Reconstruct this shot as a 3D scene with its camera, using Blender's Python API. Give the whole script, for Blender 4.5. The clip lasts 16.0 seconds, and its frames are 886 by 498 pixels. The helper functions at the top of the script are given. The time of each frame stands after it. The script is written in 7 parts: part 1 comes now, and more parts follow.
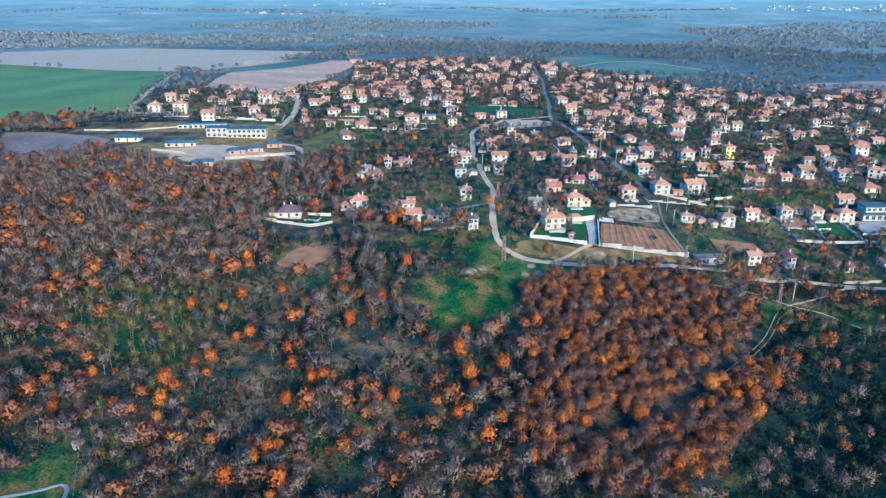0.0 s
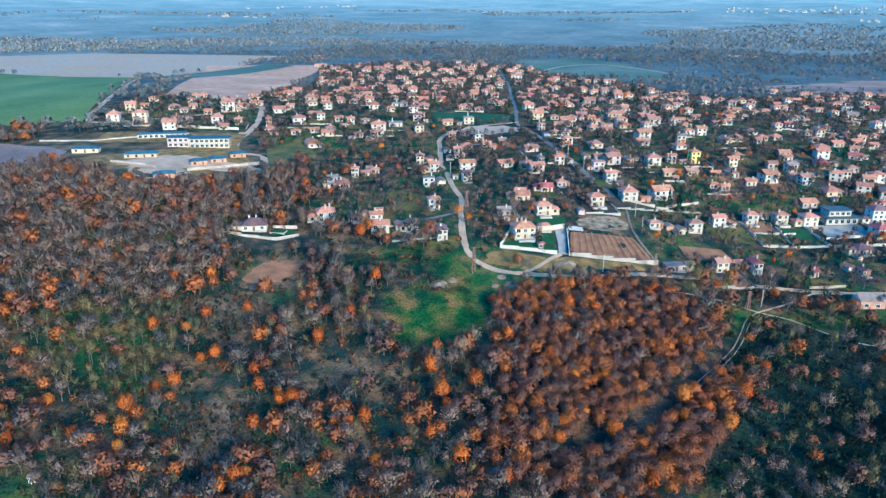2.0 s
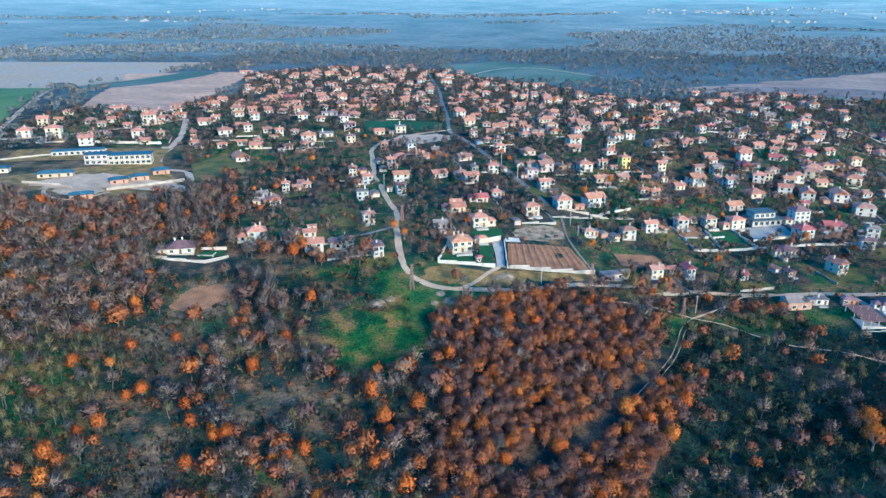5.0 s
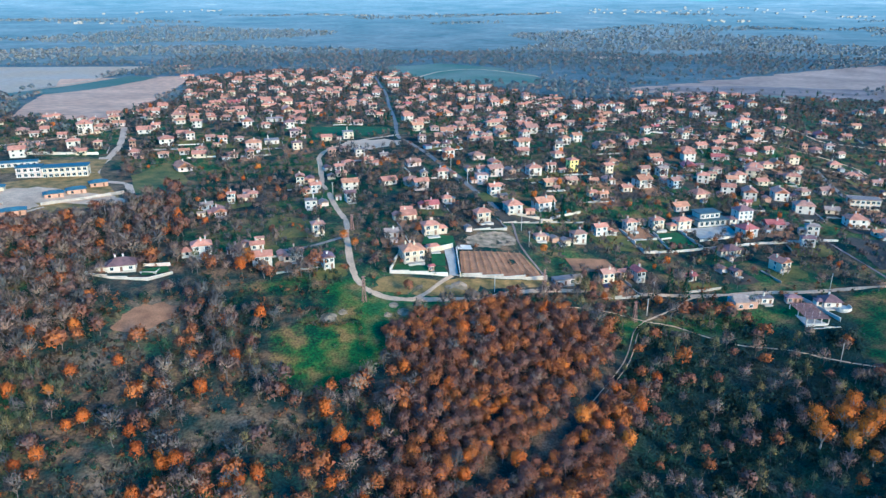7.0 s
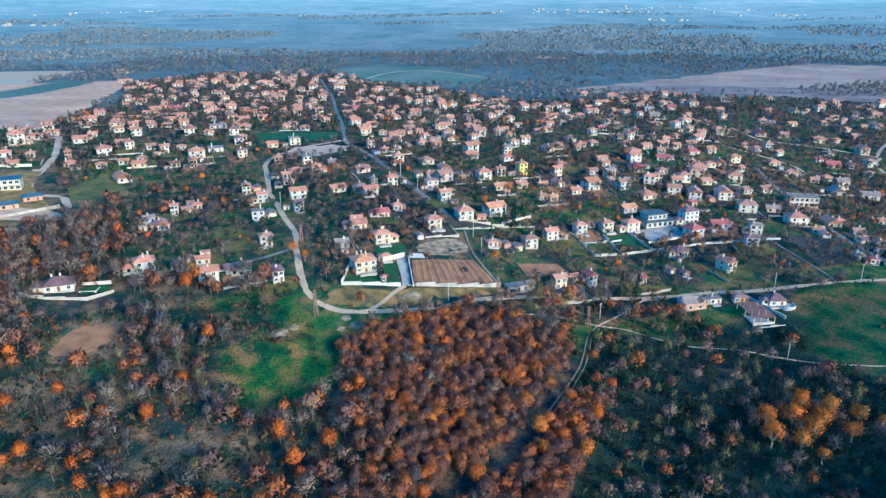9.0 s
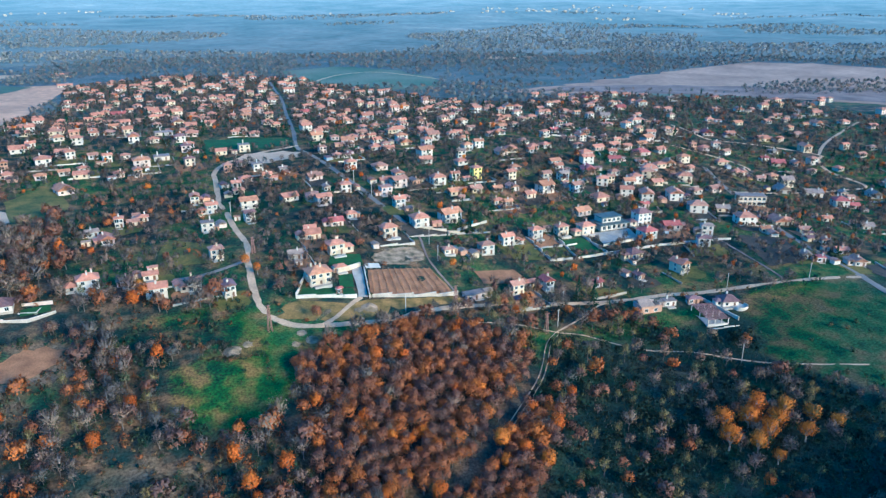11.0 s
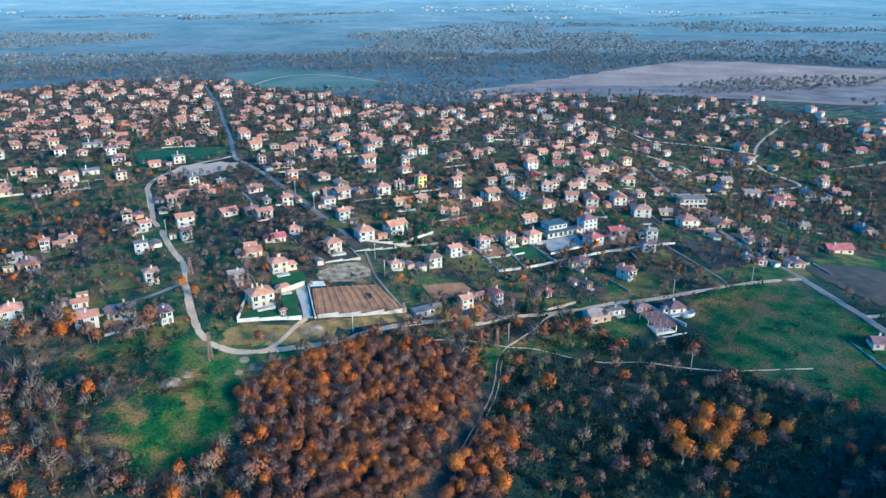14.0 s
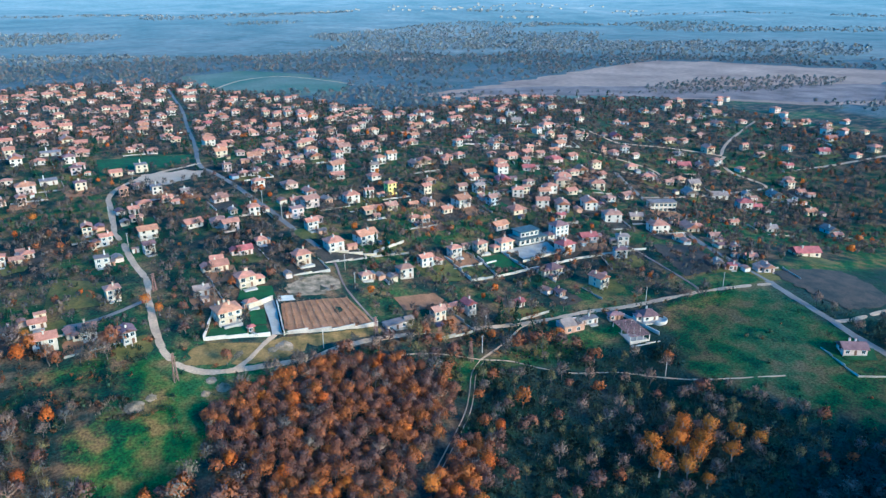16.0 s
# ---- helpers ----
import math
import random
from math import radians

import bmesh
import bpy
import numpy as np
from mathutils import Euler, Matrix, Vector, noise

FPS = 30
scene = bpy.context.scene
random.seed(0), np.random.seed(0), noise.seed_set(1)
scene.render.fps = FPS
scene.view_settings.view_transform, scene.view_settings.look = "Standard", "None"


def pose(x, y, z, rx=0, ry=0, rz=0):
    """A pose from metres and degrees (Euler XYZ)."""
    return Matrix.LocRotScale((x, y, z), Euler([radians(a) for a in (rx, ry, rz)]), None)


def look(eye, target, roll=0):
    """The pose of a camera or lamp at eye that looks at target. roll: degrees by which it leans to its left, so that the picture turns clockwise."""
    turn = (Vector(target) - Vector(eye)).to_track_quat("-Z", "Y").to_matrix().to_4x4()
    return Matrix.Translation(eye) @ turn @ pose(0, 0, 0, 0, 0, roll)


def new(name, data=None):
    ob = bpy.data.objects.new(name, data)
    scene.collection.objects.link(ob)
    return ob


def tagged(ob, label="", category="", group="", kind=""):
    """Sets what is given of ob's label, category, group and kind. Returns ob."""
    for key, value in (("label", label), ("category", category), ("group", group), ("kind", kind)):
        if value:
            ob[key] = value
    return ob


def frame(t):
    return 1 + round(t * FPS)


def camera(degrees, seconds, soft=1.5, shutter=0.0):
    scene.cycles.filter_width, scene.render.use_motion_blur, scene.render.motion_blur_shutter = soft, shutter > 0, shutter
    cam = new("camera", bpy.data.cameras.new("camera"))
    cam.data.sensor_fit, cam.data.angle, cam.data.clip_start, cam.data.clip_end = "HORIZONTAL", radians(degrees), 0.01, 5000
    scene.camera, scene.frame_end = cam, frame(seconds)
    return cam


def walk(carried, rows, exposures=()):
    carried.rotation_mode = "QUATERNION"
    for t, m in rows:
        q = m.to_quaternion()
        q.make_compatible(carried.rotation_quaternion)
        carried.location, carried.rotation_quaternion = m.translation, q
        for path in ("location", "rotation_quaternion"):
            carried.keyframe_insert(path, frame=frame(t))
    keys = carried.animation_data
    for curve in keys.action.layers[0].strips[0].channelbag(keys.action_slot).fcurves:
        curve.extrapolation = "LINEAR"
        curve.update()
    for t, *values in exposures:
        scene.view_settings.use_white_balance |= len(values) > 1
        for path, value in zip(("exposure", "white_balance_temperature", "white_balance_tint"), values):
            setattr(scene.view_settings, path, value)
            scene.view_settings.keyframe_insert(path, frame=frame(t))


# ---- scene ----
cam = camera(63.3, 16.0, soft=1.4)
PATH = [
    (0, (0.00, 0.00, 100.00), (0.00, 282.40, -1.23), 0.35),
    (1, (-0.11, 2.71, 101.33), (6.14, 285.20, 0.51), 0.33),
    (2, (-0.21, 5.24, 102.71), (12.88, 287.61, 2.22), 0.31),
    (3, (-0.32, 7.76, 104.00), (20.55, 289.74, 3.76), 0.28),
    (4, (-0.37, 10.17, 105.41), (29.72, 291.40, 5.40), 0.22),
    (7, (-0.11, 16.92, 109.42), (60.11, 293.32, 9.55), 0.03),
    (8, (0.05, 19.14, 110.85), (70.32, 293.10, 10.83), -0.00),
    (9, (0.46, 21.43, 112.25), (80.50, 292.65, 12.09), -0.07),
    (12, (2.27, 28.88, 116.55), (107.89, 290.94, 15.71), -0.19),
    (13, (3.26, 31.75, 118.09), (115.91, 290.76, 16.96), -0.22),
    (14, (4.46, 34.69, 119.73), (122.98, 290.91, 18.23), -0.21),
    (15, (5.56, 37.56, 121.51), (129.63, 291.01, 19.67), -0.23),
    (16, (6.70, 40.62, 123.17), (136.34, 291.16, 21.09), -0.19),
]
walk(cam, [(t, look(eye, target, roll)) for t, eye, target, roll in PATH],
     exposures=[(0.0, 0.97, 3220, -28), (16.0, 0.95, 3210, -29)])

# ---- daylight: low soft evening sun behind the camera, cool sky ----
SUN_ELEV, SUN_AZ = 19.0, 155.0          # degrees; azimuth clockwise from +y
world = bpy.data.worlds.new("evening_sky")
scene.world = world
world.use_nodes = True
wn = world.node_tree.nodes
sky = wn.new("ShaderNodeTexSky")
sky.sky_type, sky.sun_disc = "NISHITA", False
sky.sun_elevation, sky.sun_rotation = radians(SUN_ELEV), radians(SUN_AZ)
sky.air_density, sky.dust_density, sky.ozone_density = 1.2, 0.6, 6.0
wn["Background"].inputs["Strength"].default_value = 0.137
world.node_tree.links.new(sky.outputs["Color"], wn["Background"].inputs["Color"])
sun = new("sun", bpy.data.lights.new("sun", "SUN"))
sun.data.energy, sun.data.angle, sun.data.color = 4.8, radians(20.0), (1.0, 0.48, 0.19)
az, el = radians(SUN_AZ), radians(SUN_ELEV)
sun_from = Vector((math.sin(az) * math.cos(el), math.cos(az) * math.cos(el), math.sin(el)))
sun.matrix_basis = look(tuple(sun_from * 500), (0, 0, 0))

# ---- materials ----
def ramp(nt, stops):
    r = nt.nodes.new("ShaderNodeValToRGB")
    while len(r.color_ramp.elements) < len(stops):
        r.color_ramp.elements.new(0.5)
    for e, (p, c) in zip(r.color_ramp.elements, stops):
        e.position, e.color = p, (*c, 1)
    return r


def tone(c, k):
    return tuple(min(1.0, v * k) for v in c)


def material(name, base, rough=0.85, big=0.2, fine=4.0, vary=0.3, bump=0.3, other=None, per_object=0.15, metal=0.0, stretch=(1, 1, 1)):
    """Two scales of noise in the colour, fine relief, and a slight shift from object to object."""
    m = bpy.data.materials.new(name)
    m.use_nodes = True
    nt = m.node_tree
    b = nt.nodes["Principled BSDF"]
    b.inputs["Roughness"].default_value, b.inputs["Metallic"].default_value = rough, metal
    geo = nt.nodes.new("ShaderNodeNewGeometry")
    mp = nt.nodes.new("ShaderNodeMapping")
    mp.inputs["Scale"].default_value = stretch
    nt.links.new(geo.outputs["Position"], mp.inputs["Vector"])
    n1, n2 = nt.nodes.new("ShaderNodeTexNoise"), nt.nodes.new("ShaderNodeTexNoise")
    n1.inputs["Scale"].default_value, n1.inputs["Detail"].default_value = big, 5
    n2.inputs["Scale"].default_value, n2.inputs["Detail"].default_value = fine, 4
    for n in (n1, n2):
        nt.links.new(mp.outputs["Vector"], n.inputs["Vector"])
    r1 = ramp(nt, [(0.3, tone(base, 1 - vary)), (0.7, other or tone(base, 1 + vary * 0.6))])
    nt.links.new(n1.outputs["Fac"], r1.inputs["Fac"])
    r2 = ramp(nt, [(0.25, (1 - vary, 1 - vary, 1 - vary)), (0.75, (1 + vary * 0.5,) * 3)])
    nt.links.new(n2.outputs["Fac"], r2.inputs["Fac"])
    mx = nt.nodes.new("ShaderNodeMix")
    mx.data_type, mx.blend_type = "RGBA", "MULTIPLY"
    mx.inputs["Factor"].default_value = 1.0
    nt.links.new(r1.outputs["Color"], mx.inputs["A"])
    nt.links.new(r2.outputs["Color"], mx.inputs["B"])
    out = mx.outputs["Result"]
    if per_object:
        oi = nt.nodes.new("ShaderNodeObjectInfo")
        hs = nt.nodes.new("ShaderNodeHueSaturation")
        mr = nt.nodes.new("ShaderNodeMapRange")
        mr.inputs["To Min"].default_value, mr.inputs["To Max"].default_value = 1 - per_object, 1 + per_object
        nt.links.new(oi.outputs["Random"], mr.inputs["Value"])
        nt.links.new(mr.outputs["Result"], hs.inputs["Value"])
        nt.links.new(out, hs.inputs["Color"])
        out = hs.outputs["Color"]
    nt.links.new(out, b.inputs["Base Color"])
    if bump:
        bp = nt.nodes.new("ShaderNodeBump")
        bp.inputs["Strength"].default_value, bp.inputs["Distance"].default_value = bump, 0.1
        nt.links.new(n2.outputs["Fac"], bp.inputs["Height"])
        nt.links.new(bp.outputs["Normal"], b.inputs["Normal"])
    return m


def roof_material(name, base, rows=3.2):
    """Clay tiles: courses as a wave in the relief and the colour."""
    m = material(name, base, 0.8, 0.5, 6.0, 0.3, 0.3, per_object=0.22)
    nt = m.node_tree
    b = nt.nodes["Principled BSDF"]
    tc = nt.nodes.new("ShaderNodeTexCoord")
    wv = nt.nodes.new("ShaderNodeTexWave")
    wv.bands_direction = "Z"
    wv.inputs["Scale"].default_value, wv.inputs["Distortion"].default_value = rows, 0.6
    nt.links.new(tc.outputs["Object"], wv.inputs["Vector"])
    bp = nt.nodes.new("ShaderNodeBump")
    bp.inputs["Strength"].default_value, bp.inputs["Distance"].default_value = 0.6, 0.08
    nt.links.new(wv.outputs["Fac"], bp.inputs["Height"])
    nt.links.new(bp.outputs["Normal"], b.inputs["Normal"])
    return m


def foliage(name, stops, rough=0.8, mixed=0.18):
    """Leaves or twigs: the tint runs over stops, by the tree's own number and by fine noise."""
    m = bpy.data.materials.new(name)
    m.use_nodes = True
    nt = m.node_tree
    b = nt.nodes["Principled BSDF"]
    b.inputs["Roughness"].default_value = rough
    b.inputs["Specular IOR Level"].default_value = 0.15
    at, oi, geo = nt.nodes.new("ShaderNodeAttribute"), nt.nodes.new("ShaderNodeObjectInfo"), nt.nodes.new("ShaderNodeNewGeometry")
    at.attribute_name = "tint"
    add = nt.nodes.new("ShaderNodeMath")
    add.operation = "ADD"
    nt.links.new(at.outputs["Fac"], add.inputs[0])
    nt.links.new(oi.outputs["Random"], add.inputs[1])
    fr = nt.nodes.new("ShaderNodeMath")
    fr.operation = "FRACT"
    nt.links.new(add.outputs[0], fr.inputs[0])
    isl = nt.nodes.new("ShaderNodeMapRange")
    isl.inputs["To Min"].default_value, isl.inputs["To Max"].default_value = -mixed, mixed
    nt.links.new(geo.outputs["Random Per Island"], isl.inputs["Value"])
    s = nt.nodes.new("ShaderNodeMath")
    s.operation = "ADD"
    s.use_clamp = True
    nt.links.new(fr.outputs[0], s.inputs[0])
    nt.links.new(isl.outputs["Result"], s.inputs[1])
    r = ramp(nt, stops)
    nt.links.new(s.outputs[0], r.inputs["Fac"])
    nt.links.new(r.outputs["Color"], b.inputs["Base Color"])
    return m


PLASTER = [material("plaster_white", (0.61, 0.52, 0.42), 0.9, 0.35, 5, 0.16, 0.15),
           material("plaster_cream", (0.62, 0.49, 0.33), 0.9, 0.4, 5, 0.14, 0.15),
           material("plaster_pink", (0.60, 0.46, 0.38), 0.9, 0.4, 5, 0.14, 0.15),
           material("plaster_yellow", (0.80, 0.62, 0.16), 0.9, 0.4, 5, 0.14, 0.15),
           material("brick_orange", (0.52, 0.30, 0.19), 0.9, 0.4, 7, 0.25, 0.3),
           material("plaster_grey", (0.48, 0.47, 0.46), 0.9, 0.4, 5, 0.2, 0.2)]
ROOF = [roof_material("clay_tile_salmon", (0.56, 0.245, 0.14)),
        roof_material("clay_tile_orange", (0.54, 0.25, 0.12)),
        roof_material("clay_tile_red", (0.42, 0.12, 0.10)),
        roof_material("clay_tile_brown", (0.24, 0.13, 0.12)),
        roof_material("slate_grey", (0.32, 0.23, 0.175)),
        roof_material("sheet_blue", (0.075, 0.13, 0.165), 1.5),
        roof_material("weathered_tile", (0.44, 0.225, 0.14)),
        roof_material("grey_bitumen", (0.13, 0.15, 0.145), 0.5)]
M_WHITE = material("white_render", (0.67, 0.57, 0.45), 0.9, 0.3, 4, 0.15, 0.2)
M_STONE = material("pale_stone", (0.52, 0.43, 0.34), 0.95, 0.3, 3, 0.3, 0.5)
M_CONC = material("concrete", (0.49, 0.42, 0.34), 0.9, 0.3, 3, 0.2, 0.3)
M_GLASS = material("window_glass", (0.025, 0.035, 0.045), 0.08, 0.5, 1, 0.1, 0.0)
M_FRAME = material("window_frame", (0.70, 0.69, 0.67), 0.5, 0.5, 8, 0.1, 0.0)
M_POOL = material("pool_wall", (0.05, 0.20, 0.24), 0.5, 0.5, 3, 0.15, 0.1)
M_WATER = material("pool_water", (0.03, 0.11, 0.13), 0.1, 0.5, 2, 0.1, 0.05)
M_DOOR = material("door_wood", (0.16, 0.08, 0.045), 0.6, 1, 9, 0.25, 0.2)
M_METAL = material("weathered_steel", (0.42, 0.23, 0.17), 0.6, 1, 9, 0.3, 0.1, metal=0.4)
M_WOOD = material("grey_pole_wood", (0.30, 0.25, 0.20), 0.85, 1, 9, 0.3, 0.2)
M_DIRT = material("pale_dirt_road", (0.62, 0.41, 0.23), 0.95, 0.12, 1.1, 0.28, 0.5, per_object=0)
M_ASPH = material("grey_asphalt", (0.24, 0.20, 0.16), 0.9, 0.1, 2.0, 0.2, 0.2, per_object=0)
M_GRAVEL = material("pale_gravel", (0.56, 0.39, 0.24), 0.95, 0.08, 1.6, 0.2, 0.4, per_object=0)
M_RUBBLE = material("rubble_and_weeds", (0.15, 0.12, 0.05), 0.95, 0.3, 1.8, 0.4, 0.6, other=(0.52, 0.35, 0.20), per_object=0)
M_LAWN = material("mown_lawn", (0.032, 0.085, 0.016), 0.95, 0.25, 3.0, 0.4, 0.4, per_object=0.1)
M_CROP = material("winter_wheat", (0.15, 0.215, 0.025), 0.95, 0.012, 0.25, 0.25, 0.3, other=(0.22, 0.25, 0.045), per_object=0)
M_FARGREEN = material("thin_far_grass", (0.12, 0.18, 0.10), 0.95, 0.012, 0.2, 0.25, 0.3, other=(0.20, 0.20, 0.13), per_object=0.1)
M_STUBBLE = material("stubble_field", (0.66, 0.43, 0.22), 0.95, 0.01, 0.15, 0.2, 0.3, other=(0.50, 0.37, 0.25), per_object=0.1)
M_PLOUGH = material("ploughed_earth", (0.66, 0.36, 0.18), 0.95, 0.012, 0.12, 0.3, 0.3, per_object=0.1)
M_VERGE = material("dry_verge_grass", (0.17, 0.14, 0.02), 0.95, 0.2, 1.2, 0.4, 0.5, other=(0.42, 0.24, 0.06), per_object=0.1)
M_FARPLOUGH = material("far_ploughed_earth", (0.38, 0.235, 0.15), 0.95, 0.012, 0.12, 0.3, 0.3, other=(0.50, 0.32, 0.20), per_object=0.1)
M_HEATH = material("dry_heath", (0.24, 0.16, 0.125), 0.95, 0.03, 0.5, 0.35, 0.5, other=(0.36, 0.25, 0.19), per_object=0)
M_PASTURE = material("pasture_grass", (0.08, 0.125, 0.012), 0.95, 0.11, 1.0, 0.4, 0.5, other=(0.24, 0.165, 0.03), per_object=0.1)
M_SOIL = material("tilled_soil", (0.36, 0.175, 0.072), 0.95, 0.2, 2.0, 0.35, 0.6, per_object=0.1)
M_FALLOW = material("fallow_ground", (0.045, 0.045, 0.032), 0.95, 0.15, 1.2, 0.35, 0.5, other=(0.10, 0.066, 0.04), per_object=0.1)
M_BARK = material("bark", (0.17, 0.135, 0.115), 0.95, 1.5, 9, 0.3, 0.4)
M_TWIG = foliage("bare_twigs", [(0.0, (0.105, 0.098, 0.09)), (0.35, (0.185, 0.14, 0.115)), (0.75, (0.285, 0.178, 0.125)), (1.0, (0.225, 0.175, 0.125))], mixed=0.13)
M_PALEBARK = material("pale_poplar_bark", (0.42, 0.34, 0.27), 0.9, 1.5, 9, 0.25, 0.3)
M_WILLOW = foliage("olive_willow_twigs", [(0.0, (0.10, 0.115, 0.06)), (0.5, (0.20, 0.165, 0.07)), (1.0, (0.26, 0.19, 0.07))], mixed=0.25)
M_DRYGRASS = foliage("dry_reeds", [(0.0, (0.20, 0.15, 0.10)), (0.5, (0.30, 0.21, 0.13)), (1.0, (0.38, 0.25, 0.15))], mixed=0.25)
M_VINE = material("vine_wood", (0.27, 0.13, 0.06), 0.9, 1, 6, 0.3, 0.2)
M_GREYTWIG = foliage("grey_garden_twigs", [(0.0, (0.09, 0.085, 0.08)), (0.5, (0.15, 0.115, 0.095)), (1.0, (0.21, 0.14, 0.10))])
M_RUST = foliage("rust_oak_leaves", [(0.0, (0.14, 0.088, 0.072)), (0.35, (0.195, 0.098, 0.066)), (0.65, (0.255, 0.10, 0.045)), (0.85, (0.33, 0.115, 0.032)), (1.0, (0.44, 0.145, 0.022))], mixed=0.24)
M_ORANGE = foliage("orange_leaves", [(0.0, (0.34, 0.085, 0.012)), (0.6, (0.50, 0.135, 0.012)), (1.0, (0.56, 0.20, 0.02))])
M_GOLD = foliage("golden_leaves", [(0.0, (0.48, 0.145, 0.014)), (0.5, (0.60, 0.20, 0.018)), (1.0, (0.64, 0.26, 0.03))])
M_SHRUB = foliage("shrub_leaves", [(0.0, (0.03, 0.06, 0.035)), (0.4, (0.06, 0.075, 0.04)), (0.7, (0.13, 0.09, 0.045)), (1.0, (0.25, 0.09, 0.03))])
# thicket leaves kept very dark: the valley's shade put into their colour
M_SHADETHICKET = foliage("shade_dark_thicket", [(0.0, (0.016, 0.032, 0.028)), (0.6, (0.03, 0.045, 0.034)), (1.0, (0.06, 0.06, 0.03))])
M_CONIFER = foliage("conifer_needles", [(0.0, (0.018, 0.045, 0.025)), (1.0, (0.035, 0.075, 0.035))])
# far twigs greyed and paled, the belts most: haze put into the colour
M_HAZEWOOD = foliage("hazed_wood_twigs", [(0.0, (0.15, 0.165, 0.16)), (0.5, (0.19, 0.185, 0.175)), (0.9, (0.23, 0.19, 0.17)), (1.0, (0.28, 0.20, 0.15))], mixed=0.1)
M_HAZEBELT = foliage("hazed_belt_twigs", [(0.0, (0.25, 0.25, 0.235)), (0.5, (0.29, 0.27, 0.25)), (1.0, (0.34, 0.29, 0.25))], mixed=0.1)

# ---- relief: a lattice of swells and hollows, 110 m apart ----
SWELLS = [
    (-1.6, -5.5, 0.5, -4.9, -14, -10.3, -16.5, -8.1, -2.9),
    (-2.8, -9.4, -7.1, -11.9, -11.3, -6.1, 6.6, -9, -6.4),
    (-0, -1, 6.8, -5.7, 14.2, -21.9, 10.1, -9.8, -7.1),
    (0.7, -3.1, 9.4, -2.9, 5.2, 1.1, -3.7, -10.3, -5.1),
    (1.7, 4.9, 0.7, -1.3, 0.9, 4.2, 7.7, -0.6, -2.5),
    (2, 6.7, 5.9, 10.9, 5.8, -1.5, 1.8, 0.1, -0.2),
    (3.6, 5.5, 0.5, -1.3, -0.7, 3.2, 1.2, -0.6, 0.5),
    (3.2, 4.7, 0.9, -0.5, 1.1, 2.3, 0.2, -0.9, 0),
]
LAT_X, LAT_Y, LAT_STEP = -370.0, 60.0, 110.0


def ground_z(x, y):
    x, y = np.asarray(x, float), np.asarray(y, float)
    z = np.zeros(np.broadcast(x, y).shape)
    for j, row in enumerate(SWELLS):
        for i, h in enumerate(row):
            z += h * np.exp(-((x - LAT_X - LAT_STEP * i) ** 2 + (y - LAT_Y - LAT_STEP * j) ** 2) / (2 * (0.8 * LAT_STEP) ** 2))
    a, b = (x - 232) * 0.98 + (y - 84) * 0.17, -(x - 232) * 0.17 + (y - 84) * 0.98
    z += 42 * np.exp(-(a / 60) ** 4 / 2 - (b / 21) ** 2 / 2)          # added ridge, out of view, only there to shade the eastern valley
    d = np.hypot(x, y)
    s = np.clip((d - 1500) / 3300, 0, 1)
    return z + 30 * s * s * (3 - 2 * s)


def gz(x, y):
    """Height of one point, the same swells as ground_z."""
    z, k = 0.0, 1 / (2 * (0.8 * LAT_STEP) ** 2)
    ex = [math.exp(-k * (x - LAT_X - LAT_STEP * i) ** 2) for i in range(len(SWELLS[0]))]
    for j, row in enumerate(SWELLS):
        q = k * (y - LAT_Y - LAT_STEP * j) ** 2
        if q < 40:
            z += math.exp(-q) * sum(h * e for h, e in zip(row, ex))
    # the same unseen ridge, added for its shade
    a, b = (x - 232) * 0.98 + (y - 84) * 0.17, -(x - 232) * 0.17 + (y - 84) * 0.98
    z += 42 * math.exp(-min((a / 60) ** 4 / 2 + (b / 21) ** 2 / 2, 700))
    t = min(max((math.hypot(x, y) - 1500) / 3300, 0), 1)
    return z + 30 * t * t * (3 - 2 * t)


def inside(poly, x, y):
    """True where the points lie in the polygon."""
    x, y = np.asarray(x, float), np.asarray(y, float)
    r = np.zeros(x.shape, bool)
    n = len(poly)
    for k in range(n):
        (x1, y1), (x2, y2) = poly[k], poly[(k + 1) % n]
        if y1 == y2:
            continue
        r ^= ((y1 > y) != (y2 > y)) & (x < (x2 - x1) * (y - y1) / (y2 - y1) + x1)
    return r


def away(line, x, y):
    """Distance of the points from a line of stretches."""
    x, y = np.asarray(x, float), np.asarray(y, float)
    best = np.full(x.shape, 1e9)
    for (x1, y1), (x2, y2) in zip(line, line[1:]):
        dx, dy = x2 - x1, y2 - y1
        t = np.clip(((x - x1) * dx + (y - y1) * dy) / (dx * dx + dy * dy + 1e-9), 0, 1)
        best = np.minimum(best, np.hypot(x - x1 - t * dx, y - y1 - t * dy))
    return best


def mesh_of(name, verts, faces, mat, smooth=False):
    me = bpy.data.meshes.new(name)
    me.from_pydata([tuple(v) for v in verts], [], [tuple(f) for f in faces])
    me.materials.append(mat)
    if smooth:
        me.shade_smooth()
    return me


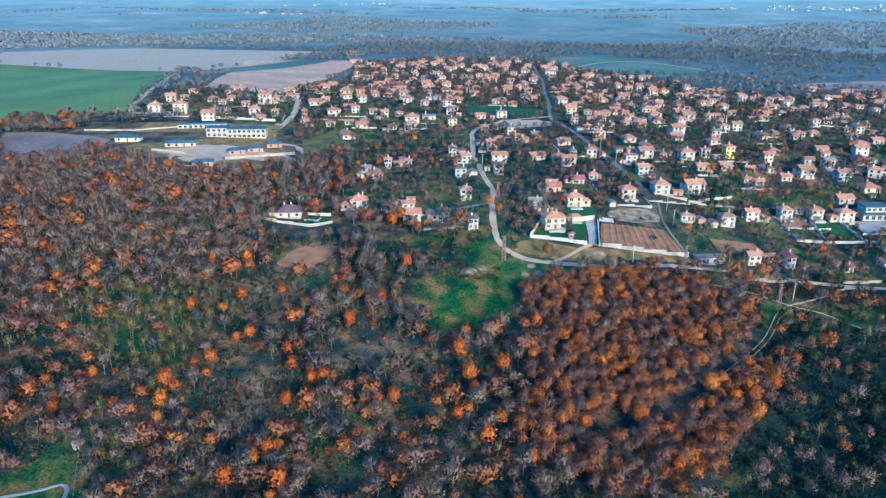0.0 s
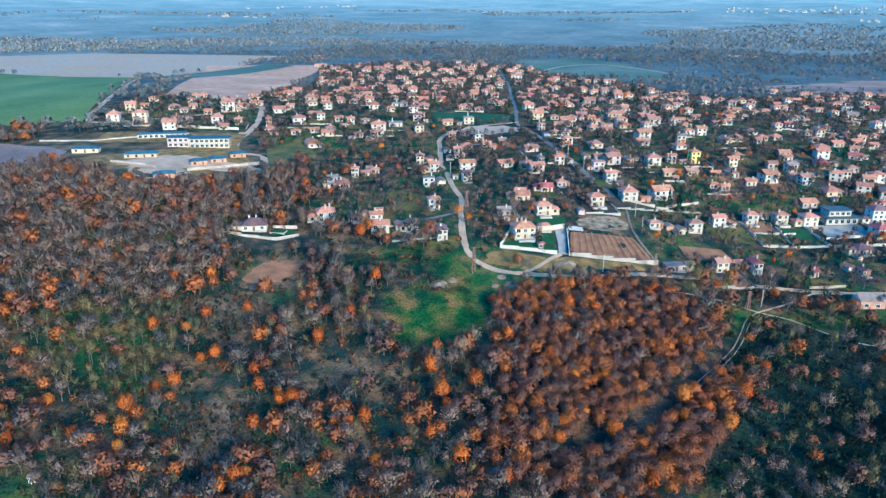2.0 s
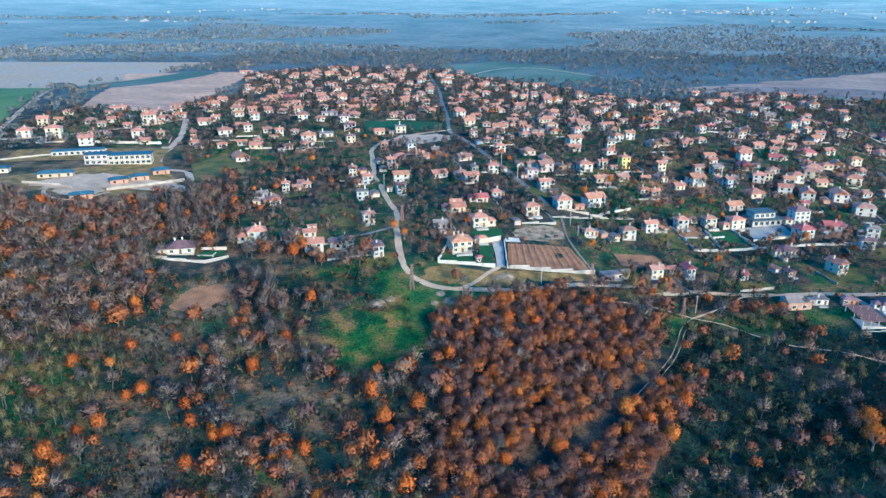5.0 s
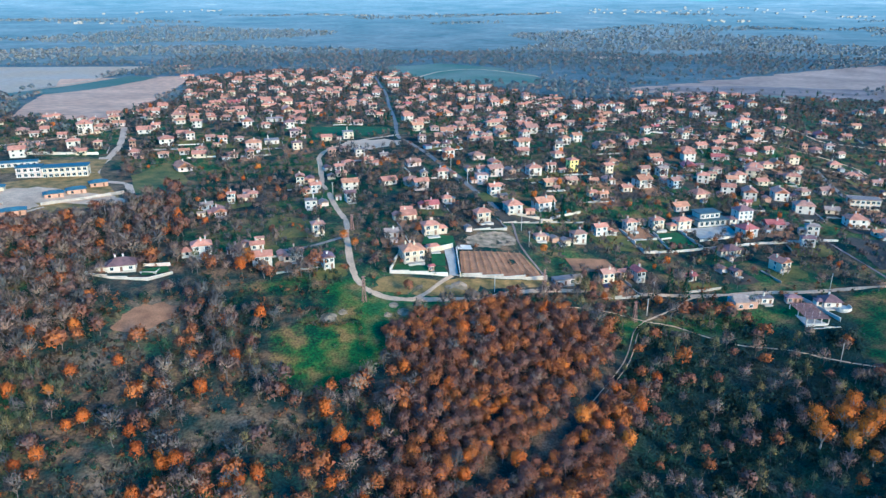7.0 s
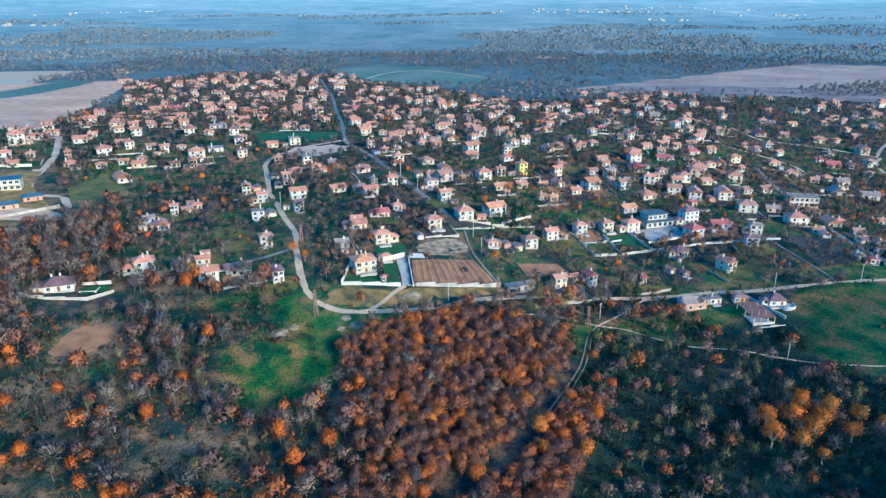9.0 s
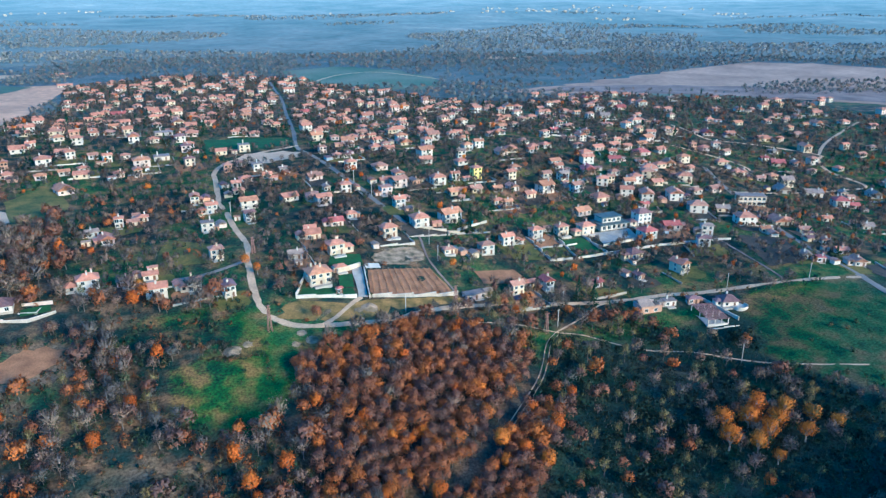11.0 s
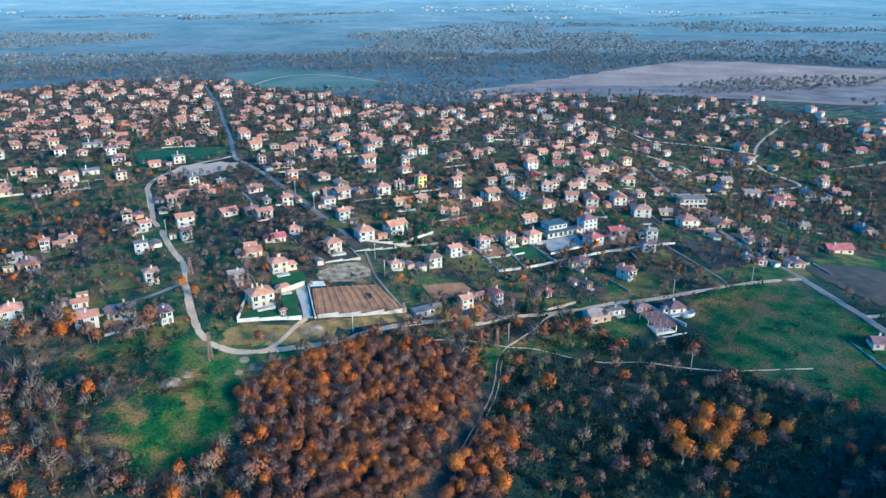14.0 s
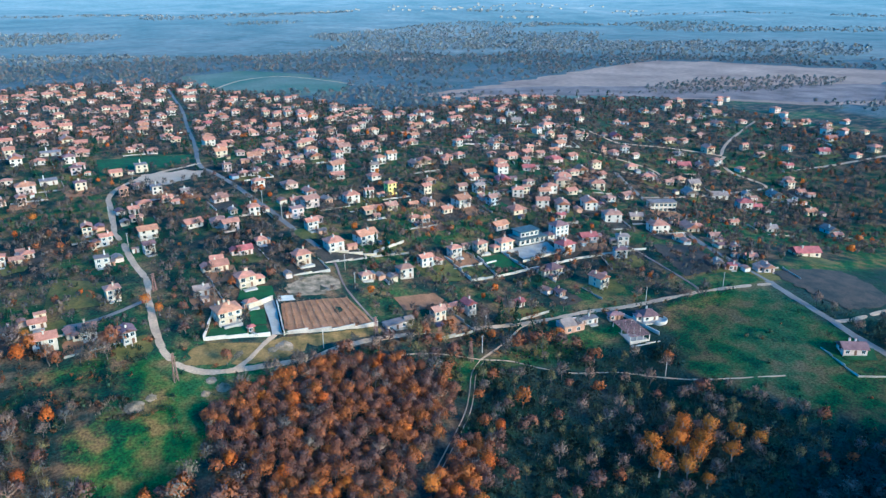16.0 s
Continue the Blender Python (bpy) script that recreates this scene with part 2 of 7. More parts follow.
def tri_mesh(name, verts, mats, tint=None, mat_index=None, normals=None):
    """Loose triangles, three corners each, made quickly."""
    v = np.ascontiguousarray(verts, np.float32).reshape(-1, 3)
    n = len(v) // 3
    me = bpy.data.meshes.new(name)
    me.vertices.add(len(v))
    me.vertices.foreach_set("co", v.ravel())
    me.loops.add(len(v))
    me.loops.foreach_set("vertex_index", np.arange(len(v), dtype=np.int32))
    me.polygons.add(n)
    me.polygons.foreach_set("loop_start", np.arange(0, len(v), 3, dtype=np.int32))
    if mat_index is not None:
        me.polygons.foreach_set("material_index", np.ascontiguousarray(mat_index, np.int32))
    for m in mats:
        me.materials.append(m)
    if tint is not None:
        a = me.attributes.new("tint", "FLOAT", "POINT")
        a.data.foreach_set("value", np.ascontiguousarray(tint, np.float32))
    me.update(calc_edges=True)
    if normals is not None:
        me.normals_split_custom_set_from_vertices(np.ascontiguousarray(normals, np.float32).reshape(-1, 3))
    return me


# ---- the plan: roads, woods, meadows ----
DIRT_ROAD = [(19, 489), (19, 461), (18, 428), (20, 410), (22, 380), (25, 357), (24, 339), (23, 321), (23, 305), (24, 295), (27, 287), (32, 281), (38, 278),
             (51, 276), (69, 275), (80, 278), (103, 282), (138, 282), (179, 278), (201, 276), (220, 270), (256, 261), (291, 249)]
SQUARE_ROAD = [(19, 489), (24, 505), (35, 518), (52, 532), (74, 543), (81, 548)]
MAIN_STREET = [(128, 1060), (121, 955), (114, 851), (100, 722), (88, 607), (80, 544), (85, 519), (90, 491), (94, 456), (98, 426), (101, 397), (106, 368)]
LANE = [(106, 368), (108, 350), (104, 323), (106, 292), (107, 283)]
EAST_STREET = [(365, 450), (343, 395), (328, 354), (309, 316), (300, 288), (291, 249), (287, 234), (283, 212), (280, 195), (279, 150)]
EAST_BRANCH = [(283, 211), (294, 208), (330, 207), (420, 200)]
TRAIL = [(104, 270), (116, 269), (126, 266), (137, 260), (148, 256), (158, 247), (167, 240), (184, 232), (196, 221), (209, 211), (235, 196)]
TRACK = [(137, 260), (129, 253), (121, 241), (113, 231), (98, 217), (88, 208), (77, 198), (65, 191), (45, 181)]
TRACK_LINK = [(179, 278), (168, 277), (155, 269), (137, 260)]
WEST_LANE = [(24, 337), (19, 335), (8, 330), (-2, 328), (-19, 330), (-30, 329), (-46, 327)]
DRIVE = [(64, 293), (58, 288), (51, 281), (45, 277)]
PARK_ROAD = [(-116, 505), (-114, 478), (-108, 453), (-97, 447), (-90, 441), (-83, 413), (-88, 403)]
HILL_STREET = [(-118, 590), (-112, 545), (-112, 510), (-114, 490)]
EAST_LANE = [(377, 505), (404, 461), (399, 440), (372, 452)]
UPPER_LANE = [(420, 620), (433, 577), (429, 529), (439, 518), (467, 499), (493, 466), (482, 456), (469, 432), (468, 398), (435, 398), (345, 397)]
HILL_LANE = [(493, 466), (523, 488), (574, 515), (612, 534)]
FAR_LANE = [(515, 411), (554, 400), (640, 380)]
GARDEN_LANE = [(257, 261), (260, 272), (266, 320)]
ROADS = [EAST_LANE, UPPER_LANE, HILL_LANE, FAR_LANE, GARDEN_LANE, DIRT_ROAD, SQUARE_ROAD, MAIN_STREET, LANE, EAST_STREET, EAST_BRANCH, TRAIL, TRACK, TRACK_LINK, WEST_LANE, DRIVE, PARK_ROAD, HILL_STREET]
OAK_WOOD = [(29, 254), (44, 263), (81, 268), (108, 264), (116, 236), (100, 219), (118, 214), (104, 199), (77, 168), (50, 158), (20, 175), (33, 228)]
MEADOW = [(-12, 266), (7, 279), (20, 300), (27, 284), (60, 271), (42, 262), (31, 251), (26, 238), (15, 228), (-3, 234), (-16, 248)]
WEST_GREEN = [(-25, 300), (9, 298), (17, 275), (-4, 272), (-30, 285)]
EAST_FIELD = [(232, 262), (287, 247), (280, 211), (276, 150), (237, 155), (205, 217)]
VILLAGE = [(-240, 560), (-120, 480), (-75, 470), (-60, 420), (-48, 340), (-10, 322), (22, 300), (40, 292), (110, 290), (180, 284), (270, 262), (300, 200),
           (470, 215), (700, 360), (760, 600), (560, 820), (300, 740), (235, 930), (150, 1100), (0, 1180), (-130, 1090), (-110, 820), (-190, 760)]


DRY = [[(28, 285), (62, 277), (104, 284), (106, 291), (66, 291), (38, 297)], [(-45, 300), (-20, 290), (-20, 305), (-40, 312)],
       [(-66, 296), (-42, 292), (-40, 268), (-68, 262)], [(-40, 215), (-8, 210), (0, 222), (-30, 232)], [(-75, 196), (-52, 192), (-50, 210), (-72, 214)], [(88, 318), (104, 318), (103, 345), (80, 336)],
       [(-245, 500), (-245, 440), (-205, 418), (-175, 395), (-140, 374), (-100, 382), (-80, 408), (-100, 470), (-108, 508)]]


CLEARINGS = [[(-78, 191), (-69, 200), (-53, 210), (-40, 202), (-44, 184), (-57, 175), (-72, 181)], [(-89, 260), (-65, 271), (-48, 252), (-63, 241), (-81, 245)],
             [(-42, 213), (-28, 218), (-4, 217), (15, 213), (14, 209), (-15, 210), (-38, 208)]]
POPLARS = [(-138, 233), (-122, 253), (-87, 252), (-71, 240), (-87, 201), (-125, 215)]
GULLY = [(-152, 222), (-149, 239), (-142, 266), (-129, 291), (-99, 331), (-66, 362), (-57, 385)]
HUT_LAWN = [(-125, 140), (-115, 156), (-107, 163), (-99, 165), (-92, 150), (-90, 136)]


def edged(a, b, n, fine_lo, fine_hi, step):
    mid = np.arange(fine_lo, fine_hi + step, step)
    g = np.geomspace(step, 4900 - fine_hi, n) + fine_hi
    h = fine_lo - np.geomspace(step, 4900 + fine_lo, n)[::-1]
    return np.concatenate([h, mid, g])


def build_ground():
    xs, ys = edged(-4900, 4900, 34, -420, 620, 6.5), edged(-4900, 4900, 34, 90, 900, 6.5)
    gx, gy = np.meshgrid(xs, ys)
    z = ground_z(gx, gy)
    rough = np.random.default_rng(4).normal(0, 0.12, z.shape) * (np.hypot(gx - 100, gy - 400) < 700)
    co = np.stack([gx, gy, z + rough], -1).reshape(-1, 3).astype(np.float32)
    nx, ny = len(xs), len(ys)
    a = (np.arange(ny - 1)[:, None] * nx + np.arange(nx - 1)).ravel()
    quads = np.stack([a, a + 1, a + 1 + nx, a + nx], 1).astype(np.int32)
    me = bpy.data.meshes.new("ground")
    me.vertices.add(len(co))
    me.vertices.foreach_set("co", co.ravel())
    me.loops.add(quads.size)
    me.loops.foreach_set("vertex_index", quads.ravel())
    me.polygons.add(len(quads))
    me.polygons.foreach_set("loop_start", np.arange(0, quads.size, 4, dtype=np.int32))
    x, y = gx.ravel(), gy.ravel()
    # what grows: grass in meadows and gardens, litter in the woods
    grass = np.where(inside(MEADOW, x, y), 0.8, np.where(inside(WEST_GREEN, x, y), 0.75, np.where(inside(EAST_FIELD, x, y), 0.8, np.where(inside(VILLAGE, x, y), 0.52, 0.42))))
    grass = np.where((x > 66 + (y - 150) * 0.5) & (y < 262) & (grass < 0.6), 0.66, grass)
    grass = np.where(inside(OAK_WOOD, x, y), 0.05, grass)
    grass = np.where(inside(HUT_LAWN, x, y), 0.7, np.where(inside(POPLARS, x, y), 0.62, grass))
    dry = np.zeros(len(x))
    for q in DRY + CLEARINGS:
        dry = np.maximum(dry, inside(q, x, y) * 1.0)
    # far ground paled to blue-grey: distance haze put into its colour
    scrub_hazed = np.clip((np.hypot(x, y) - 620) / 300, 0, 1) * np.where(inside(VILLAGE, x, y), 0.25, 1.0)
    # eastern valley floor and field darkened: shade put into the ground colour
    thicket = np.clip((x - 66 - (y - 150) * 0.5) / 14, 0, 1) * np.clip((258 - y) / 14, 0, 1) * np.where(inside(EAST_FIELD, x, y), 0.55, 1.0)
    for nm, val in (("dry", dry), ("scrub_hazed", scrub_hazed), ("thicket", thicket)):
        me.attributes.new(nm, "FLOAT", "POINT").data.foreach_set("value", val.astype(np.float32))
    g = me.attributes.new("grass", "FLOAT", "POINT")
    g.data.foreach_set("value", grass.astype(np.float32))
    me.update(calc_edges=True)
    me.shade_smooth()
    m = bpy.data.materials.new("grass_and_litter")
    m.use_nodes = True
    nt = m.node_tree
    b = nt.nodes["Principled BSDF"]
    b.inputs["Roughness"].default_value, b.inputs["Specular IOR Level"].default_value = 0.95, 0.1
    geo, at = nt.nodes.new("ShaderNodeNewGeometry"), nt.nodes.new("ShaderNodeAttribute")
    at.attribute_name = "grass"

    def noisy(scale, detail=6):
        n = nt.nodes.new("ShaderNodeTexNoise")
        n.inputs["Scale"].default_value, n.inputs["Detail"].default_value = scale, detail
        nt.links.new(geo.outputs["Position"], n.inputs["Vector"])
        return n.outputs["Fac"]
    big, mid, fine = noisy(0.02), noisy(0.11), noisy(1.2)
    soil = ramp(nt, [(0.40, (0.016, 0.033, 0.027)), (0.49, (0.045, 0.044, 0.030)), (0.57, (0.13, 0.078, 0.038)), (0.68, (0.24, 0.135, 0.06))])
    nt.links.new(mid, soil.inputs["Fac"])
    green = ramp(nt, [(0.3, (0.010, 0.042, 0.012)), (0.45, (0.042, 0.105, 0.008)), (0.54, (0.115, 0.12, 0.009)), (0.64, (0.24, 0.14, 0.02))])
    nt.links.new(mid, green.inputs["Fac"])
    s1 = nt.nodes.new("ShaderNodeMath")
    s1.operation = "MULTIPLY_ADD"
    nt.links.new(big, s1.inputs[0])
    s1.inputs[1].default_value = 1.6
    nt.links.new(at.outputs["Fac"], s1.inputs[2])
    s2 = nt.nodes.new("ShaderNodeMath")
    s2.operation = "MULTIPLY_ADD"
    nt.links.new(fine, s2.inputs[0])
    s2.inputs[1].default_value = 0.5
    nt.links.new(s1.outputs[0], s2.inputs[2])
    mr = nt.nodes.new("ShaderNodeMapRange")
    mr.inputs["From Min"].default_value, mr.inputs["From Max"].default_value = 1.5, 1.8
    nt.links.new(s2.outputs[0], mr.inputs["Value"])
    mx = nt.nodes.new("ShaderNodeMix")
    mx.data_type = "RGBA"
    nt.links.new(mr.outputs["Result"], mx.inputs["Factor"])
    nt.links.new(soil.outputs["Color"], mx.inputs["A"])
    nt.links.new(green.outputs["Color"], mx.inputs["B"])
    for nm, cols, lo, hi in (("dry", [(0.3, (0.055, 0.06, 0.03)), (0.5, (0.15, 0.105, 0.05)), (0.7, (0.25, 0.16, 0.085))], 0.5, 0.9),
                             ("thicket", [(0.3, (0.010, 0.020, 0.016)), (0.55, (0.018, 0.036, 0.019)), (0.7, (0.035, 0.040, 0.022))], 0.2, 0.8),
                             ("scrub_hazed", [(0.3, (0.15, 0.19, 0.185)), (0.7, (0.23, 0.225, 0.21))], 0.1, 1.2)):
        an, cr, sm, rm = nt.nodes.new("ShaderNodeAttribute"), ramp(nt, cols), nt.nodes.new("ShaderNodeMath"), nt.nodes.new("ShaderNodeMapRange")
        an.attribute_name = nm
        nt.links.new(mid if nm == "dry" else big, cr.inputs["Fac"])
        sm.operation = "MULTIPLY_ADD"
        nt.links.new(big, sm.inputs[0])
        sm.inputs[1].default_value = 0.5 if nm == "scrub_hazed" else 0.0
        nt.links.new(an.outputs["Fac"], sm.inputs[2])
        s3 = nt.nodes.new("ShaderNodeMath")
        s3.operation = "MULTIPLY"
        nt.links.new(sm.outputs[0], s3.inputs[0])
        nm2 = nt.nodes.new("ShaderNodeMath")
        nm2.operation = "ADD"
        nt.links.new(mid, nm2.inputs[0])
        nm2.inputs[1].default_value = 0.3
        nt.links.new(nm2.outputs[0], s3.inputs[1])
        rm.inputs["From Min"].default_value, rm.inputs["From Max"].default_value = lo, hi
        nt.links.new(s3.outputs[0], rm.inputs["Value"])
        m3 = nt.nodes.new("ShaderNodeMix")
        m3.data_type = "RGBA"
        nt.links.new(rm.outputs["Result"], m3.inputs["Factor"])
        nt.links.new(mx.outputs["Result"], m3.inputs["A"])
        nt.links.new(cr.outputs["Color"], m3.inputs["B"])
        mx = m3
    gr = ramp(nt, [(0.3, (0.45, 0.45, 0.45)), (0.7, (1.35, 1.35, 1.35))])
    nt.links.new(fine, gr.inputs["Fac"])
    m2 = nt.nodes.new("ShaderNodeMix")
    m2.data_type, m2.blend_type = "RGBA", "MULTIPLY"
    m2.inputs["Factor"].default_value = 1
    nt.links.new(mx.outputs["Result"], m2.inputs["A"])
    nt.links.new(gr.outputs["Color"], m2.inputs["B"])
    nt.links.new(m2.outputs["Result"], b.inputs["Base Color"])
    bp = nt.nodes.new("ShaderNodeBump")
    bp.inputs["Strength"].default_value, bp.inputs["Distance"].default_value = 0.7, 0.5
    nt.links.new(fine, bp.inputs["Height"])
    nt.links.new(bp.outputs["Normal"], b.inputs["Normal"])
    me.materials.append(m)
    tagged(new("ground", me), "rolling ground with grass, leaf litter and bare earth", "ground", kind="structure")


build_ground()


def smooth_line(line, step=3.0):
    """Rounded course through the corners of a line."""
    p = [Vector((x, y)) for x, y in line]
    p = [p[0] * 2 - p[1]] + p + [p[-1] * 2 - p[-2]]
    out = []
    for a, b, c, d in zip(p, p[1:], p[2:], p[3:]):
        n = max(2, int((c - b).length / step))
        for k in range(n):
            t = k / n
            out.append(0.5 * ((2 * b) + (c - a) * t + (2 * a - 5 * b + 4 * c - d) * t * t + (3 * b - a - 3 * c + d) * t ** 3))
    out.append(p[-2])
    return out


def strip(name, line, width, mat, label, category="road", lift=0.16, ragged=0.12, kind="structure"):
    rng = random.Random(len(line) * 7 + int(width * 10))
    pts = smooth_line(line)
    vs, fs = [], []
    for i, p in enumerate(pts):
        d = (pts[min(i + 1, len(pts) - 1)] - pts[max(i - 1, 0)]).normalized()
        n = Vector((-d.y, d.x))
        for k in (-1, -0.5, 0, 0.5, 1):
            q = p + n * (width / 2 * k * (1 + (rng.uniform(-ragged, ragged) if abs(k) == 1 else 0)))
            vs.append((q.x, q.y, gz(q.x, q.y) + lift - (0.12 if abs(k) == 1 else 0)))
    for i in range(len(pts) - 1):
        for k in range(4):
            a = i * 5 + k
            fs.append((a, a + 5, a + 6, a + 1))
    return tagged(new(name, mesh_of(name, vs, fs, mat, True)), label, category, kind=kind)


def patch(name, c, mat, label, category="field", lift=0.2, step=8.0, kind="structure", soft=0.0, ragged=0.07):
    """A field with four corners, laid over the ground, with a slightly wavering edge."""
    a, b, d, e = [Vector(q) for q in c]
    nu = max(2, int(max((b - a).length, (d - e).length) / step))
    nv = max(2, int(max((e - a).length, (d - b).length) / step))
    rng = random.Random(int(a.x * 3 + b.y))
    vs, fs = [], []
    for j in range(nv + 1):
        for i in range(nu + 1):
            u, v = i / nu, j / nv
            p, r = 2 * u - 1, 2 * v - 1
            p, r = p * (1 - soft + soft * math.sqrt(1 - r * r / 2)), r * (1 - soft + soft * math.sqrt(1 - p * p / 2))
            u, v = p / 2 + 0.5, r / 2 + 0.5
            q = a.lerp(b, u).lerp(e.lerp(d, u), v)
            if i in (0, nu) or j in (0, nv):
                q = q + Vector((rng.uniform(-1, 1), rng.uniform(-1, 1))) * step * ragged
            vs.append((q.x, q.y, gz(q.x, q.y) + lift))
    for j in range(nv):
        for i in range(nu):
            k = j * (nu + 1) + i
            fs.append((k, k + 1, k + nu + 2, k + nu + 1))
    return tagged(new(name, mesh_of(name, vs, fs, mat, True)), label, category, kind=kind)


def blob(name, outline, mat, label, category="field", lift=0.25, step=8.0, kind="structure"):
    """A field with a rounded outline, in rings from its middle."""
    edge = [(p.x, p.y) for p in smooth_line(list(outline) + [outline[0]], step)[:-1]]
    cx, cy = sum(p[0] for p in edge) / len(edge), sum(p[1] for p in edge) / len(edge)
    rings = max(3, int(max(math.hypot(a - cx, b - cy) for a, b in edge) / (step * 1.6)))
    rng = random.Random(int(cx * 3 + cy))
    vs, fs, n = [(cx, cy, gz(cx, cy) + lift)], [], len(edge)
    for r in range(1, rings + 1):
        for a, b in edge:
            k = r / rings * (1 + (rng.uniform(-0.5, 0.5) / rings if r == rings else 0))
            px, py = cx + (a - cx) * k, cy + (b - cy) * k
            vs.append((px, py, gz(px, py) + lift))
    for i in range(n):
        fs.append((0, 1 + i, 1 + (i + 1) % n))
        for r in range(rings - 1):
            o = 1 + r * n
            fs.append((o + i, o + n + i, o + n + (i + 1) % n, o + (i + 1) % n))
    me = mesh_of(name, vs, fs, mat, True)
    if me.polygons[0].normal.z < 0:
        me.flip_normals()
    return tagged(new(name, me), label, category, kind=kind)


strip("dirt_road", DIRT_ROAD, 2.9, M_DIRT, "pale worn dirt road along the village edge")
strip("dirt_road", SQUARE_ROAD, 3.2, M_DIRT, "pale worn road up to the village square", lift=0.18)
strip("main_street", MAIN_STREET, 3.2, M_ASPH, "grey asphalt street through the village")
strip("lane", LANE, 1.1, M_HEATH, "narrow earth lane beside the vineyard", lift=0.14)
strip("east_street", EAST_STREET, 3.6, M_ASPH, "grey asphalt street at the village edge")
strip("east_branch", EAST_BRANCH, 2.6, M_DIRT, "pale side road off the asphalt street", lift=0.13)
strip("trail", TRAIL, 0.9, M_DIRT, "thin pale footpath through grass", lift=0.12)
strip("track", TRACK[:6], 0.4, M_DIRT, "wheel rut of a forest track", lift=0.12)
strip("track", [(x + 1.5, y - 0.8) for x, y in TRACK[:6]], 0.4, M_DIRT, "wheel rut of a forest track", lift=0.12)
strip("track", TRACK_LINK, 1.0, M_DIRT, "faint track across the grass", lift=0.12)
strip("lane", WEST_LANE, 2.4, M_ASPH, "narrow grey lane between houses", lift=0.18)
strip("driveway", DRIVE, 2.2, M_DIRT, "pale gravel drive to the villa gate", lift=0.2)
strip("park_road", PARK_ROAD, 4.5, M_GRAVEL, "pale new access road with a wide bend")
strip("hill_street", HILL_STREET, 4.5, M_GRAVEL, "pale concrete street up to the village", lift=0.18)
for ln, wd, lb in ((EAST_LANE, 2.4, "pale lane between far gardens"), (UPPER_LANE, 3.0, "pale lane through the eastern houses"), (HILL_LANE, 2.6, "pale farm lane up the slope"),
                   (FAR_LANE, 3.2, "pale lane to the last houses"), (GARDEN_LANE, 1.2, "earth path between gardens")):
    strip("lane", ln, wd, M_HEATH if ln is GARDEN_LANE else M_DIRT, lb, lift=0.2)

# ---- buildings ----
def link_part(name, me, parent, label="", at=None):
    ob = new(name, me)
    ob.parent = parent
    if at is not None:
        ob.matrix_basis = at
    if label:
        ob["label"] = label
    return ob


def part(name, bm, mat, parent, label="", at=None):
    me = bpy.data.meshes.new(name)
    bm.to_mesh(me)
    bm.free()
    me.materials.append(mat)
    return link_part(name, me, parent, label, at)


def box(bm, x0, y0, z0, x1, y1, z1):
    v = [bm.verts.new(c) for c in ((x0, y0, z0), (x1, y0, z0), (x1, y1, z0), (x0, y1, z0), (x0, y0, z1), (x1, y0, z1), (x1, y1, z1), (x0, y1, z1))]
    for f in ((3, 2, 1, 0), (4, 5, 6, 7), (0, 1, 5, 4), (1, 2, 6, 5), (2, 3, 7, 6), (3, 0, 4, 7)):
        bm.faces.new([v[i] for i in f])
    return bm


def box_bm(*c):
    return box(bmesh.new(), *c)


def limb_bm(p, q, r):
    bm = bmesh.new()
    p, q = Vector(p), Vector(q)
    m = (q - p).to_track_quat("Z", "Y").to_matrix()
    lo = [bm.verts.new(p + m @ Vector((r * a, r * c, 0))) for a, c in ((-1, -1), (1, -1), (1, 1), (-1, 1))]
    hi = [bm.verts.new(q + m @ Vector((r * a, r * c, 0))) for a, c in ((-1, -1), (1, -1), (1, 1), (-1, 1))]
    bm.faces.new(lo[::-1]), bm.faces.new(hi)
    for i in range(4):
        bm.faces.new((lo[i], lo[(i + 1) % 4], hi[(i + 1) % 4], hi[i]))
    return bm


def roof_bm(kind, w, d, rise, over=0.6, thick=0.18, ridge=0.45):
    """Roof over a w x d plan, eaves at z = 0."""
    bm = bmesh.new()
    a, b = w / 2 + over, d / 2 + over
    if kind == "flat":
        box(bm, -a + over * 0.6, -b + over * 0.6, 0, a - over * 0.6, b - over * 0.6, 0.3)
        return bm
    along = w >= d
    r = 0 if kind == "pyramid" else (max(a - b, 0.3) if along else max(b - a, 0.3)) if kind == "hip" else (a if along else b)
    ends = [(-r, 0), (r, 0)] if along else [(0, -r), (0, r)]
    low = [(-a, -b), (a, -b), (a, b), (-a, b)]
    for z, flip in ((0.0, True), (thick, False)):
        v = [bm.verts.new((x, y, z)) for x, y in low] + [bm.verts.new((x, y, rise + z)) for x, y in ends]
        fs = [(0, 1, 5, 4), (1, 2, 5), (2, 3, 4, 5), (3, 0, 4)] if along else [(0, 1, 4), (1, 2, 5, 4), (2, 3, 5), (3, 0, 4, 5)]
        for f in fs:
            bm.faces.new([v[i] for i in (f[::-1] if flip else f)])
        if flip:
            base = v
        else:
            for i in range(4):
                j = (i + 1) % 4
                bm.faces.new((base[i], base[j], v[j], v[i]))
    return bm


WIN = {}


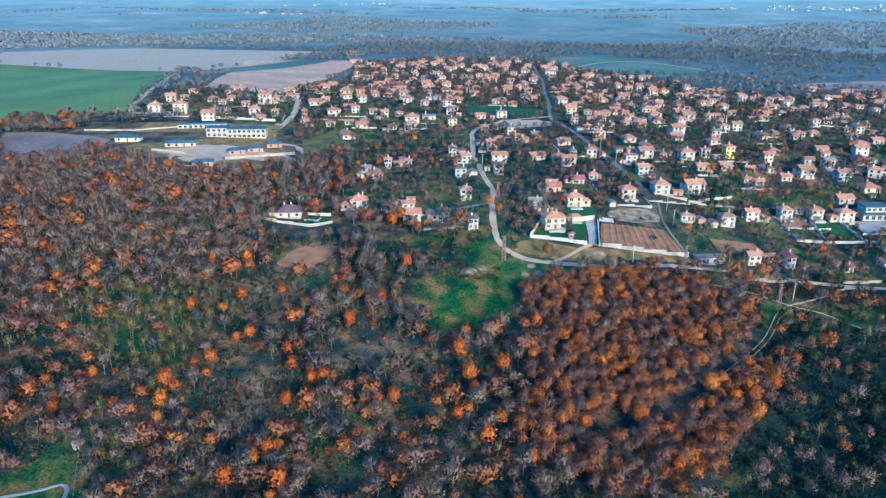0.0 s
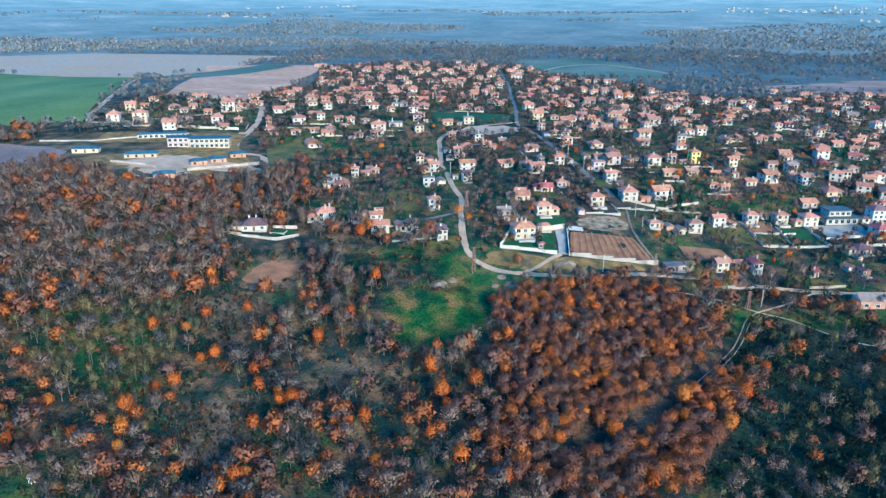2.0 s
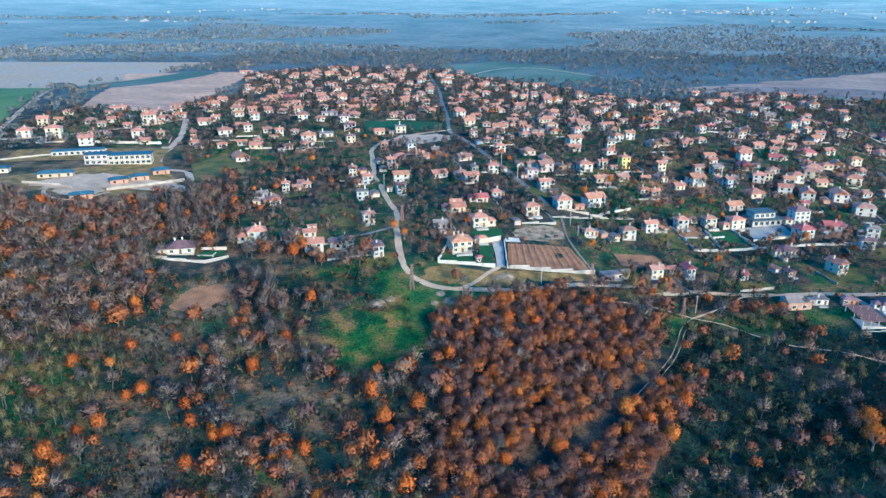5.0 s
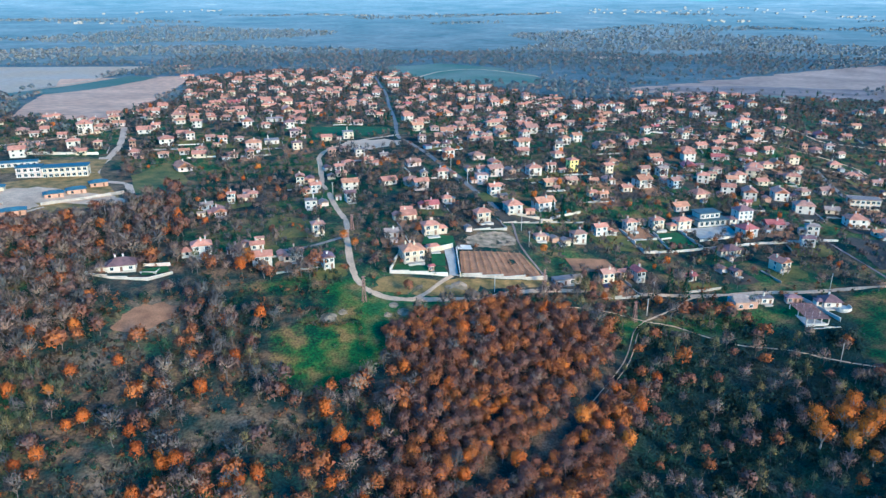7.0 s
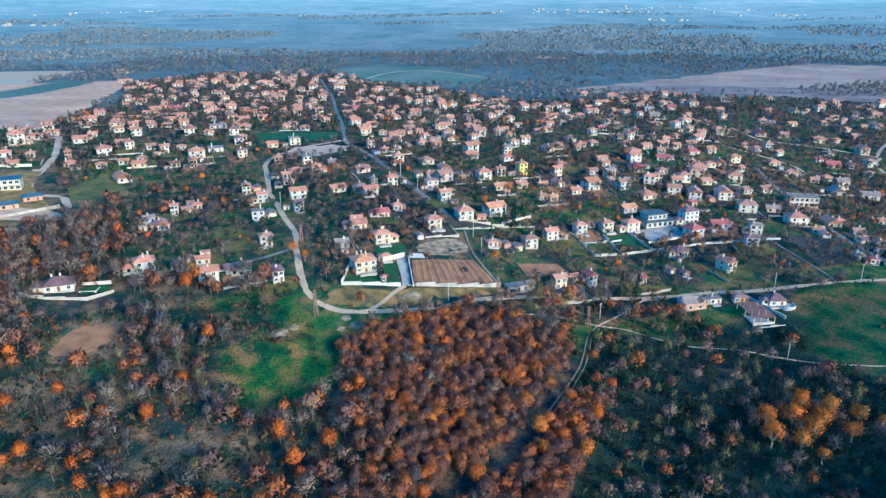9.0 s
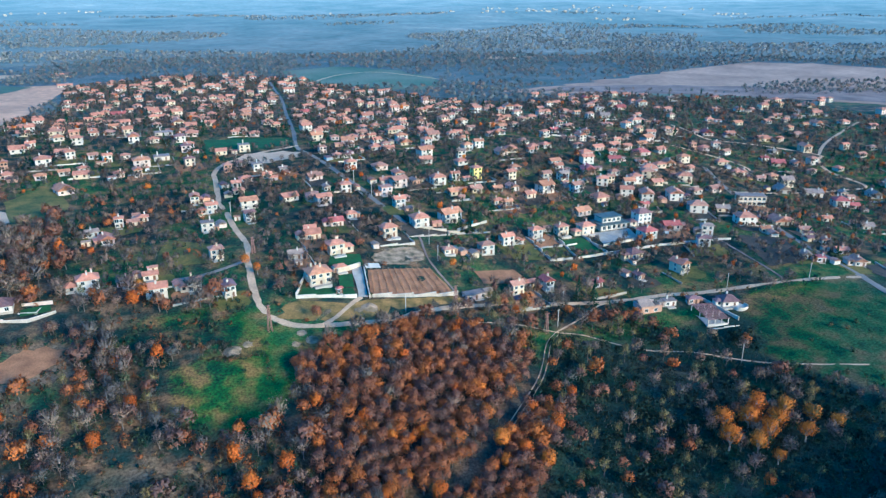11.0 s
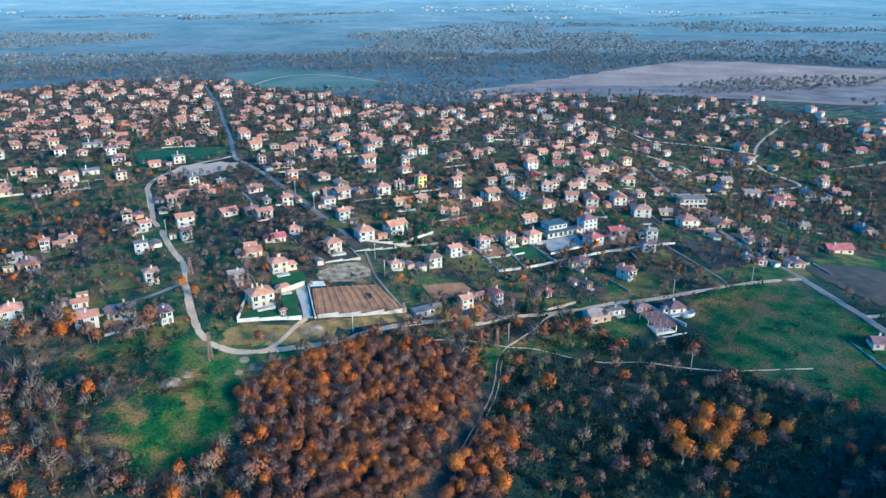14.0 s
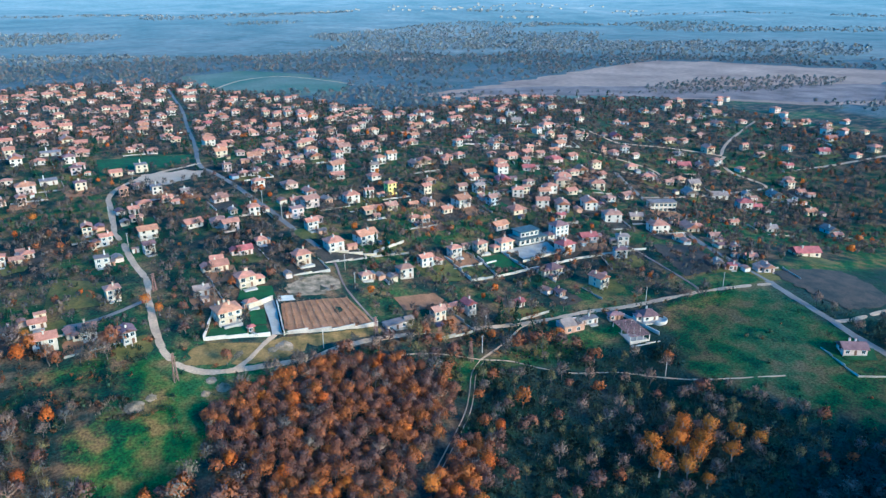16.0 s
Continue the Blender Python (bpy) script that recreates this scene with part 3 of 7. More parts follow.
def window_mesh(w, h):
    if (w, h) not in WIN:
        frame_bm = bmesh.new()
        t = 0.12
        for c in ((-w / 2 - t, -0.06, -h / 2 - t, w / 2 + t, 0.02, -h / 2), (-w / 2 - t, -0.06, h / 2, w / 2 + t, 0.02, h / 2 + t),
                  (-w / 2 - t, -0.06, -h / 2, -w / 2, 0.02, h / 2), (w / 2, -0.06, -h / 2, w / 2 + t, 0.02, h / 2), (-0.04, -0.05, -h / 2, 0.04, 0.02, h / 2)):
            box(frame_bm, *c)
        fm = bpy.data.meshes.new("window_frame")
        frame_bm.to_mesh(fm)
        frame_bm.free()
        fm.materials.append(M_FRAME)
        pb = box_bm(-w / 2, -0.03, -h / 2, w / 2, 0.01, h / 2)
        pm = bpy.data.meshes.new("window")
        pb.to_mesh(pm)
        pb.free()
        pm.materials.append(M_GLASS)
        WIN[(w, h)] = (pm, fm)
    return WIN[(w, h)]


def add_window(parent, x, y, z, turn, w=1.3, h=1.3, framed=True):
    pm, fm = window_mesh(w, h)
    ob = link_part("window", pm, parent, at=pose(x, y, z, 0, 0, turn))
    if framed:
        link_part("frame", fm, ob)
    return ob


FOOT = []     # ground taken by buildings: x, y, radius


def house(x, y, turn, w, d, floors=2, roof="hip", tile=0, wall=0, wing=None, chimneys=1, balcony=False, base=True, near=True, label="", seed=0, rise=None, group="village houses"):
    """A house on its ground: plaster walls, tiled roof with eaves, windows on every side, door, chimneys, sometimes a balcony or a wing."""
    rng = random.Random(int(x * 13 + y * 7) + seed)
    if group == "village houses":
        w, d = (w * 0.84, d * 0.84) if near else (w * 0.9, d * 0.9)
    z = sum(gz(x + dx, y + dy) for dx in (-w / 2, w / 2) for dy in (-d / 2, d / 2)) / 4 - 0.1
    FOOT.append((x, y, max(w, d) * 0.62))
    ob = new("house")
    ob.matrix_basis = pose(x, y, z, 0, 0, turn)
    h = floors * 2.3 + 0.25
    wm, rm = PLASTER[wall], ROOF[tile]
    part("wall", box_bm(-w / 2, -d / 2, -2.2, w / 2, d / 2, h), wm, ob)
    if base and near:
        part("plinth", box_bm(-w / 2 - 0.05, -d / 2 - 0.05, -2.2, w / 2 + 0.05, d / 2 + 0.05, 0.4), M_STONE, ob)
    rise = rise or min(w, d) * rng.uniform(0.25, 0.33)
    part("roof", roof_bm(roof, w, d, rise), rm, ob, at=pose(0, 0, h))
    if roof == "gable":
        for s in (-1, 1):
            bm = bmesh.new()
            pts = [(s * (w / 2 - 0.01), -d / 2, h - 0.05), (s * (w / 2 - 0.01), d / 2, h - 0.05), (s * (w / 2 - 0.01), 0, h + rise * d / (d + 1.0))] if w >= d else \
                  [(-w / 2, s * (d / 2 - 0.01), h - 0.05), (w / 2, s * (d / 2 - 0.01), h - 0.05), (0, s * (d / 2 - 0.01), h + rise * w / (w + 1.0))]
            inner = [(px * 0.97, py * 0.97, pz) for px, py, pz in pts]
            v = [bm.verts.new(p) for p in pts + inner]
            bm.faces.new(v[:3])
            bm.faces.new(v[3:][::-1])
            for i in range(3):
                bm.faces.new((v[i], v[i + 3], v[(i + 1) % 3 + 3], v[(i + 1) % 3]))
            part("gable_wall", bm, wm, ob)
    for k in range(chimneys):
        cx, cy = rng.uniform(-0.28, 0.28) * w, rng.choice((-1, 1)) * d * 0.15
        ch = part("chimney", box_bm(-0.32, -0.32, 0, 0.32, 0.32, rise * 0.6 + 1.3), wm, ob, at=pose(cx, cy, h + rise * 0.3))
        if near:
            part("cap", box_bm(-0.42, -0.42, rise * 0.6 + 1.3, 0.42, 0.42, rise * 0.6 + 1.5), rm, ch)
    for f in range(floors):
        zz = 1.45 + f * 2.3
        nf = max(2, int(w / (2.9 if near else 4.0)))
        for i in range(nf):
            wx = (i + 0.5) / nf * w - w / 2
            if f == 0 and i == nf // 2:
                part("door", box_bm(-0.5, -0.05, 0, 0.5, 0.02, 2.1), M_DOOR, ob, at=pose(wx, -d / 2 - 0.01, zz - 1.4))
            elif f > 0 and balcony and i == 0:
                add_window(ob, wx, -d / 2 - 0.01, zz - 0.2, 0, 1.8, 2.0, near)
            else:
                add_window(ob, wx, -d / 2 - 0.01, zz, 0, 1.3, 1.3, near)
            if near and i % 2 == 0:
                add_window(ob, wx, d / 2 + 0.01, zz, 180, 1.3, 1.3, False)
        ns = max(1, int(d / 4.2)) if near else 1
        for i in range(ns):
            wy = (i + 0.5) / ns * d - d / 2
            add_window(ob, -w / 2 - 0.01, wy, zz, -90, 1.1, 1.3, near)
            if near:
                add_window(ob, w / 2 + 0.01, wy, zz, 90, 1.1, 1.3, near)
    if near and group == "village houses" and not balcony and not wing and rng.random() < 0.75:
        # a lean-to or porch against one side, with its own roof
        s, aw, ad, ah = rng.choice((-1, 1)), w * rng.uniform(0.3, 0.5), d * rng.uniform(0.5, 0.8), rng.uniform(2.0, 2.4)
        ax = s * (w / 2 + aw / 2 - 0.02)
        an = part("annexe", box_bm(-aw / 2, -ad / 2, -1.5, aw / 2, ad / 2, ah), PLASTER[rng.choice((wall, 2, 4))], ob, at=pose(ax, rng.uniform(-0.15, 0.15) * d, 0))
        part("roof", roof_bm("flat", aw + 0.5, ad + 0.5, 0.2, 0.3), ROOF[rng.choice((tile, 4, 7, 6))], an, at=pose(0, 0, ah))
        part("door", box_bm(-0.45, -0.05, 0, 0.45, 0.02, 1.9), M_DOOR, an, at=pose(0, -ad / 2 - 0.01, 0.05))
    if near and group == "village houses" and rng.random() < 0.6:
        tw, td = w * rng.uniform(0.6, 1.1), rng.uniform(1.6, 2.6)
        y0 = -d / 2 - (1.52 if balcony else 0.06)
        part("terrace", box_bm(-tw / 2, y0 - td, -1.5, tw / 2, y0, 0.25), M_CONC, ob)
    if balcony:
        zb = 2.3
        bal = part("balcony", box_bm(-w / 2, -d / 2 - 1.5, zb, w * 0.1, -d / 2 - 0.02, zb + 0.18), M_CONC, ob)
        part("parapet", box(box(box_bm(-w / 2, -d / 2 - 1.5, zb + 0.18, w * 0.1, -d / 2 - 1.38, zb + 1.05), -w / 2, -d / 2 - 1.38, zb + 0.18, -w / 2 + 0.12, -d / 2 - 0.03, zb + 1.05),
                            w * 0.1 - 0.12, -d / 2 - 1.38, zb + 0.18, w * 0.1, -d / 2 - 0.03, zb + 1.05), wm, bal)
        for px in (-w / 2 + 0.2, w * 0.1 - 0.2):
            part("post", box_bm(px - 0.14, -d / 2 - 1.45, -1.6, px + 0.14, -d / 2 - 1.17, zb), M_CONC, bal)
    if wing:
        ww, wd, wf, side = wing
        wx, hh = side * (w / 2 + ww / 2 - 0.1), wf * 2.3 + 0.2
        wy = -d / 2 + wd / 2 + 0.8
        wg = part("wing", box_bm(-ww / 2, -wd / 2, -0.6, ww / 2, wd / 2, hh), wm, ob, at=pose(wx, wy, 0))
        part("roof", roof_bm("hip" if roof == "hip" else "gable", ww, wd, min(ww, wd) * 0.28, 0.4), rm, wg, at=pose(0, 0, hh))
        for i in range(max(1, int(ww / 3))):
            add_window(wg, (i + 0.5) / max(1, int(ww / 3)) * ww - ww / 2, -wd / 2 - 0.01, 1.7, 0, 1.3, 1.3, False)
    return tagged(ob, label or "plastered village house with a tiled roof", "house", group)


def wall_line(pts, height, mat, label, thick=0.3, name="garden_wall", cap=True, kind=""):
    """A garden wall along corners, stepping with the ground, one panel a stretch, with coping."""
    ob = new(name)
    x0, y0 = pts[0]
    ob.matrix_basis = pose(x0, y0, gz(x0, y0))
    for (x1, y1), (x2, y2) in zip(pts, pts[1:]):
        L = math.hypot(x2 - x1, y2 - y1)
        n = max(1, round(L / 8))
        t = math.degrees(math.atan2(y2 - y1, x2 - x1))
        for k in range(n):
            u = (k + 0.5) / n
            cx, cy = x1 + (x2 - x1) * u, y1 + (y2 - y1) * u
            m = pose(cx - x0, cy - y0, gz(cx, cy) - gz(x0, y0), 0, 0, t)
            hl = L / n / 2 + (0.02 if n > 1 else 0)
            p = part("panel", box_bm(-hl, -thick / 2, -1.2, hl, thick / 2, height), mat, ob, at=m)
            if cap:
                part("coping", box_bm(-hl, -thick / 2 - 0.06, height, hl, thick / 2 + 0.06, height + 0.1), M_WHITE, p)
    return tagged(ob, label, "wall", "garden walls", kind)


# ---- the village houses, nearest first ----
house(13.0, 308.4, 9, 5.4, 7.1, 2, "gable", 3, 0, balcony=True, label='white plastered two-storey house with a dark brown tile gable roof')
house(-14.3, 316.0, 2, 9.5, 7.7, 2, "gable", 0, 0, balcony=True, label='white plastered two-storey house with a pinkish clay-tile gable roof')
house(0.2, 316.8, -1, 6.5, 5.2, 2, "hip", 6, 1, wing=(2.9, 3.4, 1, -1), label='cream plastered two-storey house with a weathered tile hip roof')
house(134.0, 291.8, 5, 6.7, 5.7, 2, "gable", 6, 1, label='cream plastered two-storey house with a weathered tile gable roof')
house(-25.8, 330.8, 5, 5.4, 4.6, 1, "gable", 3, 2, label='pinkish plastered one-storey house with a dark brown tile gable roof')
house(-16.8, 332.9, 5, 6.8, 5.2, 1, "gable", 0, 0, label='white plastered one-storey house with a pinkish clay-tile gable roof')
house(-40.5, 331.8, 9, 9.5, 7.4, 2, "hip", 0, 0, wing=(4.8, 5.2, 1, -1), chimneys=2, label='white plastered two-storey house with a pinkish clay-tile hip roof')
house(44.0, 333.3, -0, 6.8, 6.1, 1, "gable", 4, 0, label='white plastered one-storey house with a grey slate gable roof')
house(150.7, 294.6, 6, 5.3, 6.9, 2, "gable", 2, 0, balcony=True, label='white plastered two-storey house with a dark red tile gable roof')
house(62.8, 334.7, 8, 8.8, 6.4, 2, "hip", 0, 1, balcony=True, wing=(4.4, 4.5, 1, 1), chimneys=2, label='cream plastered two-storey house with a pinkish clay-tile hip roof')
house(10.9, 344.7, 8, 6.5, 6.0, 2, "hip", 6, 1, label='cream plastered two-storey house with a weathered tile hip roof')
house(176.5, 293.3, 9, 4.8, 4.5, 1, "gable", 2, 0, label='white plastered one-storey house with a dark red tile gable roof')
house(116.3, 330.6, 1, 6.0, 5.1, 1, "hip", 6, 1, label='cream plastered one-storey house with a weathered tile hip roof')
house(55.6, 354.9, 3, 8.7, 7.3, 1, "gable", 0, 1, wing=(3.9, 4.7, 1, -1), label='cream plastered one-storey house with a pinkish clay-tile gable roof')
house(136.2, 330.7, 3, 8.1, 6.4, 2, "hip", 6, 0, label='white plastered two-storey house with a weathered tile hip roof')
house(92.6, 351.2, 9, 8.8, 6.6, 2, "hip", 0, 1, balcony=True, label='cream plastered two-storey house with a pinkish clay-tile hip roof')
house(200.1, 294.1, 11, 4.2, 4.5, 1, "gable", 3, 4, label='bare orange brick one-storey house with a dark brown tile gable roof')
house(70.5, 369.2, 2, 7.6, 7.1, 1, "gable", 2, 2, wing=(3.4, 4.6, 1, -1), label='pinkish plastered one-storey house with a dark red tile gable roof')
house(151.7, 340.2, 6, 7.6, 6.0, 2, "gable", 0, 0, wing=(3.4, 3.9, 1, 1), label='white plastered two-storey house with a pinkish clay-tile gable roof')
house(222.9, 293.4, 9, 7.0, 9.1, 2, "gable", 0, 1, balcony=True, label='cream plastered two-storey house with a pinkish clay-tile gable roof')
house(9.4, 381.3, 2, 7.2, 6.0, 2, "flat", 4, 0, label='white plastered two-storey house with a grey slate flat roof')
house(112.9, 363.8, 4, 9.7, 9.1, 2, "hip", 0, 0, balcony=True, label='white plastered two-storey house with a pinkish clay-tile hip roof')
house(-36.3, 382.5, 12, 7.1, 9.3, 1, "gable", 0, 2, label='pinkish plastered one-storey house with a pinkish clay-tile gable roof')
house(80.4, 378.2, 3, 5.7, 5.4, 1, "hip", 0, 0, label='white plastered one-storey house with a pinkish clay-tile hip roof')
house(211.5, 316.1, 7, 9.4, 8.8, 1, "hip", 3, 1, wing=(4.2, 5.7, 1, -1), label='cream plastered one-storey house with a dark brown tile hip roof')
house(30.2, 388.6, 9, 5.8, 5.3, 2, "gable", 3, 0, balcony=True, label='white plastered two-storey house with a dark brown tile gable roof')
house(171.8, 347.0, 4, 7.4, 5.8, 2, "hip", 0, 0, balcony=True, label='white plastered two-storey house with a pinkish clay-tile hip roof')
house(132.0, 370.0, 11, 12.2, 9.5, 2, "gable", 1, 0, balcony=True, label='white plastered two-storey house with a orange clay-tile gable roof')
house(288.6, 271.5, -25, 4.8, 4.5, 1, "flat", 2, 2, label='pinkish plastered one-storey house with a dark red tile flat roof')
house(286.0, 278.2, -26, 4.9, 6.4, 1, "gable", 4, 0, label='white plastered one-storey house with a grey slate gable roof')
house(-43.5, 393.8, 16, 6.4, 5.4, 1, "gable", 4, 5, label='grey rendered one-storey house with a grey slate gable roof')
house(302.1, 262.3, -21, 6.4, 8.3, 1, "gable", 6, 2, wing=(2.9, 5.4, 1, -1), label='pinkish plastered one-storey house with a weathered tile gable roof')
house(188.2, 349.0, 3, 7.6, 6.1, 2, "hip", 0, 1, balcony=True, label='cream plastered two-storey house with a pinkish clay-tile hip roof')
house(-31.7, 404.7, 1, 4.6, 4.5, 2, "hip", 0, 0, balcony=True, label='white plastered two-storey house with a pinkish clay-tile hip roof')
house(110.4, 391.4, 7, 7.1, 5.8, 2, "gable", 0, 0, balcony=True, label='white plastered two-storey house with a pinkish clay-tile gable roof')
house(202.1, 347.4, 4, 9.3, 7.4, 2, "hip", 0, 1, wing=(4.2, 4.8, 1, -1), label='cream plastered two-storey house with a pinkish clay-tile hip roof')
house(252.0, 312.4, -23, 7.7, 5.6, 2, "hip", 3, 0, label='white plastered two-storey house with a dark brown tile hip roof')
house(13.0, 411.1, 10, 6.6, 6.0, 2, "gable", 0, 0, wing=(3.0, 3.9, 1, -1), label='white plastered two-storey house with a pinkish clay-tile gable roof')
house(-21.0, 410.8, 7, 6.1, 5.3, 1, "hip", 0, 0, label='white plastered one-storey house with a pinkish clay-tile hip roof')
house(231.0, 332.3, 7, 10.0, 8.7, 2, "hip", 2, 0, balcony=True, label='white plastered two-storey house with a dark red tile hip roof')
house(308.2, 277.0, -26, 6.6, 5.3, 1, "gable", 0, 2, label='pinkish plastered one-storey house with a pinkish clay-tile gable roof')
house(67.7, 413.7, 5, 10.8, 9.5, 1, "hip", 6, 1, label='cream plastered one-storey house with a weathered tile hip roof')
house(313.9, 292.8, -25, 4.0, 5.2, 1, "gable", 6, 0, label='white plastered one-storey house with a weathered tile gable roof')
house(109.1, 413.1, 2, 8.0, 7.3, 2, "flat", 6, 2, label='pinkish plastered two-storey house with a weathered tile flat roof')
house(265.2, 326.2, -25, 7.5, 5.5, 2, "hip", 4, 0, balcony=True, wing=(3.4, 3.6, 1, -1), label='white plastered two-storey house with a grey slate hip roof')
house(251.8, 339.7, -13, 10.4, 8.1, 1, "gable", 2, 2, label='pinkish plastered one-storey house with a dark red tile gable roof')
house(239.7, 350.2, 2, 10.4, 8.2, 3, "hip", 3, 0, wing=(4.7, 5.4, 1, -1), label='white plastered three-storey house with a dark brown tile hip roof')
house(297.6, 317.7, -23, 5.2, 4.5, 1, "gable", 1, 1, label='cream plastered one-storey house with a orange clay-tile gable roof')
house(5.5, 431.9, -0, 5.3, 6.9, 2, "gable", 0, 1, wing=(2.4, 4.5, 1, 1), label='cream plastered two-storey house with a pinkish clay-tile gable roof')
house(213.7, 371.2, 8, 10.5, 7.6, 1, "gable", 1, 2, label='pinkish plastered one-storey house with a orange clay-tile gable roof')
house(169.0, 391.3, 9, 5.3, 4.5, 1, "gable", 0, 1, wing=(2.4, 2.9, 1, 1), label='cream plastered one-storey house with a pinkish clay-tile gable roof')
house(175.6, 389.5, 1, 5.3, 4.5, 1, "gable", 1, 2, wing=(2.4, 2.9, 1, -1), label='pinkish plastered one-storey house with a orange clay-tile gable roof')
house(88, 423, 1, 6.5, 6.1, 2, "hip", 0, 0, near=False, label='white plastered two-storey house with a pinkish clay-tile hip roof')
house(30, 442, 2, 6.5, 5.3, 1, "hip", 6, 1, near=False, label='cream plastered one-storey house with a weathered tile hip roof')
house(149, 408, 9, 7.7, 7.0, 1, "gable", 1, 1, near=False, label='cream plastered one-storey house with a orange clay-tile gable roof')
house(78, 429, 7, 3.9, 5.0, 1, "gable", 4, 0, near=False, label='white plastered one-storey house with a grey slate gable roof')
house(321, 313, -21, 6.6, 5.0, 1, "gable", 6, 1, near=False, label='cream plastered one-storey house with a weathered tile gable roof')
house(350, 276, -23, 15.0, 9.5, 1, "gable", 2, 1, near=False, label='cream plastered one-storey house with a dark red tile gable roof')
house(304, 338, -17, 9.6, 9.0, 1, "hip", 6, 2, near=False, label='pinkish plastered one-storey house with a weathered tile hip roof')
house(164, 411, 5, 7.3, 6.4, 1, "gable", 6, 1, near=False, label='cream plastered one-storey house with a weathered tile gable roof')
house(194, 399, 7, 6.7, 5.7, 1, "gable", 0, 1, near=False, label='cream plastered one-storey house with a pinkish clay-tile gable roof')
house(298, 334, -16, 11.0, 9.4, 2, "hip", 0, 0, near=False, label='white plastered two-storey house with a pinkish clay-tile hip roof')
house(115, 434, 0, 7.3, 5.5, 1, "gable", 0, 2, near=False, label='pinkish plastered one-storey house with a pinkish clay-tile gable roof')
house(178, 410, 2, 6.1, 4.5, 1, "gable", 1, 1, near=False, label='cream plastered one-storey house with a orange clay-tile gable roof')
house(132, 430, 11, 5.1, 6.6, 1, "gable", 4, 4, near=False, label='bare orange brick one-storey house with a grey slate gable roof')
house(208, 406, 10, 9.8, 9.3, 2, "gable", 1, 0, near=False, label='white plastered two-storey house with a orange clay-tile gable roof')
house(236, 388, 5, 10.5, 9.5, 1, "hip", 0, 1, near=False, label='cream plastered one-storey house with a pinkish clay-tile hip roof')
house(257, 372, -13, 5.5, 4.5, 1, "gable", 2, 2, near=False, label='pinkish plastered one-storey house with a dark red tile gable roof')
house(146, 427, 3, 9.2, 7.4, 2, "hip", 0, 0, near=False, label='white plastered two-storey house with a pinkish clay-tile hip roof')
house(326, 331, -25, 7.4, 5.6, 1, "hip", 0, 1, near=False, label='cream plastered one-storey house with a pinkish clay-tile hip roof')
house(189, 412, 4, 6.3, 8.2, 1, "gable", 6, 0, near=False, label='white plastered one-storey house with a weathered tile gable roof')
house(285, 359, -24, 11.2, 9.5, 2, "hip", 6, 0, near=False, label='white plastered two-storey house with a weathered tile hip roof')
house(30, 458, 6, 5.6, 5.0, 1, "gable", 0, 0, near=False, label='white plastered one-storey house with a pinkish clay-tile gable roof')
house(228, 403, 11, 6.9, 6.3, 2, "gable", 6, 5, near=False, label='grey rendered two-storey house with a weathered tile gable roof')
house(76, 455, 10, 9.4, 7.1, 1, "gable", 6, 2, near=False, label='pinkish plastered one-storey house with a weathered tile gable roof')
house(320, 331, -14, 8.7, 11.0, 1, "gable", 0, 1, near=False, label='cream plastered one-storey house with a pinkish clay-tile gable roof')
house(159, 432, -0, 5.7, 4.5, 2, "gable", 0, 0, near=False, label='white plastered two-storey house with a pinkish clay-tile gable roof')
house(266, 383, -24, 8.1, 10.6, 2, "gable", 0, 0, near=False, label='white plastered two-storey house with a pinkish clay-tile gable roof')
house(127, 448, 7, 6.4, 8.4, 1, "gable", 0, 0, near=False, label='white plastered one-storey house with a pinkish clay-tile gable roof')
house(257, 391, -27, 8.3, 6.3, 2, "gable", 0, 0, near=False, label='white plastered two-storey house with a pinkish clay-tile gable roof')
house(319, 338, -20, 4.5, 4.5, 1, "flat", 1, 4, near=False, label='bare orange brick one-storey house with a orange clay-tile flat roof')
house(302, 357, -24, 8.3, 6.2, 1, "gable", 4, 1, near=False, label='cream plastered one-storey house with a grey slate gable roof')
house(174, 434, 8, 6.4, 5.8, 3, "hip", 0, 3, near=False, label='bright yellow plastered three-storey house with a pinkish clay-tile hip roof')
house(49, 469, 10, 6.4, 4.9, 1, "gable", 0, 1, near=False, label='cream plastered one-storey house with a pinkish clay-tile gable roof')
house(233, 409, 6, 7.7, 5.7, 1, "gable", 4, 0, near=False, label='white plastered one-storey house with a grey slate gable roof')
house(286, 382, -19, 8.9, 11.0, 2, "gable", 0, 0, near=False, label='white plastered two-storey house with a pinkish clay-tile gable roof')
house(-64, 475, 23, 9.6, 11.0, 1, "gable", 1, 2, near=False, label='pinkish plastered one-storey house with a orange clay-tile gable roof')
house(252, 411, -27, 7.8, 5.9, 2, "hip", 0, 0, near=False, label='white plastered two-storey house with a pinkish clay-tile hip roof')
house(103, 473, 7, 7.2, 6.4, 2, "hip", 0, 0, near=False, label='white plastered two-storey house with a pinkish clay-tile hip roof')
house(61, 480, 5, 5.3, 4.5, 1, "gable", 4, 0, near=False, label='white plastered one-storey house with a grey slate gable roof')
house(230, 423, 10, 7.2, 5.5, 2, "gable", 4, 0, near=False, label='white plastered two-storey house with a grey slate gable roof')
house(365, 338, -21, 6.0, 5.1, 1, "gable", 0, 0, near=False, label='white plastered one-storey house with a pinkish clay-tile gable roof')
house(46, 488, 7, 6.7, 6.2, 2, "flat", 4, 0, near=False, label='white plastered two-storey house with a grey slate flat roof')
house(268, 405, -18, 7.3, 6.8, 2, "gable", 1, 0, near=False, label='white plastered two-storey house with a orange clay-tile gable roof')
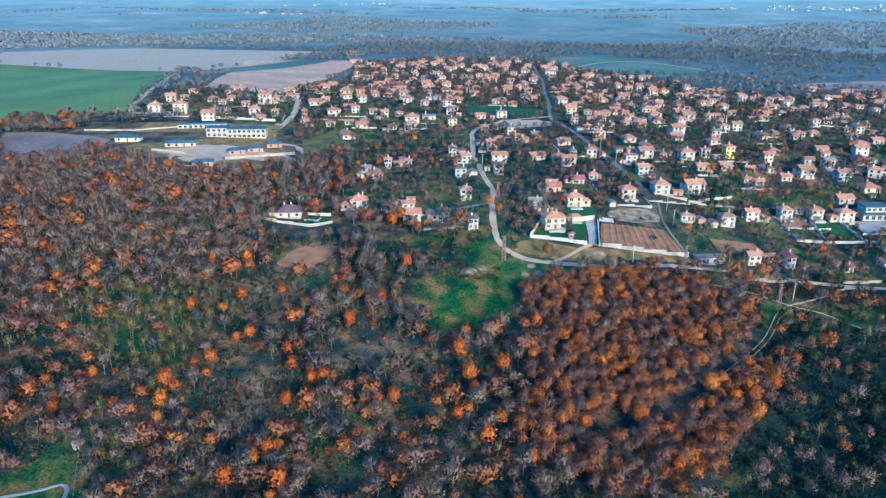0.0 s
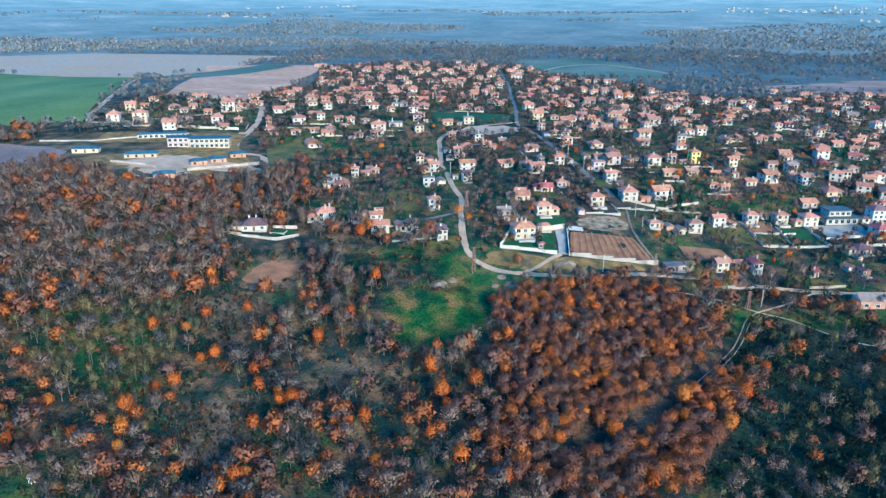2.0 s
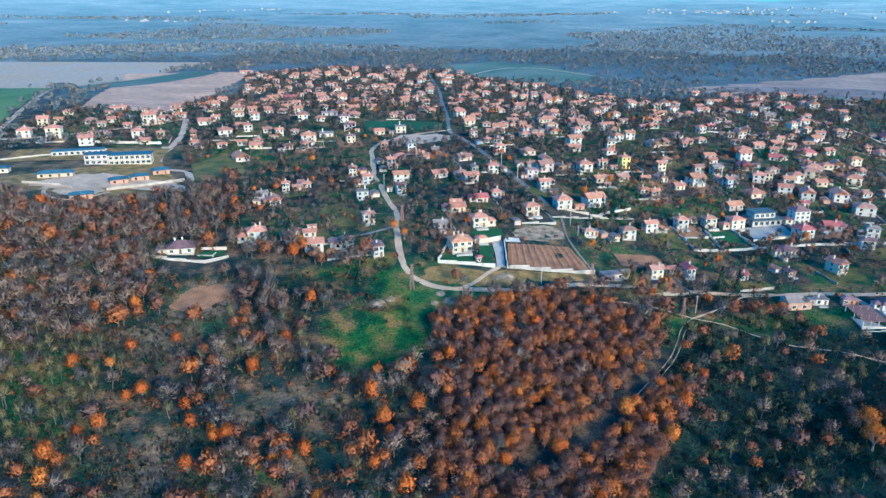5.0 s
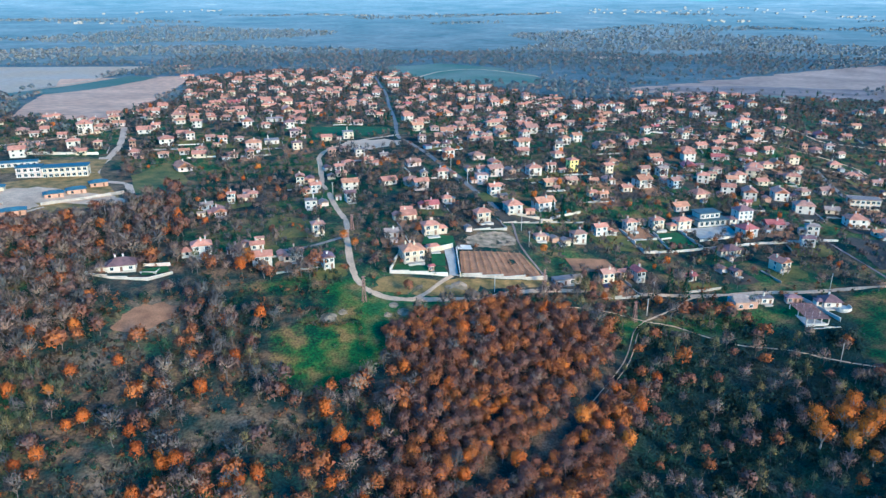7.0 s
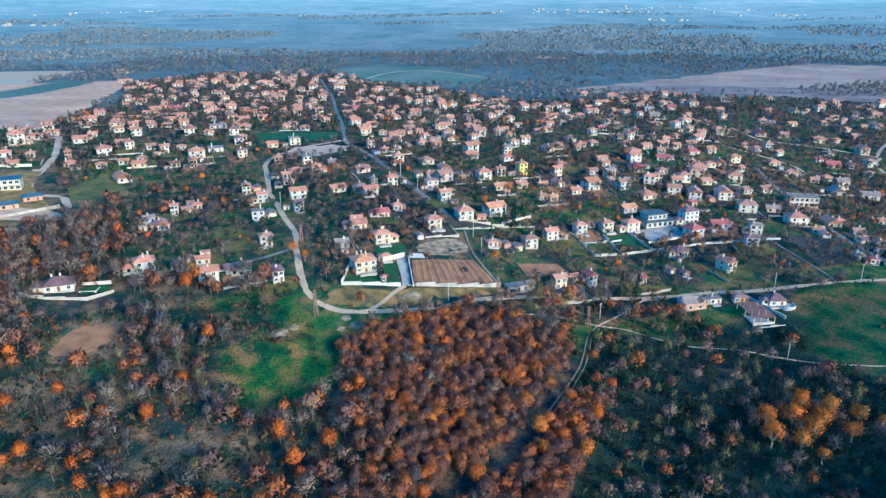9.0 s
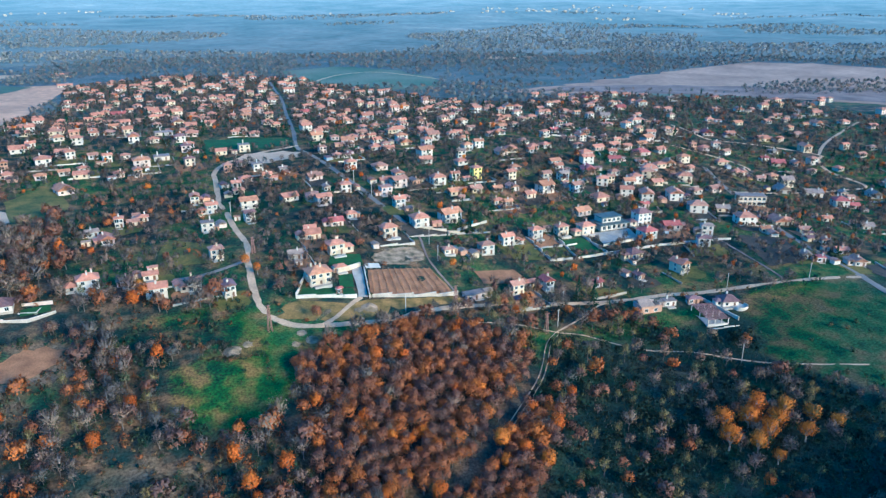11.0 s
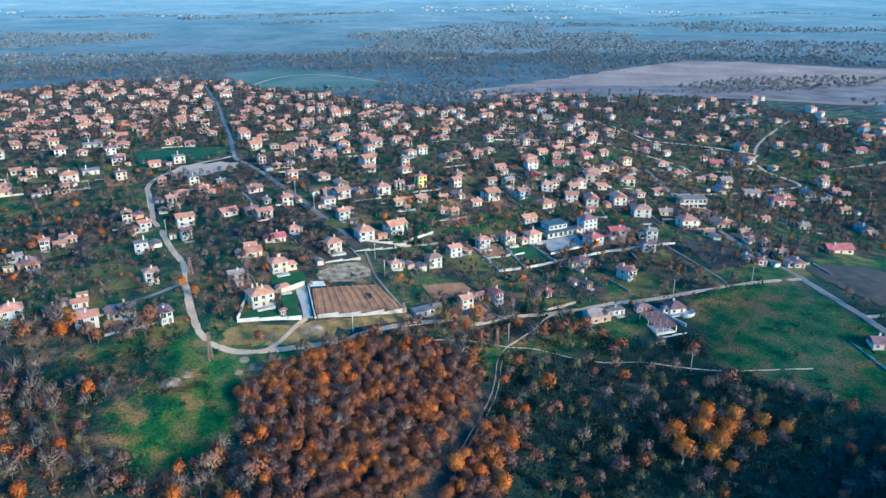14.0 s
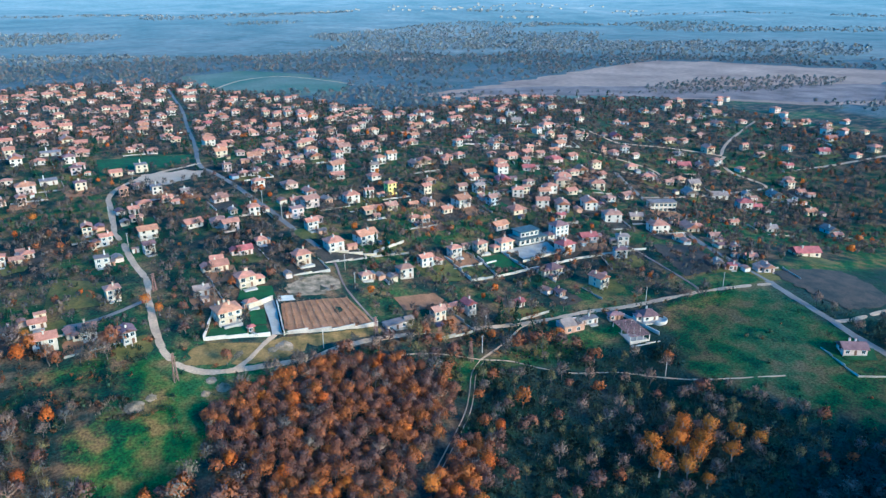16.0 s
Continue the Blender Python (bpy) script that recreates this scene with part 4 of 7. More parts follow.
house(381, 323, -22, 7.4, 7.0, 1, "gable", 4, 0, near=False, label='white plastered one-storey house with a grey slate gable roof')
house(206, 445, 4, 7.4, 6.5, 1, "hip", 1, 0, near=False, label='white plastered one-storey house with a orange clay-tile hip roof')
house(260, 414, -13, 4.7, 4.5, 2, "gable", 6, 1, near=False, label='cream plastered two-storey house with a weathered tile gable roof')
house(28, 492, 6, 5.4, 4.6, 2, "hip", 6, 4, near=False, label='bare orange brick two-storey house with a weathered tile hip roof')
house(-25, 498, 11, 5.0, 6.5, 2, "gable", 0, 2, near=False, label='pinkish plastered two-storey house with a pinkish clay-tile gable roof')
house(-36, 501, 17, 6.1, 5.3, 1, "hip", 0, 2, near=False, label='pinkish plastered one-storey house with a pinkish clay-tile hip roof')
house(256, 435, -15, 9.5, 11.0, 1, "gable", 2, 2, near=False, label='pinkish plastered one-storey house with a dark red tile gable roof')
house(238, 444, -1, 6.2, 5.4, 1, "gable", 0, 0, near=False, label='white plastered one-storey house with a pinkish clay-tile gable roof')
house(295, 423, -23, 9.8, 7.9, 2, "hip", 6, 1, near=False, label='cream plastered two-storey house with a weathered tile hip roof')
house(101, 503, 6, 6.3, 5.0, 1, "hip", 0, 0, near=False, label='white plastered one-storey house with a pinkish clay-tile hip roof')
house(107, 502, 5, 5.6, 4.7, 1, "gable", 3, 0, near=False, label='white plastered one-storey house with a dark brown tile gable roof')
house(6, 514, 11, 7.0, 5.2, 2, "hip", 3, 1, near=False, label='cream plastered two-storey house with a dark brown tile hip roof')
house(182, 480, 0, 6.3, 4.8, 2, "gable", 4, 0, near=False, label='white plastered two-storey house with a grey slate gable roof')
house(-23, 519, 6, 11.3, 8.7, 2, "hip", 1, 2, near=False, label='pinkish plastered two-storey house with a orange clay-tile hip roof')
house(-98, 510, 5, 7.7, 6.9, 1, "hip", 0, 2, near=False, label='pinkish plastered one-storey house with a pinkish clay-tile hip roof')
house(-57, 516, 15, 6.3, 5.5, 1, "hip", 0, 0, near=False, label='white plastered one-storey house with a pinkish clay-tile hip roof')
house(423, 312, -15, 7.8, 10.2, 1, "gable", 4, 5, near=False, label='grey rendered one-storey house with a grey slate gable roof')
house(320, 416, -27, 10.0, 8.3, 2, "hip", 0, 1, near=False, label='cream plastered two-storey house with a pinkish clay-tile hip roof')
house(119, 512, 3, 4.6, 6.0, 1, "gable", 6, 0, near=False, label='white plastered one-storey house with a weathered tile gable roof')
house(213, 481, 2, 7.2, 9.4, 1, "gable", 6, 2, near=False, label='pinkish plastered one-storey house with a weathered tile gable roof')
house(301, 430, -26, 11.5, 8.7, 2, "hip", 0, 0, near=False, label='white plastered two-storey house with a pinkish clay-tile hip roof')
house(94, 520, 10, 5.4, 4.5, 2, "hip", 6, 2, near=False, label='pinkish plastered two-storey house with a weathered tile hip roof')
house(-11, 532, 5, 10.8, 9.2, 1, "flat", 4, 0, near=False, label='white plastered one-storey house with a grey slate flat roof')
house(168, 505, 7, 8.0, 6.8, 1, "hip", 0, 0, near=False, label='white plastered one-storey house with a pinkish clay-tile hip roof')
house(-44, 533, 21, 5.8, 4.5, 2, "gable", 0, 0, near=False, label='white plastered two-storey house with a pinkish clay-tile gable roof')
house(132, 520, 4, 8.0, 7.5, 1, "hip", 0, 0, near=False, label='white plastered one-storey house with a pinkish clay-tile hip roof')
house(-81, 533, 11, 10.2, 8.7, 2, "hip", 0, 0, near=False, label='white plastered two-storey house with a pinkish clay-tile hip roof')
house(-102, 529, 8, 4.2, 4.5, 2, "gable", 0, 4, near=False, label='bare orange brick two-storey house with a pinkish clay-tile gable roof')
house(43, 540, 4, 8.1, 7.6, 2, "flat", 4, 1, near=False, label='cream plastered two-storey house with a grey slate flat roof')
house(-123, 527, 1, 5.1, 4.5, 2, "hip", 0, 1, near=False, label='cream plastered two-storey house with a pinkish clay-tile hip roof')
house(290, 456, -23, 8.9, 6.6, 1, "gable", 2, 2, near=False, label='pinkish plastered one-storey house with a dark red tile gable roof')
house(205, 504, -1, 7.4, 6.8, 2, "gable", 1, 0, near=False, label='white plastered two-storey house with a orange clay-tile gable roof')
house(412, 370, -24, 10.4, 9.4, 2, "hip", 2, 0, near=False, label='white plastered two-storey house with a dark red tile hip roof')
house(5, 546, 3, 6.7, 5.2, 2, "hip", 3, 2, near=False, label='pinkish plastered two-storey house with a dark brown tile hip roof')
house(117, 535, 8, 5.5, 7.1, 1, "gable", 6, 2, near=False, label='pinkish plastered one-storey house with a weathered tile gable roof')
house(-139, 531, 12, 8.9, 8.0, 2, "hip", 0, 0, near=False, label='white plastered two-storey house with a pinkish clay-tile hip roof')
house(419, 365, -23, 6.7, 5.9, 1, "gable", 2, 2, near=False, label='pinkish plastered one-storey house with a dark red tile gable roof')
house(-67, 546, 19, 6.7, 4.8, 2, "hip", 0, 0, near=False, label='white plastered two-storey house with a pinkish clay-tile hip roof')
house(310, 450, -23, 6.0, 5.0, 1, "hip", 0, 0, near=False, label='white plastered one-storey house with a pinkish clay-tile hip roof')
house(157, 531, 5, 9.7, 11.0, 1, "gable", 0, 1, near=False, label='cream plastered one-storey house with a pinkish clay-tile gable roof')
house(-159, 531, 9, 4.5, 4.5, 1, "gable", 0, 2, near=False, label='pinkish plastered one-storey house with a pinkish clay-tile gable roof')
house(-168, 529, 5, 6.0, 5.2, 2, "flat", 6, 4, near=False, label='bare orange brick two-storey house with a weathered tile flat roof')
house(447, 344, -20, 7.6, 6.8, 1, "gable", 1, 1, near=False, label='cream plastered one-storey house with a orange clay-tile gable roof')
house(412, 393, -24, 12.9, 9.5, 1, "gable", 4, 0, near=False, label='white plastered one-storey house with a grey slate gable roof')
house(392, 401, -20, 9.8, 11.0, 1, "gable", 4, 0, near=False, label='white plastered one-storey house with a grey slate gable roof')
house(-193, 531, 7, 10.7, 8.0, 3, "hip", 0, 1, near=False, label='cream plastered three-storey house with a pinkish clay-tile hip roof')
house(333, 451, -20, 8.5, 11.0, 1, "gable", 1, 0, near=False, label='white plastered one-storey house with a orange clay-tile gable roof')
house(300, 474, -18, 6.1, 5.3, 1, "gable", 0, 0, near=False, label='white plastered one-storey house with a pinkish clay-tile gable roof')
house(394, 424, -18, 6.9, 5.4, 1, "gable", 6, 2, near=False, label='pinkish plastered one-storey house with a weathered tile gable roof')
house(407, 413, -13, 9.2, 8.7, 2, "gable", 4, 1, near=False, label='cream plastered two-storey house with a grey slate gable roof')
house(293, 484, 9, 9.3, 6.8, 1, "gable", 0, 2, near=False, label='pinkish plastered one-storey house with a pinkish clay-tile gable roof')
house(389, 437, -28, 7.1, 9.3, 1, "gable", 6, 0, near=False, label='white plastered one-storey house with a weathered tile gable roof')
house(98, 563, 9, 9.3, 8.1, 2, "gable", 1, 1, near=False, label='cream plastered two-storey house with a orange clay-tile gable roof')
house(2, 574, 7, 7.8, 6.5, 2, "hip", 3, 0, near=False, label='white plastered two-storey house with a dark brown tile hip roof')
house(453, 364, -20, 7.8, 5.7, 1, "gable", 4, 0, near=False, label='white plastered one-storey house with a grey slate gable roof')
house(436, 389, -25, 5.0, 6.6, 1, "gable", 4, 0, near=False, label='white plastered one-storey house with a grey slate gable roof')
house(-214, 536, 9, 9.4, 8.8, 2, "hip", 0, 0, near=False, label='white plastered two-storey house with a pinkish clay-tile hip roof')
house(198, 540, 6, 6.3, 5.5, 2, "hip", 0, 0, near=False, label='white plastered two-storey house with a pinkish clay-tile hip roof')
house(-29, 580, 3, 7.9, 10.4, 2, "gable", 0, 0, near=False, label='white plastered two-storey house with a pinkish clay-tile gable roof')
house(326, 475, -15, 12.6, 9.5, 1, "hip", 2, 2, near=False, label='pinkish plastered one-storey house with a dark red tile hip roof')
house(383, 436, -20, 9.5, 6.9, 1, "hip", 0, 0, near=False, label='white plastered one-storey house with a pinkish clay-tile hip roof')
house(141, 564, 10, 6.3, 4.7, 1, "gable", 0, 1, near=False, label='cream plastered one-storey house with a pinkish clay-tile gable roof')
house(455, 380, -20, 8.7, 11.0, 1, "gable", 4, 0, near=False, label='white plastered one-storey house with a grey slate gable roof')
house(388, 459, -18, 8.7, 7.3, 1, "hip", 0, 1, near=False, label='cream plastered one-storey house with a pinkish clay-tile hip roof')
house(210, 545, 11, 6.4, 5.6, 1, "gable", 0, 0, near=False, label='white plastered one-storey house with a pinkish clay-tile gable roof')
house(-141, 573, 11, 11.2, 9.5, 3, "hip", 0, 0, near=False, label='white plastered three-storey house with a pinkish clay-tile hip roof')
house(186, 558, 1, 6.4, 5.3, 2, "gable", 0, 2, near=False, label='pinkish plastered two-storey house with a pinkish clay-tile gable roof')
house(287, 512, 10, 5.6, 4.5, 1, "gable", 6, 1, near=False, label='cream plastered one-storey house with a weathered tile gable roof')
house(-95, 585, 5, 6.4, 5.0, 1, "gable", 0, 0, near=False, label='white plastered one-storey house with a pinkish clay-tile gable roof')
house(295, 512, 4, 6.7, 8.7, 2, "gable", 0, 0, near=False, label='white plastered two-storey house with a pinkish clay-tile gable roof')
house(159, 571, 3, 7.2, 5.9, 2, "hip", 0, 1, near=False, label='cream plastered two-storey house with a pinkish clay-tile hip roof')
house(-68, 594, 3, 6.9, 5.4, 3, "gable", 0, 4, near=False, label='bare orange brick three-storey house with a pinkish clay-tile gable roof')
house(320, 500, -5, 6.1, 5.1, 2, "gable", 0, 1, near=False, label='cream plastered two-storey house with a pinkish clay-tile gable roof')
house(42, 596, 6, 5.7, 5.0, 1, "gable", 0, 2, near=False, label='pinkish plastered one-storey house with a pinkish clay-tile gable roof')
house(477, 375, -23, 5.7, 5.2, 1, "gable", 0, 2, near=False, label='pinkish plastered one-storey house with a pinkish clay-tile gable roof')
house(-9, 602, 0, 14.6, 9.5, 1, "flat", 4, 0, near=False, label='white plastered one-storey house with a grey slate flat roof')
house(-34, 608, 13, 7.4, 6.9, 2, "gable", 0, 1, near=False, label='cream plastered two-storey house with a pinkish clay-tile gable roof')
house(481, 388, -16, 6.6, 5.9, 2, "gable", 0, 1, near=False, label='cream plastered two-storey house with a pinkish clay-tile gable roof')
house(-215, 574, 7, 8.3, 6.7, 2, "gable", 0, 1, near=False, label='cream plastered two-storey house with a pinkish clay-tile gable roof')
house(320, 518, -11, 4.2, 4.5, 1, "gable", 0, 2, near=False, label='pinkish plastered one-storey house with a pinkish clay-tile gable roof')
house(390, 496, -13, 5.0, 4.5, 2, "hip", 0, 4, near=False, label='bare orange brick two-storey house with a pinkish clay-tile hip roof')
house(188, 584, -0, 6.7, 5.5, 1, "gable", 0, 0, near=False, label='white plastered one-storey house with a pinkish clay-tile gable roof')
house(-57, 613, 8, 6.7, 5.8, 1, "hip", 0, 0, near=False, label='white plastered one-storey house with a pinkish clay-tile hip roof')
house(288, 543, 8, 7.5, 6.6, 1, "gable", 2, 0, near=False, label='white plastered one-storey house with a dark red tile gable roof')
house(438, 454, -24, 10.9, 9.5, 1, "gable", 2, 1, near=False, label='cream plastered one-storey house with a dark red tile gable roof')
house(-83, 614, 1, 9.2, 6.7, 2, "hip", 6, 1, near=False, label='cream plastered two-storey house with a weathered tile hip roof')
house(436, 466, -13, 6.8, 5.4, 1, "gable", 2, 0, near=False, label='white plastered one-storey house with a dark red tile gable roof')
house(-129, 613, 10, 8.5, 6.5, 2, "hip", 0, 1, near=False, label='cream plastered two-storey house with a pinkish clay-tile hip roof')
house(454, 451, -22, 7.0, 9.2, 1, "gable", 6, 0, near=False, label='white plastered one-storey house with a weathered tile gable roof')
house(316, 539, -17, 5.5, 7.1, 1, "gable", 0, 2, near=False, label='pinkish plastered one-storey house with a pinkish clay-tile gable roof')
house(415, 498, -18, 6.9, 5.7, 2, "hip", 6, 0, near=False, label='white plastered two-storey house with a weathered tile hip roof')
house(-145, 617, 9, 7.7, 6.8, 1, "hip", 0, 0, near=False, label='white plastered one-storey house with a pinkish clay-tile hip roof')
house(158, 615, 7, 7.8, 6.7, 1, "hip", 0, 0, near=False, label='white plastered one-storey house with a pinkish clay-tile hip roof')
house(171, 615, 5, 6.1, 4.6, 1, "hip", 0, 0, near=False, label='white plastered one-storey house with a pinkish clay-tile hip roof')
house(2, 648, 9, 8.9, 11.0, 2, "gable", 6, 1, near=False, label='cream plastered two-storey house with a weathered tile gable roof')
house(315, 565, -14, 9.7, 7.4, 1, "hip", 6, 2, near=False, label='pinkish plastered one-storey house with a weathered tile hip roof')
house(459, 481, -21, 7.9, 6.9, 1, "flat", 4, 0, near=False, label='white plastered one-storey house with a grey slate flat roof')
house(184, 623, 5, 7.1, 5.5, 2, "gable", 0, 1, near=False, label='cream plastered two-storey house with a pinkish clay-tile gable roof')
house(374, 531, -15, 8.0, 6.5, 2, "gable", 0, 0, near=False, label='white plastered two-storey house with a pinkish clay-tile gable roof')
house(517, 418, -16, 7.1, 5.3, 1, "gable", 2, 0, near=False, label='white plastered one-storey house with a dark red tile gable roof')
house(221, 615, 0, 6.2, 5.3, 1, "gable", 0, 0, near=False, label='white plastered one-storey house with a pinkish clay-tile gable roof')
house(-106, 652, 5, 8.9, 8.4, 2, "gable", 0, 0, near=False, label='white plastered two-storey house with a pinkish clay-tile gable roof')
house(-183, 637, 14, 6.3, 5.8, 1, "gable", 0, 2, near=False, label='pinkish plastered one-storey house with a pinkish clay-tile gable roof')
house(373, 547, -6, 7.2, 5.8, 2, "hip", 0, 1, near=False, label='cream plastered two-storey house with a pinkish clay-tile hip roof')
house(490, 478, -15, 8.3, 10.9, 2, "gable", 0, 1, near=False, label='cream plastered two-storey house with a pinkish clay-tile gable roof')
house(-179, 645, 21, 6.4, 4.6, 1, "gable", 0, 2, near=False, label='pinkish plastered one-storey house with a pinkish clay-tile gable roof')
house(142, 659, 4, 7.3, 6.2, 1, "hip", 0, 1, near=False, label='cream plastered one-storey house with a pinkish clay-tile hip roof')
house(440, 540, -21, 10.1, 11.0, 1, "gable", 2, 2, near=False, label='pinkish plastered one-storey house with a dark red tile gable roof')
house(163, 662, 0, 11.1, 9.5, 2, "gable", 0, 0, near=False, label='white plastered two-storey house with a pinkish clay-tile gable roof')
house(360, 577, -3, 10.2, 8.8, 1, "flat", 0, 0, near=False, label='white plastered one-storey house with a pinkish clay-tile flat roof')
house(407, 542, -21, 5.6, 4.9, 2, "hip", 0, 1, near=False, label='cream plastered two-storey house with a pinkish clay-tile hip roof')
house(478, 514, -12, 10.2, 9.5, 1, "gable", 0, 1, near=False, label='cream plastered one-storey house with a pinkish clay-tile gable roof')
house(461, 535, -13, 8.4, 6.4, 1, "gable", 0, 2, near=False, label='pinkish plastered one-storey house with a pinkish clay-tile gable roof')
house(568, 425, -27, 10.4, 8.4, 1, "gable", 2, 0, near=False, label='white plastered one-storey house with a dark red tile gable roof')
house(283, 639, 8, 5.7, 4.5, 1, "hip", 0, 1, near=False, label='cream plastered one-storey house with a pinkish clay-tile hip roof')
house(136, 688, 2, 4.8, 4.5, 1, "hip", 0, 0, near=False, label='white plastered one-storey house with a pinkish clay-tile hip roof')
house(188, 677, 10, 6.7, 6.2, 1, "hip", 0, 2, near=False, label='pinkish plastered one-storey house with a pinkish clay-tile hip roof')
house(126, 692, 10, 4.8, 4.5, 1, "hip", 0, 0, near=False, label='white plastered one-storey house with a pinkish clay-tile hip roof')
house(395, 585, -3, 9.6, 8.8, 2, "hip", 0, 0, near=False, label='white plastered two-storey house with a pinkish clay-tile hip roof')
house(81, 703, 4, 7.7, 5.7, 2, "gable", 0, 1, near=False, label='cream plastered two-storey house with a pinkish clay-tile gable roof')
house(339, 633, -13, 4.9, 4.5, 1, "hip", 0, 1, near=False, label='cream plastered one-storey house with a pinkish clay-tile hip roof')
house(418, 584, -4, 5.9, 5.3, 1, "gable", 3, 0, near=False, label='white plastered one-storey house with a dark brown tile gable roof')
house(257, 679, 9, 7.9, 6.5, 1, "gable", 3, 0, near=False, label='white plastered one-storey house with a dark brown tile gable roof')
house(118, 724, 1, 8.0, 7.1, 1, "gable", 2, 2, near=False, label='pinkish plastered one-storey house with a dark red tile gable roof')
house(249, 691, 3, 7.0, 5.3, 1, "gable", 0, 2, near=False, label='pinkish plastered one-storey house with a pinkish clay-tile gable roof')
house(-18, 736, 2, 9.0, 7.4, 2, "hip", 0, 1, near=False, label='cream plastered two-storey house with a pinkish clay-tile hip roof')
house(389, 626, -16, 10.0, 9.3, 1, "gable", 4, 0, near=False, label='white plastered one-storey house with a grey slate gable roof')
house(605, 446, -20, 11.0, 9.0, 1, "gable", 0, 0, near=False, label='white plastered one-storey house with a pinkish clay-tile gable roof')
house(230, 702, 9, 7.0, 5.3, 1, "gable", 0, 2, near=False, label='pinkish plastered one-storey house with a pinkish clay-tile gable roof')
house(24, 740, 7, 7.0, 5.7, 1, "gable", 0, 2, near=False, label='pinkish plastered one-storey house with a pinkish clay-tile gable roof')
house(52, 741, 2, 5.0, 4.5, 1, "hip", 0, 0, near=False, label='white plastered one-storey house with a pinkish clay-tile hip roof')
house(484, 590, -19, 7.1, 6.0, 1, "hip", 0, 0, near=False, label='white plastered one-storey house with a pinkish clay-tile hip roof')
house(112, 741, 7, 7.5, 9.7, 1, "gable", 1, 1, near=False, label='cream plastered one-storey house with a orange clay-tile gable roof')
house(240, 711, 1, 7.1, 6.4, 1, "gable", 0, 1, near=False, label='cream plastered one-storey house with a pinkish clay-tile gable roof')
house(285, 695, 3, 9.2, 7.3, 1, "gable", 0, 0, near=False, label='white plastered one-storey house with a pinkish clay-tile gable roof')
house(293, 691, 7, 7.1, 6.0, 1, "gable", 6, 2, near=False, label='pinkish plastered one-storey house with a weathered tile gable roof')
house(262, 704, 9, 7.2, 5.6, 1, "hip", 0, 1, near=False, label='cream plastered one-storey house with a pinkish clay-tile hip roof')
house(316, 689, -9, 9.5, 11.0, 2, "gable", 0, 0, near=False, label='white plastered two-storey house with a pinkish clay-tile gable roof')
house(185, 735, 6, 8.2, 6.3, 2, "hip", 0, 1, near=False, label='cream plastered two-storey house with a pinkish clay-tile hip roof')
house(568, 542, -7, 8.6, 11.0, 1, "gable", 0, 0, near=False, label='white plastered one-storey house with a pinkish clay-tile gable roof')
house(406, 662, -20, 9.5, 7.3, 2, "flat", 4, 0, near=False, label='white plastered two-storey house with a grey slate flat roof')
house(2, 782, 4, 11.7, 9.5, 2, "gable", 0, 1, near=False, label='cream plastered two-storey house with a pinkish clay-tile gable roof')
house(139, 772, 3, 9.8, 11.0, 1, "gable", 0, 0, near=False, label='white plastered one-storey house with a pinkish clay-tile gable roof')
house(558, 581, -13, 9.6, 7.0, 1, "gable", 0, 0, near=False, label='white plastered one-storey house with a pinkish clay-tile gable roof')
house(575, 573, -10, 6.9, 9.0, 1, "gable", 0, 2, near=False, label='pinkish plastered one-storey house with a pinkish clay-tile gable roof')
house(628, 511, -16, 5.0, 6.5, 2, "gable", 0, 0, near=False, label='white plastered two-storey house with a pinkish clay-tile gable roof')
house(651, 484, -14, 7.0, 9.1, 1, "gable", 1, 2, near=False, label='pinkish plastered one-storey house with a orange clay-tile gable roof')
house(643, 501, -20, 8.7, 8.2, 1, "gable", 0, 0, near=False, label='white plastered one-storey house with a pinkish clay-tile gable roof')
house(-20, 804, 8, 10.9, 9.2, 2, "gable", 0, 1, near=False, label='cream plastered two-storey house with a pinkish clay-tile gable roof')
house(437, 672, -3, 10.9, 9.5, 1, "gable", 2, 2, near=False, label='pinkish plastered one-storey house with a dark red tile gable roof')
house(527, 633, -21, 8.7, 6.9, 1, "gable", 0, 2, near=False, label='pinkish plastered one-storey house with a pinkish clay-tile gable roof')
house(-71, 802, 23, 12.0, 9.0, 1, "gable", 0, 1, near=False, label='cream plastered one-storey house with a pinkish clay-tile gable roof')
house(-52, 804, 17, 15.3, 9.5, 1, "gable", 2, 2, near=False, label='pinkish plastered one-storey house with a dark red tile gable roof')
house(549, 624, -21, 8.1, 10.6, 1, "gable", 0, 0, near=False, label='white plastered one-storey house with a pinkish clay-tile gable roof')
house(592, 589, -13, 6.7, 5.5, 1, "gable", 4, 0, near=False, label='white plastered one-storey house with a grey slate gable roof')
house(606, 578, -21, 10.0, 7.8, 1, "gable", 0, 1, near=False, label='cream plastered one-storey house with a pinkish clay-tile gable roof')
house(474, 687, -17, 10.4, 11.0, 2, "gable", 0, 0, near=False, label='white plastered two-storey house with a pinkish clay-tile gable roof')
house(30, 836, 7, 5.7, 4.8, 1, "gable", 0, 0, near=False, label='white plastered one-storey house with a pinkish clay-tile gable roof')
house(146, 851, 8, 9.4, 7.7, 1, "hip", 0, 0, near=False, label='white plastered one-storey house with a pinkish clay-tile hip roof')
house(426, 749, -4, 8.2, 6.9, 1, "hip", 0, 2, near=False, label='pinkish plastered one-storey house with a pinkish clay-tile hip roof')
house(-3, 867, 5, 10.6, 8.6, 2, "hip", 0, 1, near=False, label='cream plastered two-storey house with a pinkish clay-tile hip roof')
house(638, 620, -3, 8.7, 11.0, 1, "gable", 0, 0, near=False, label='white plastered one-storey house with a pinkish clay-tile gable roof')
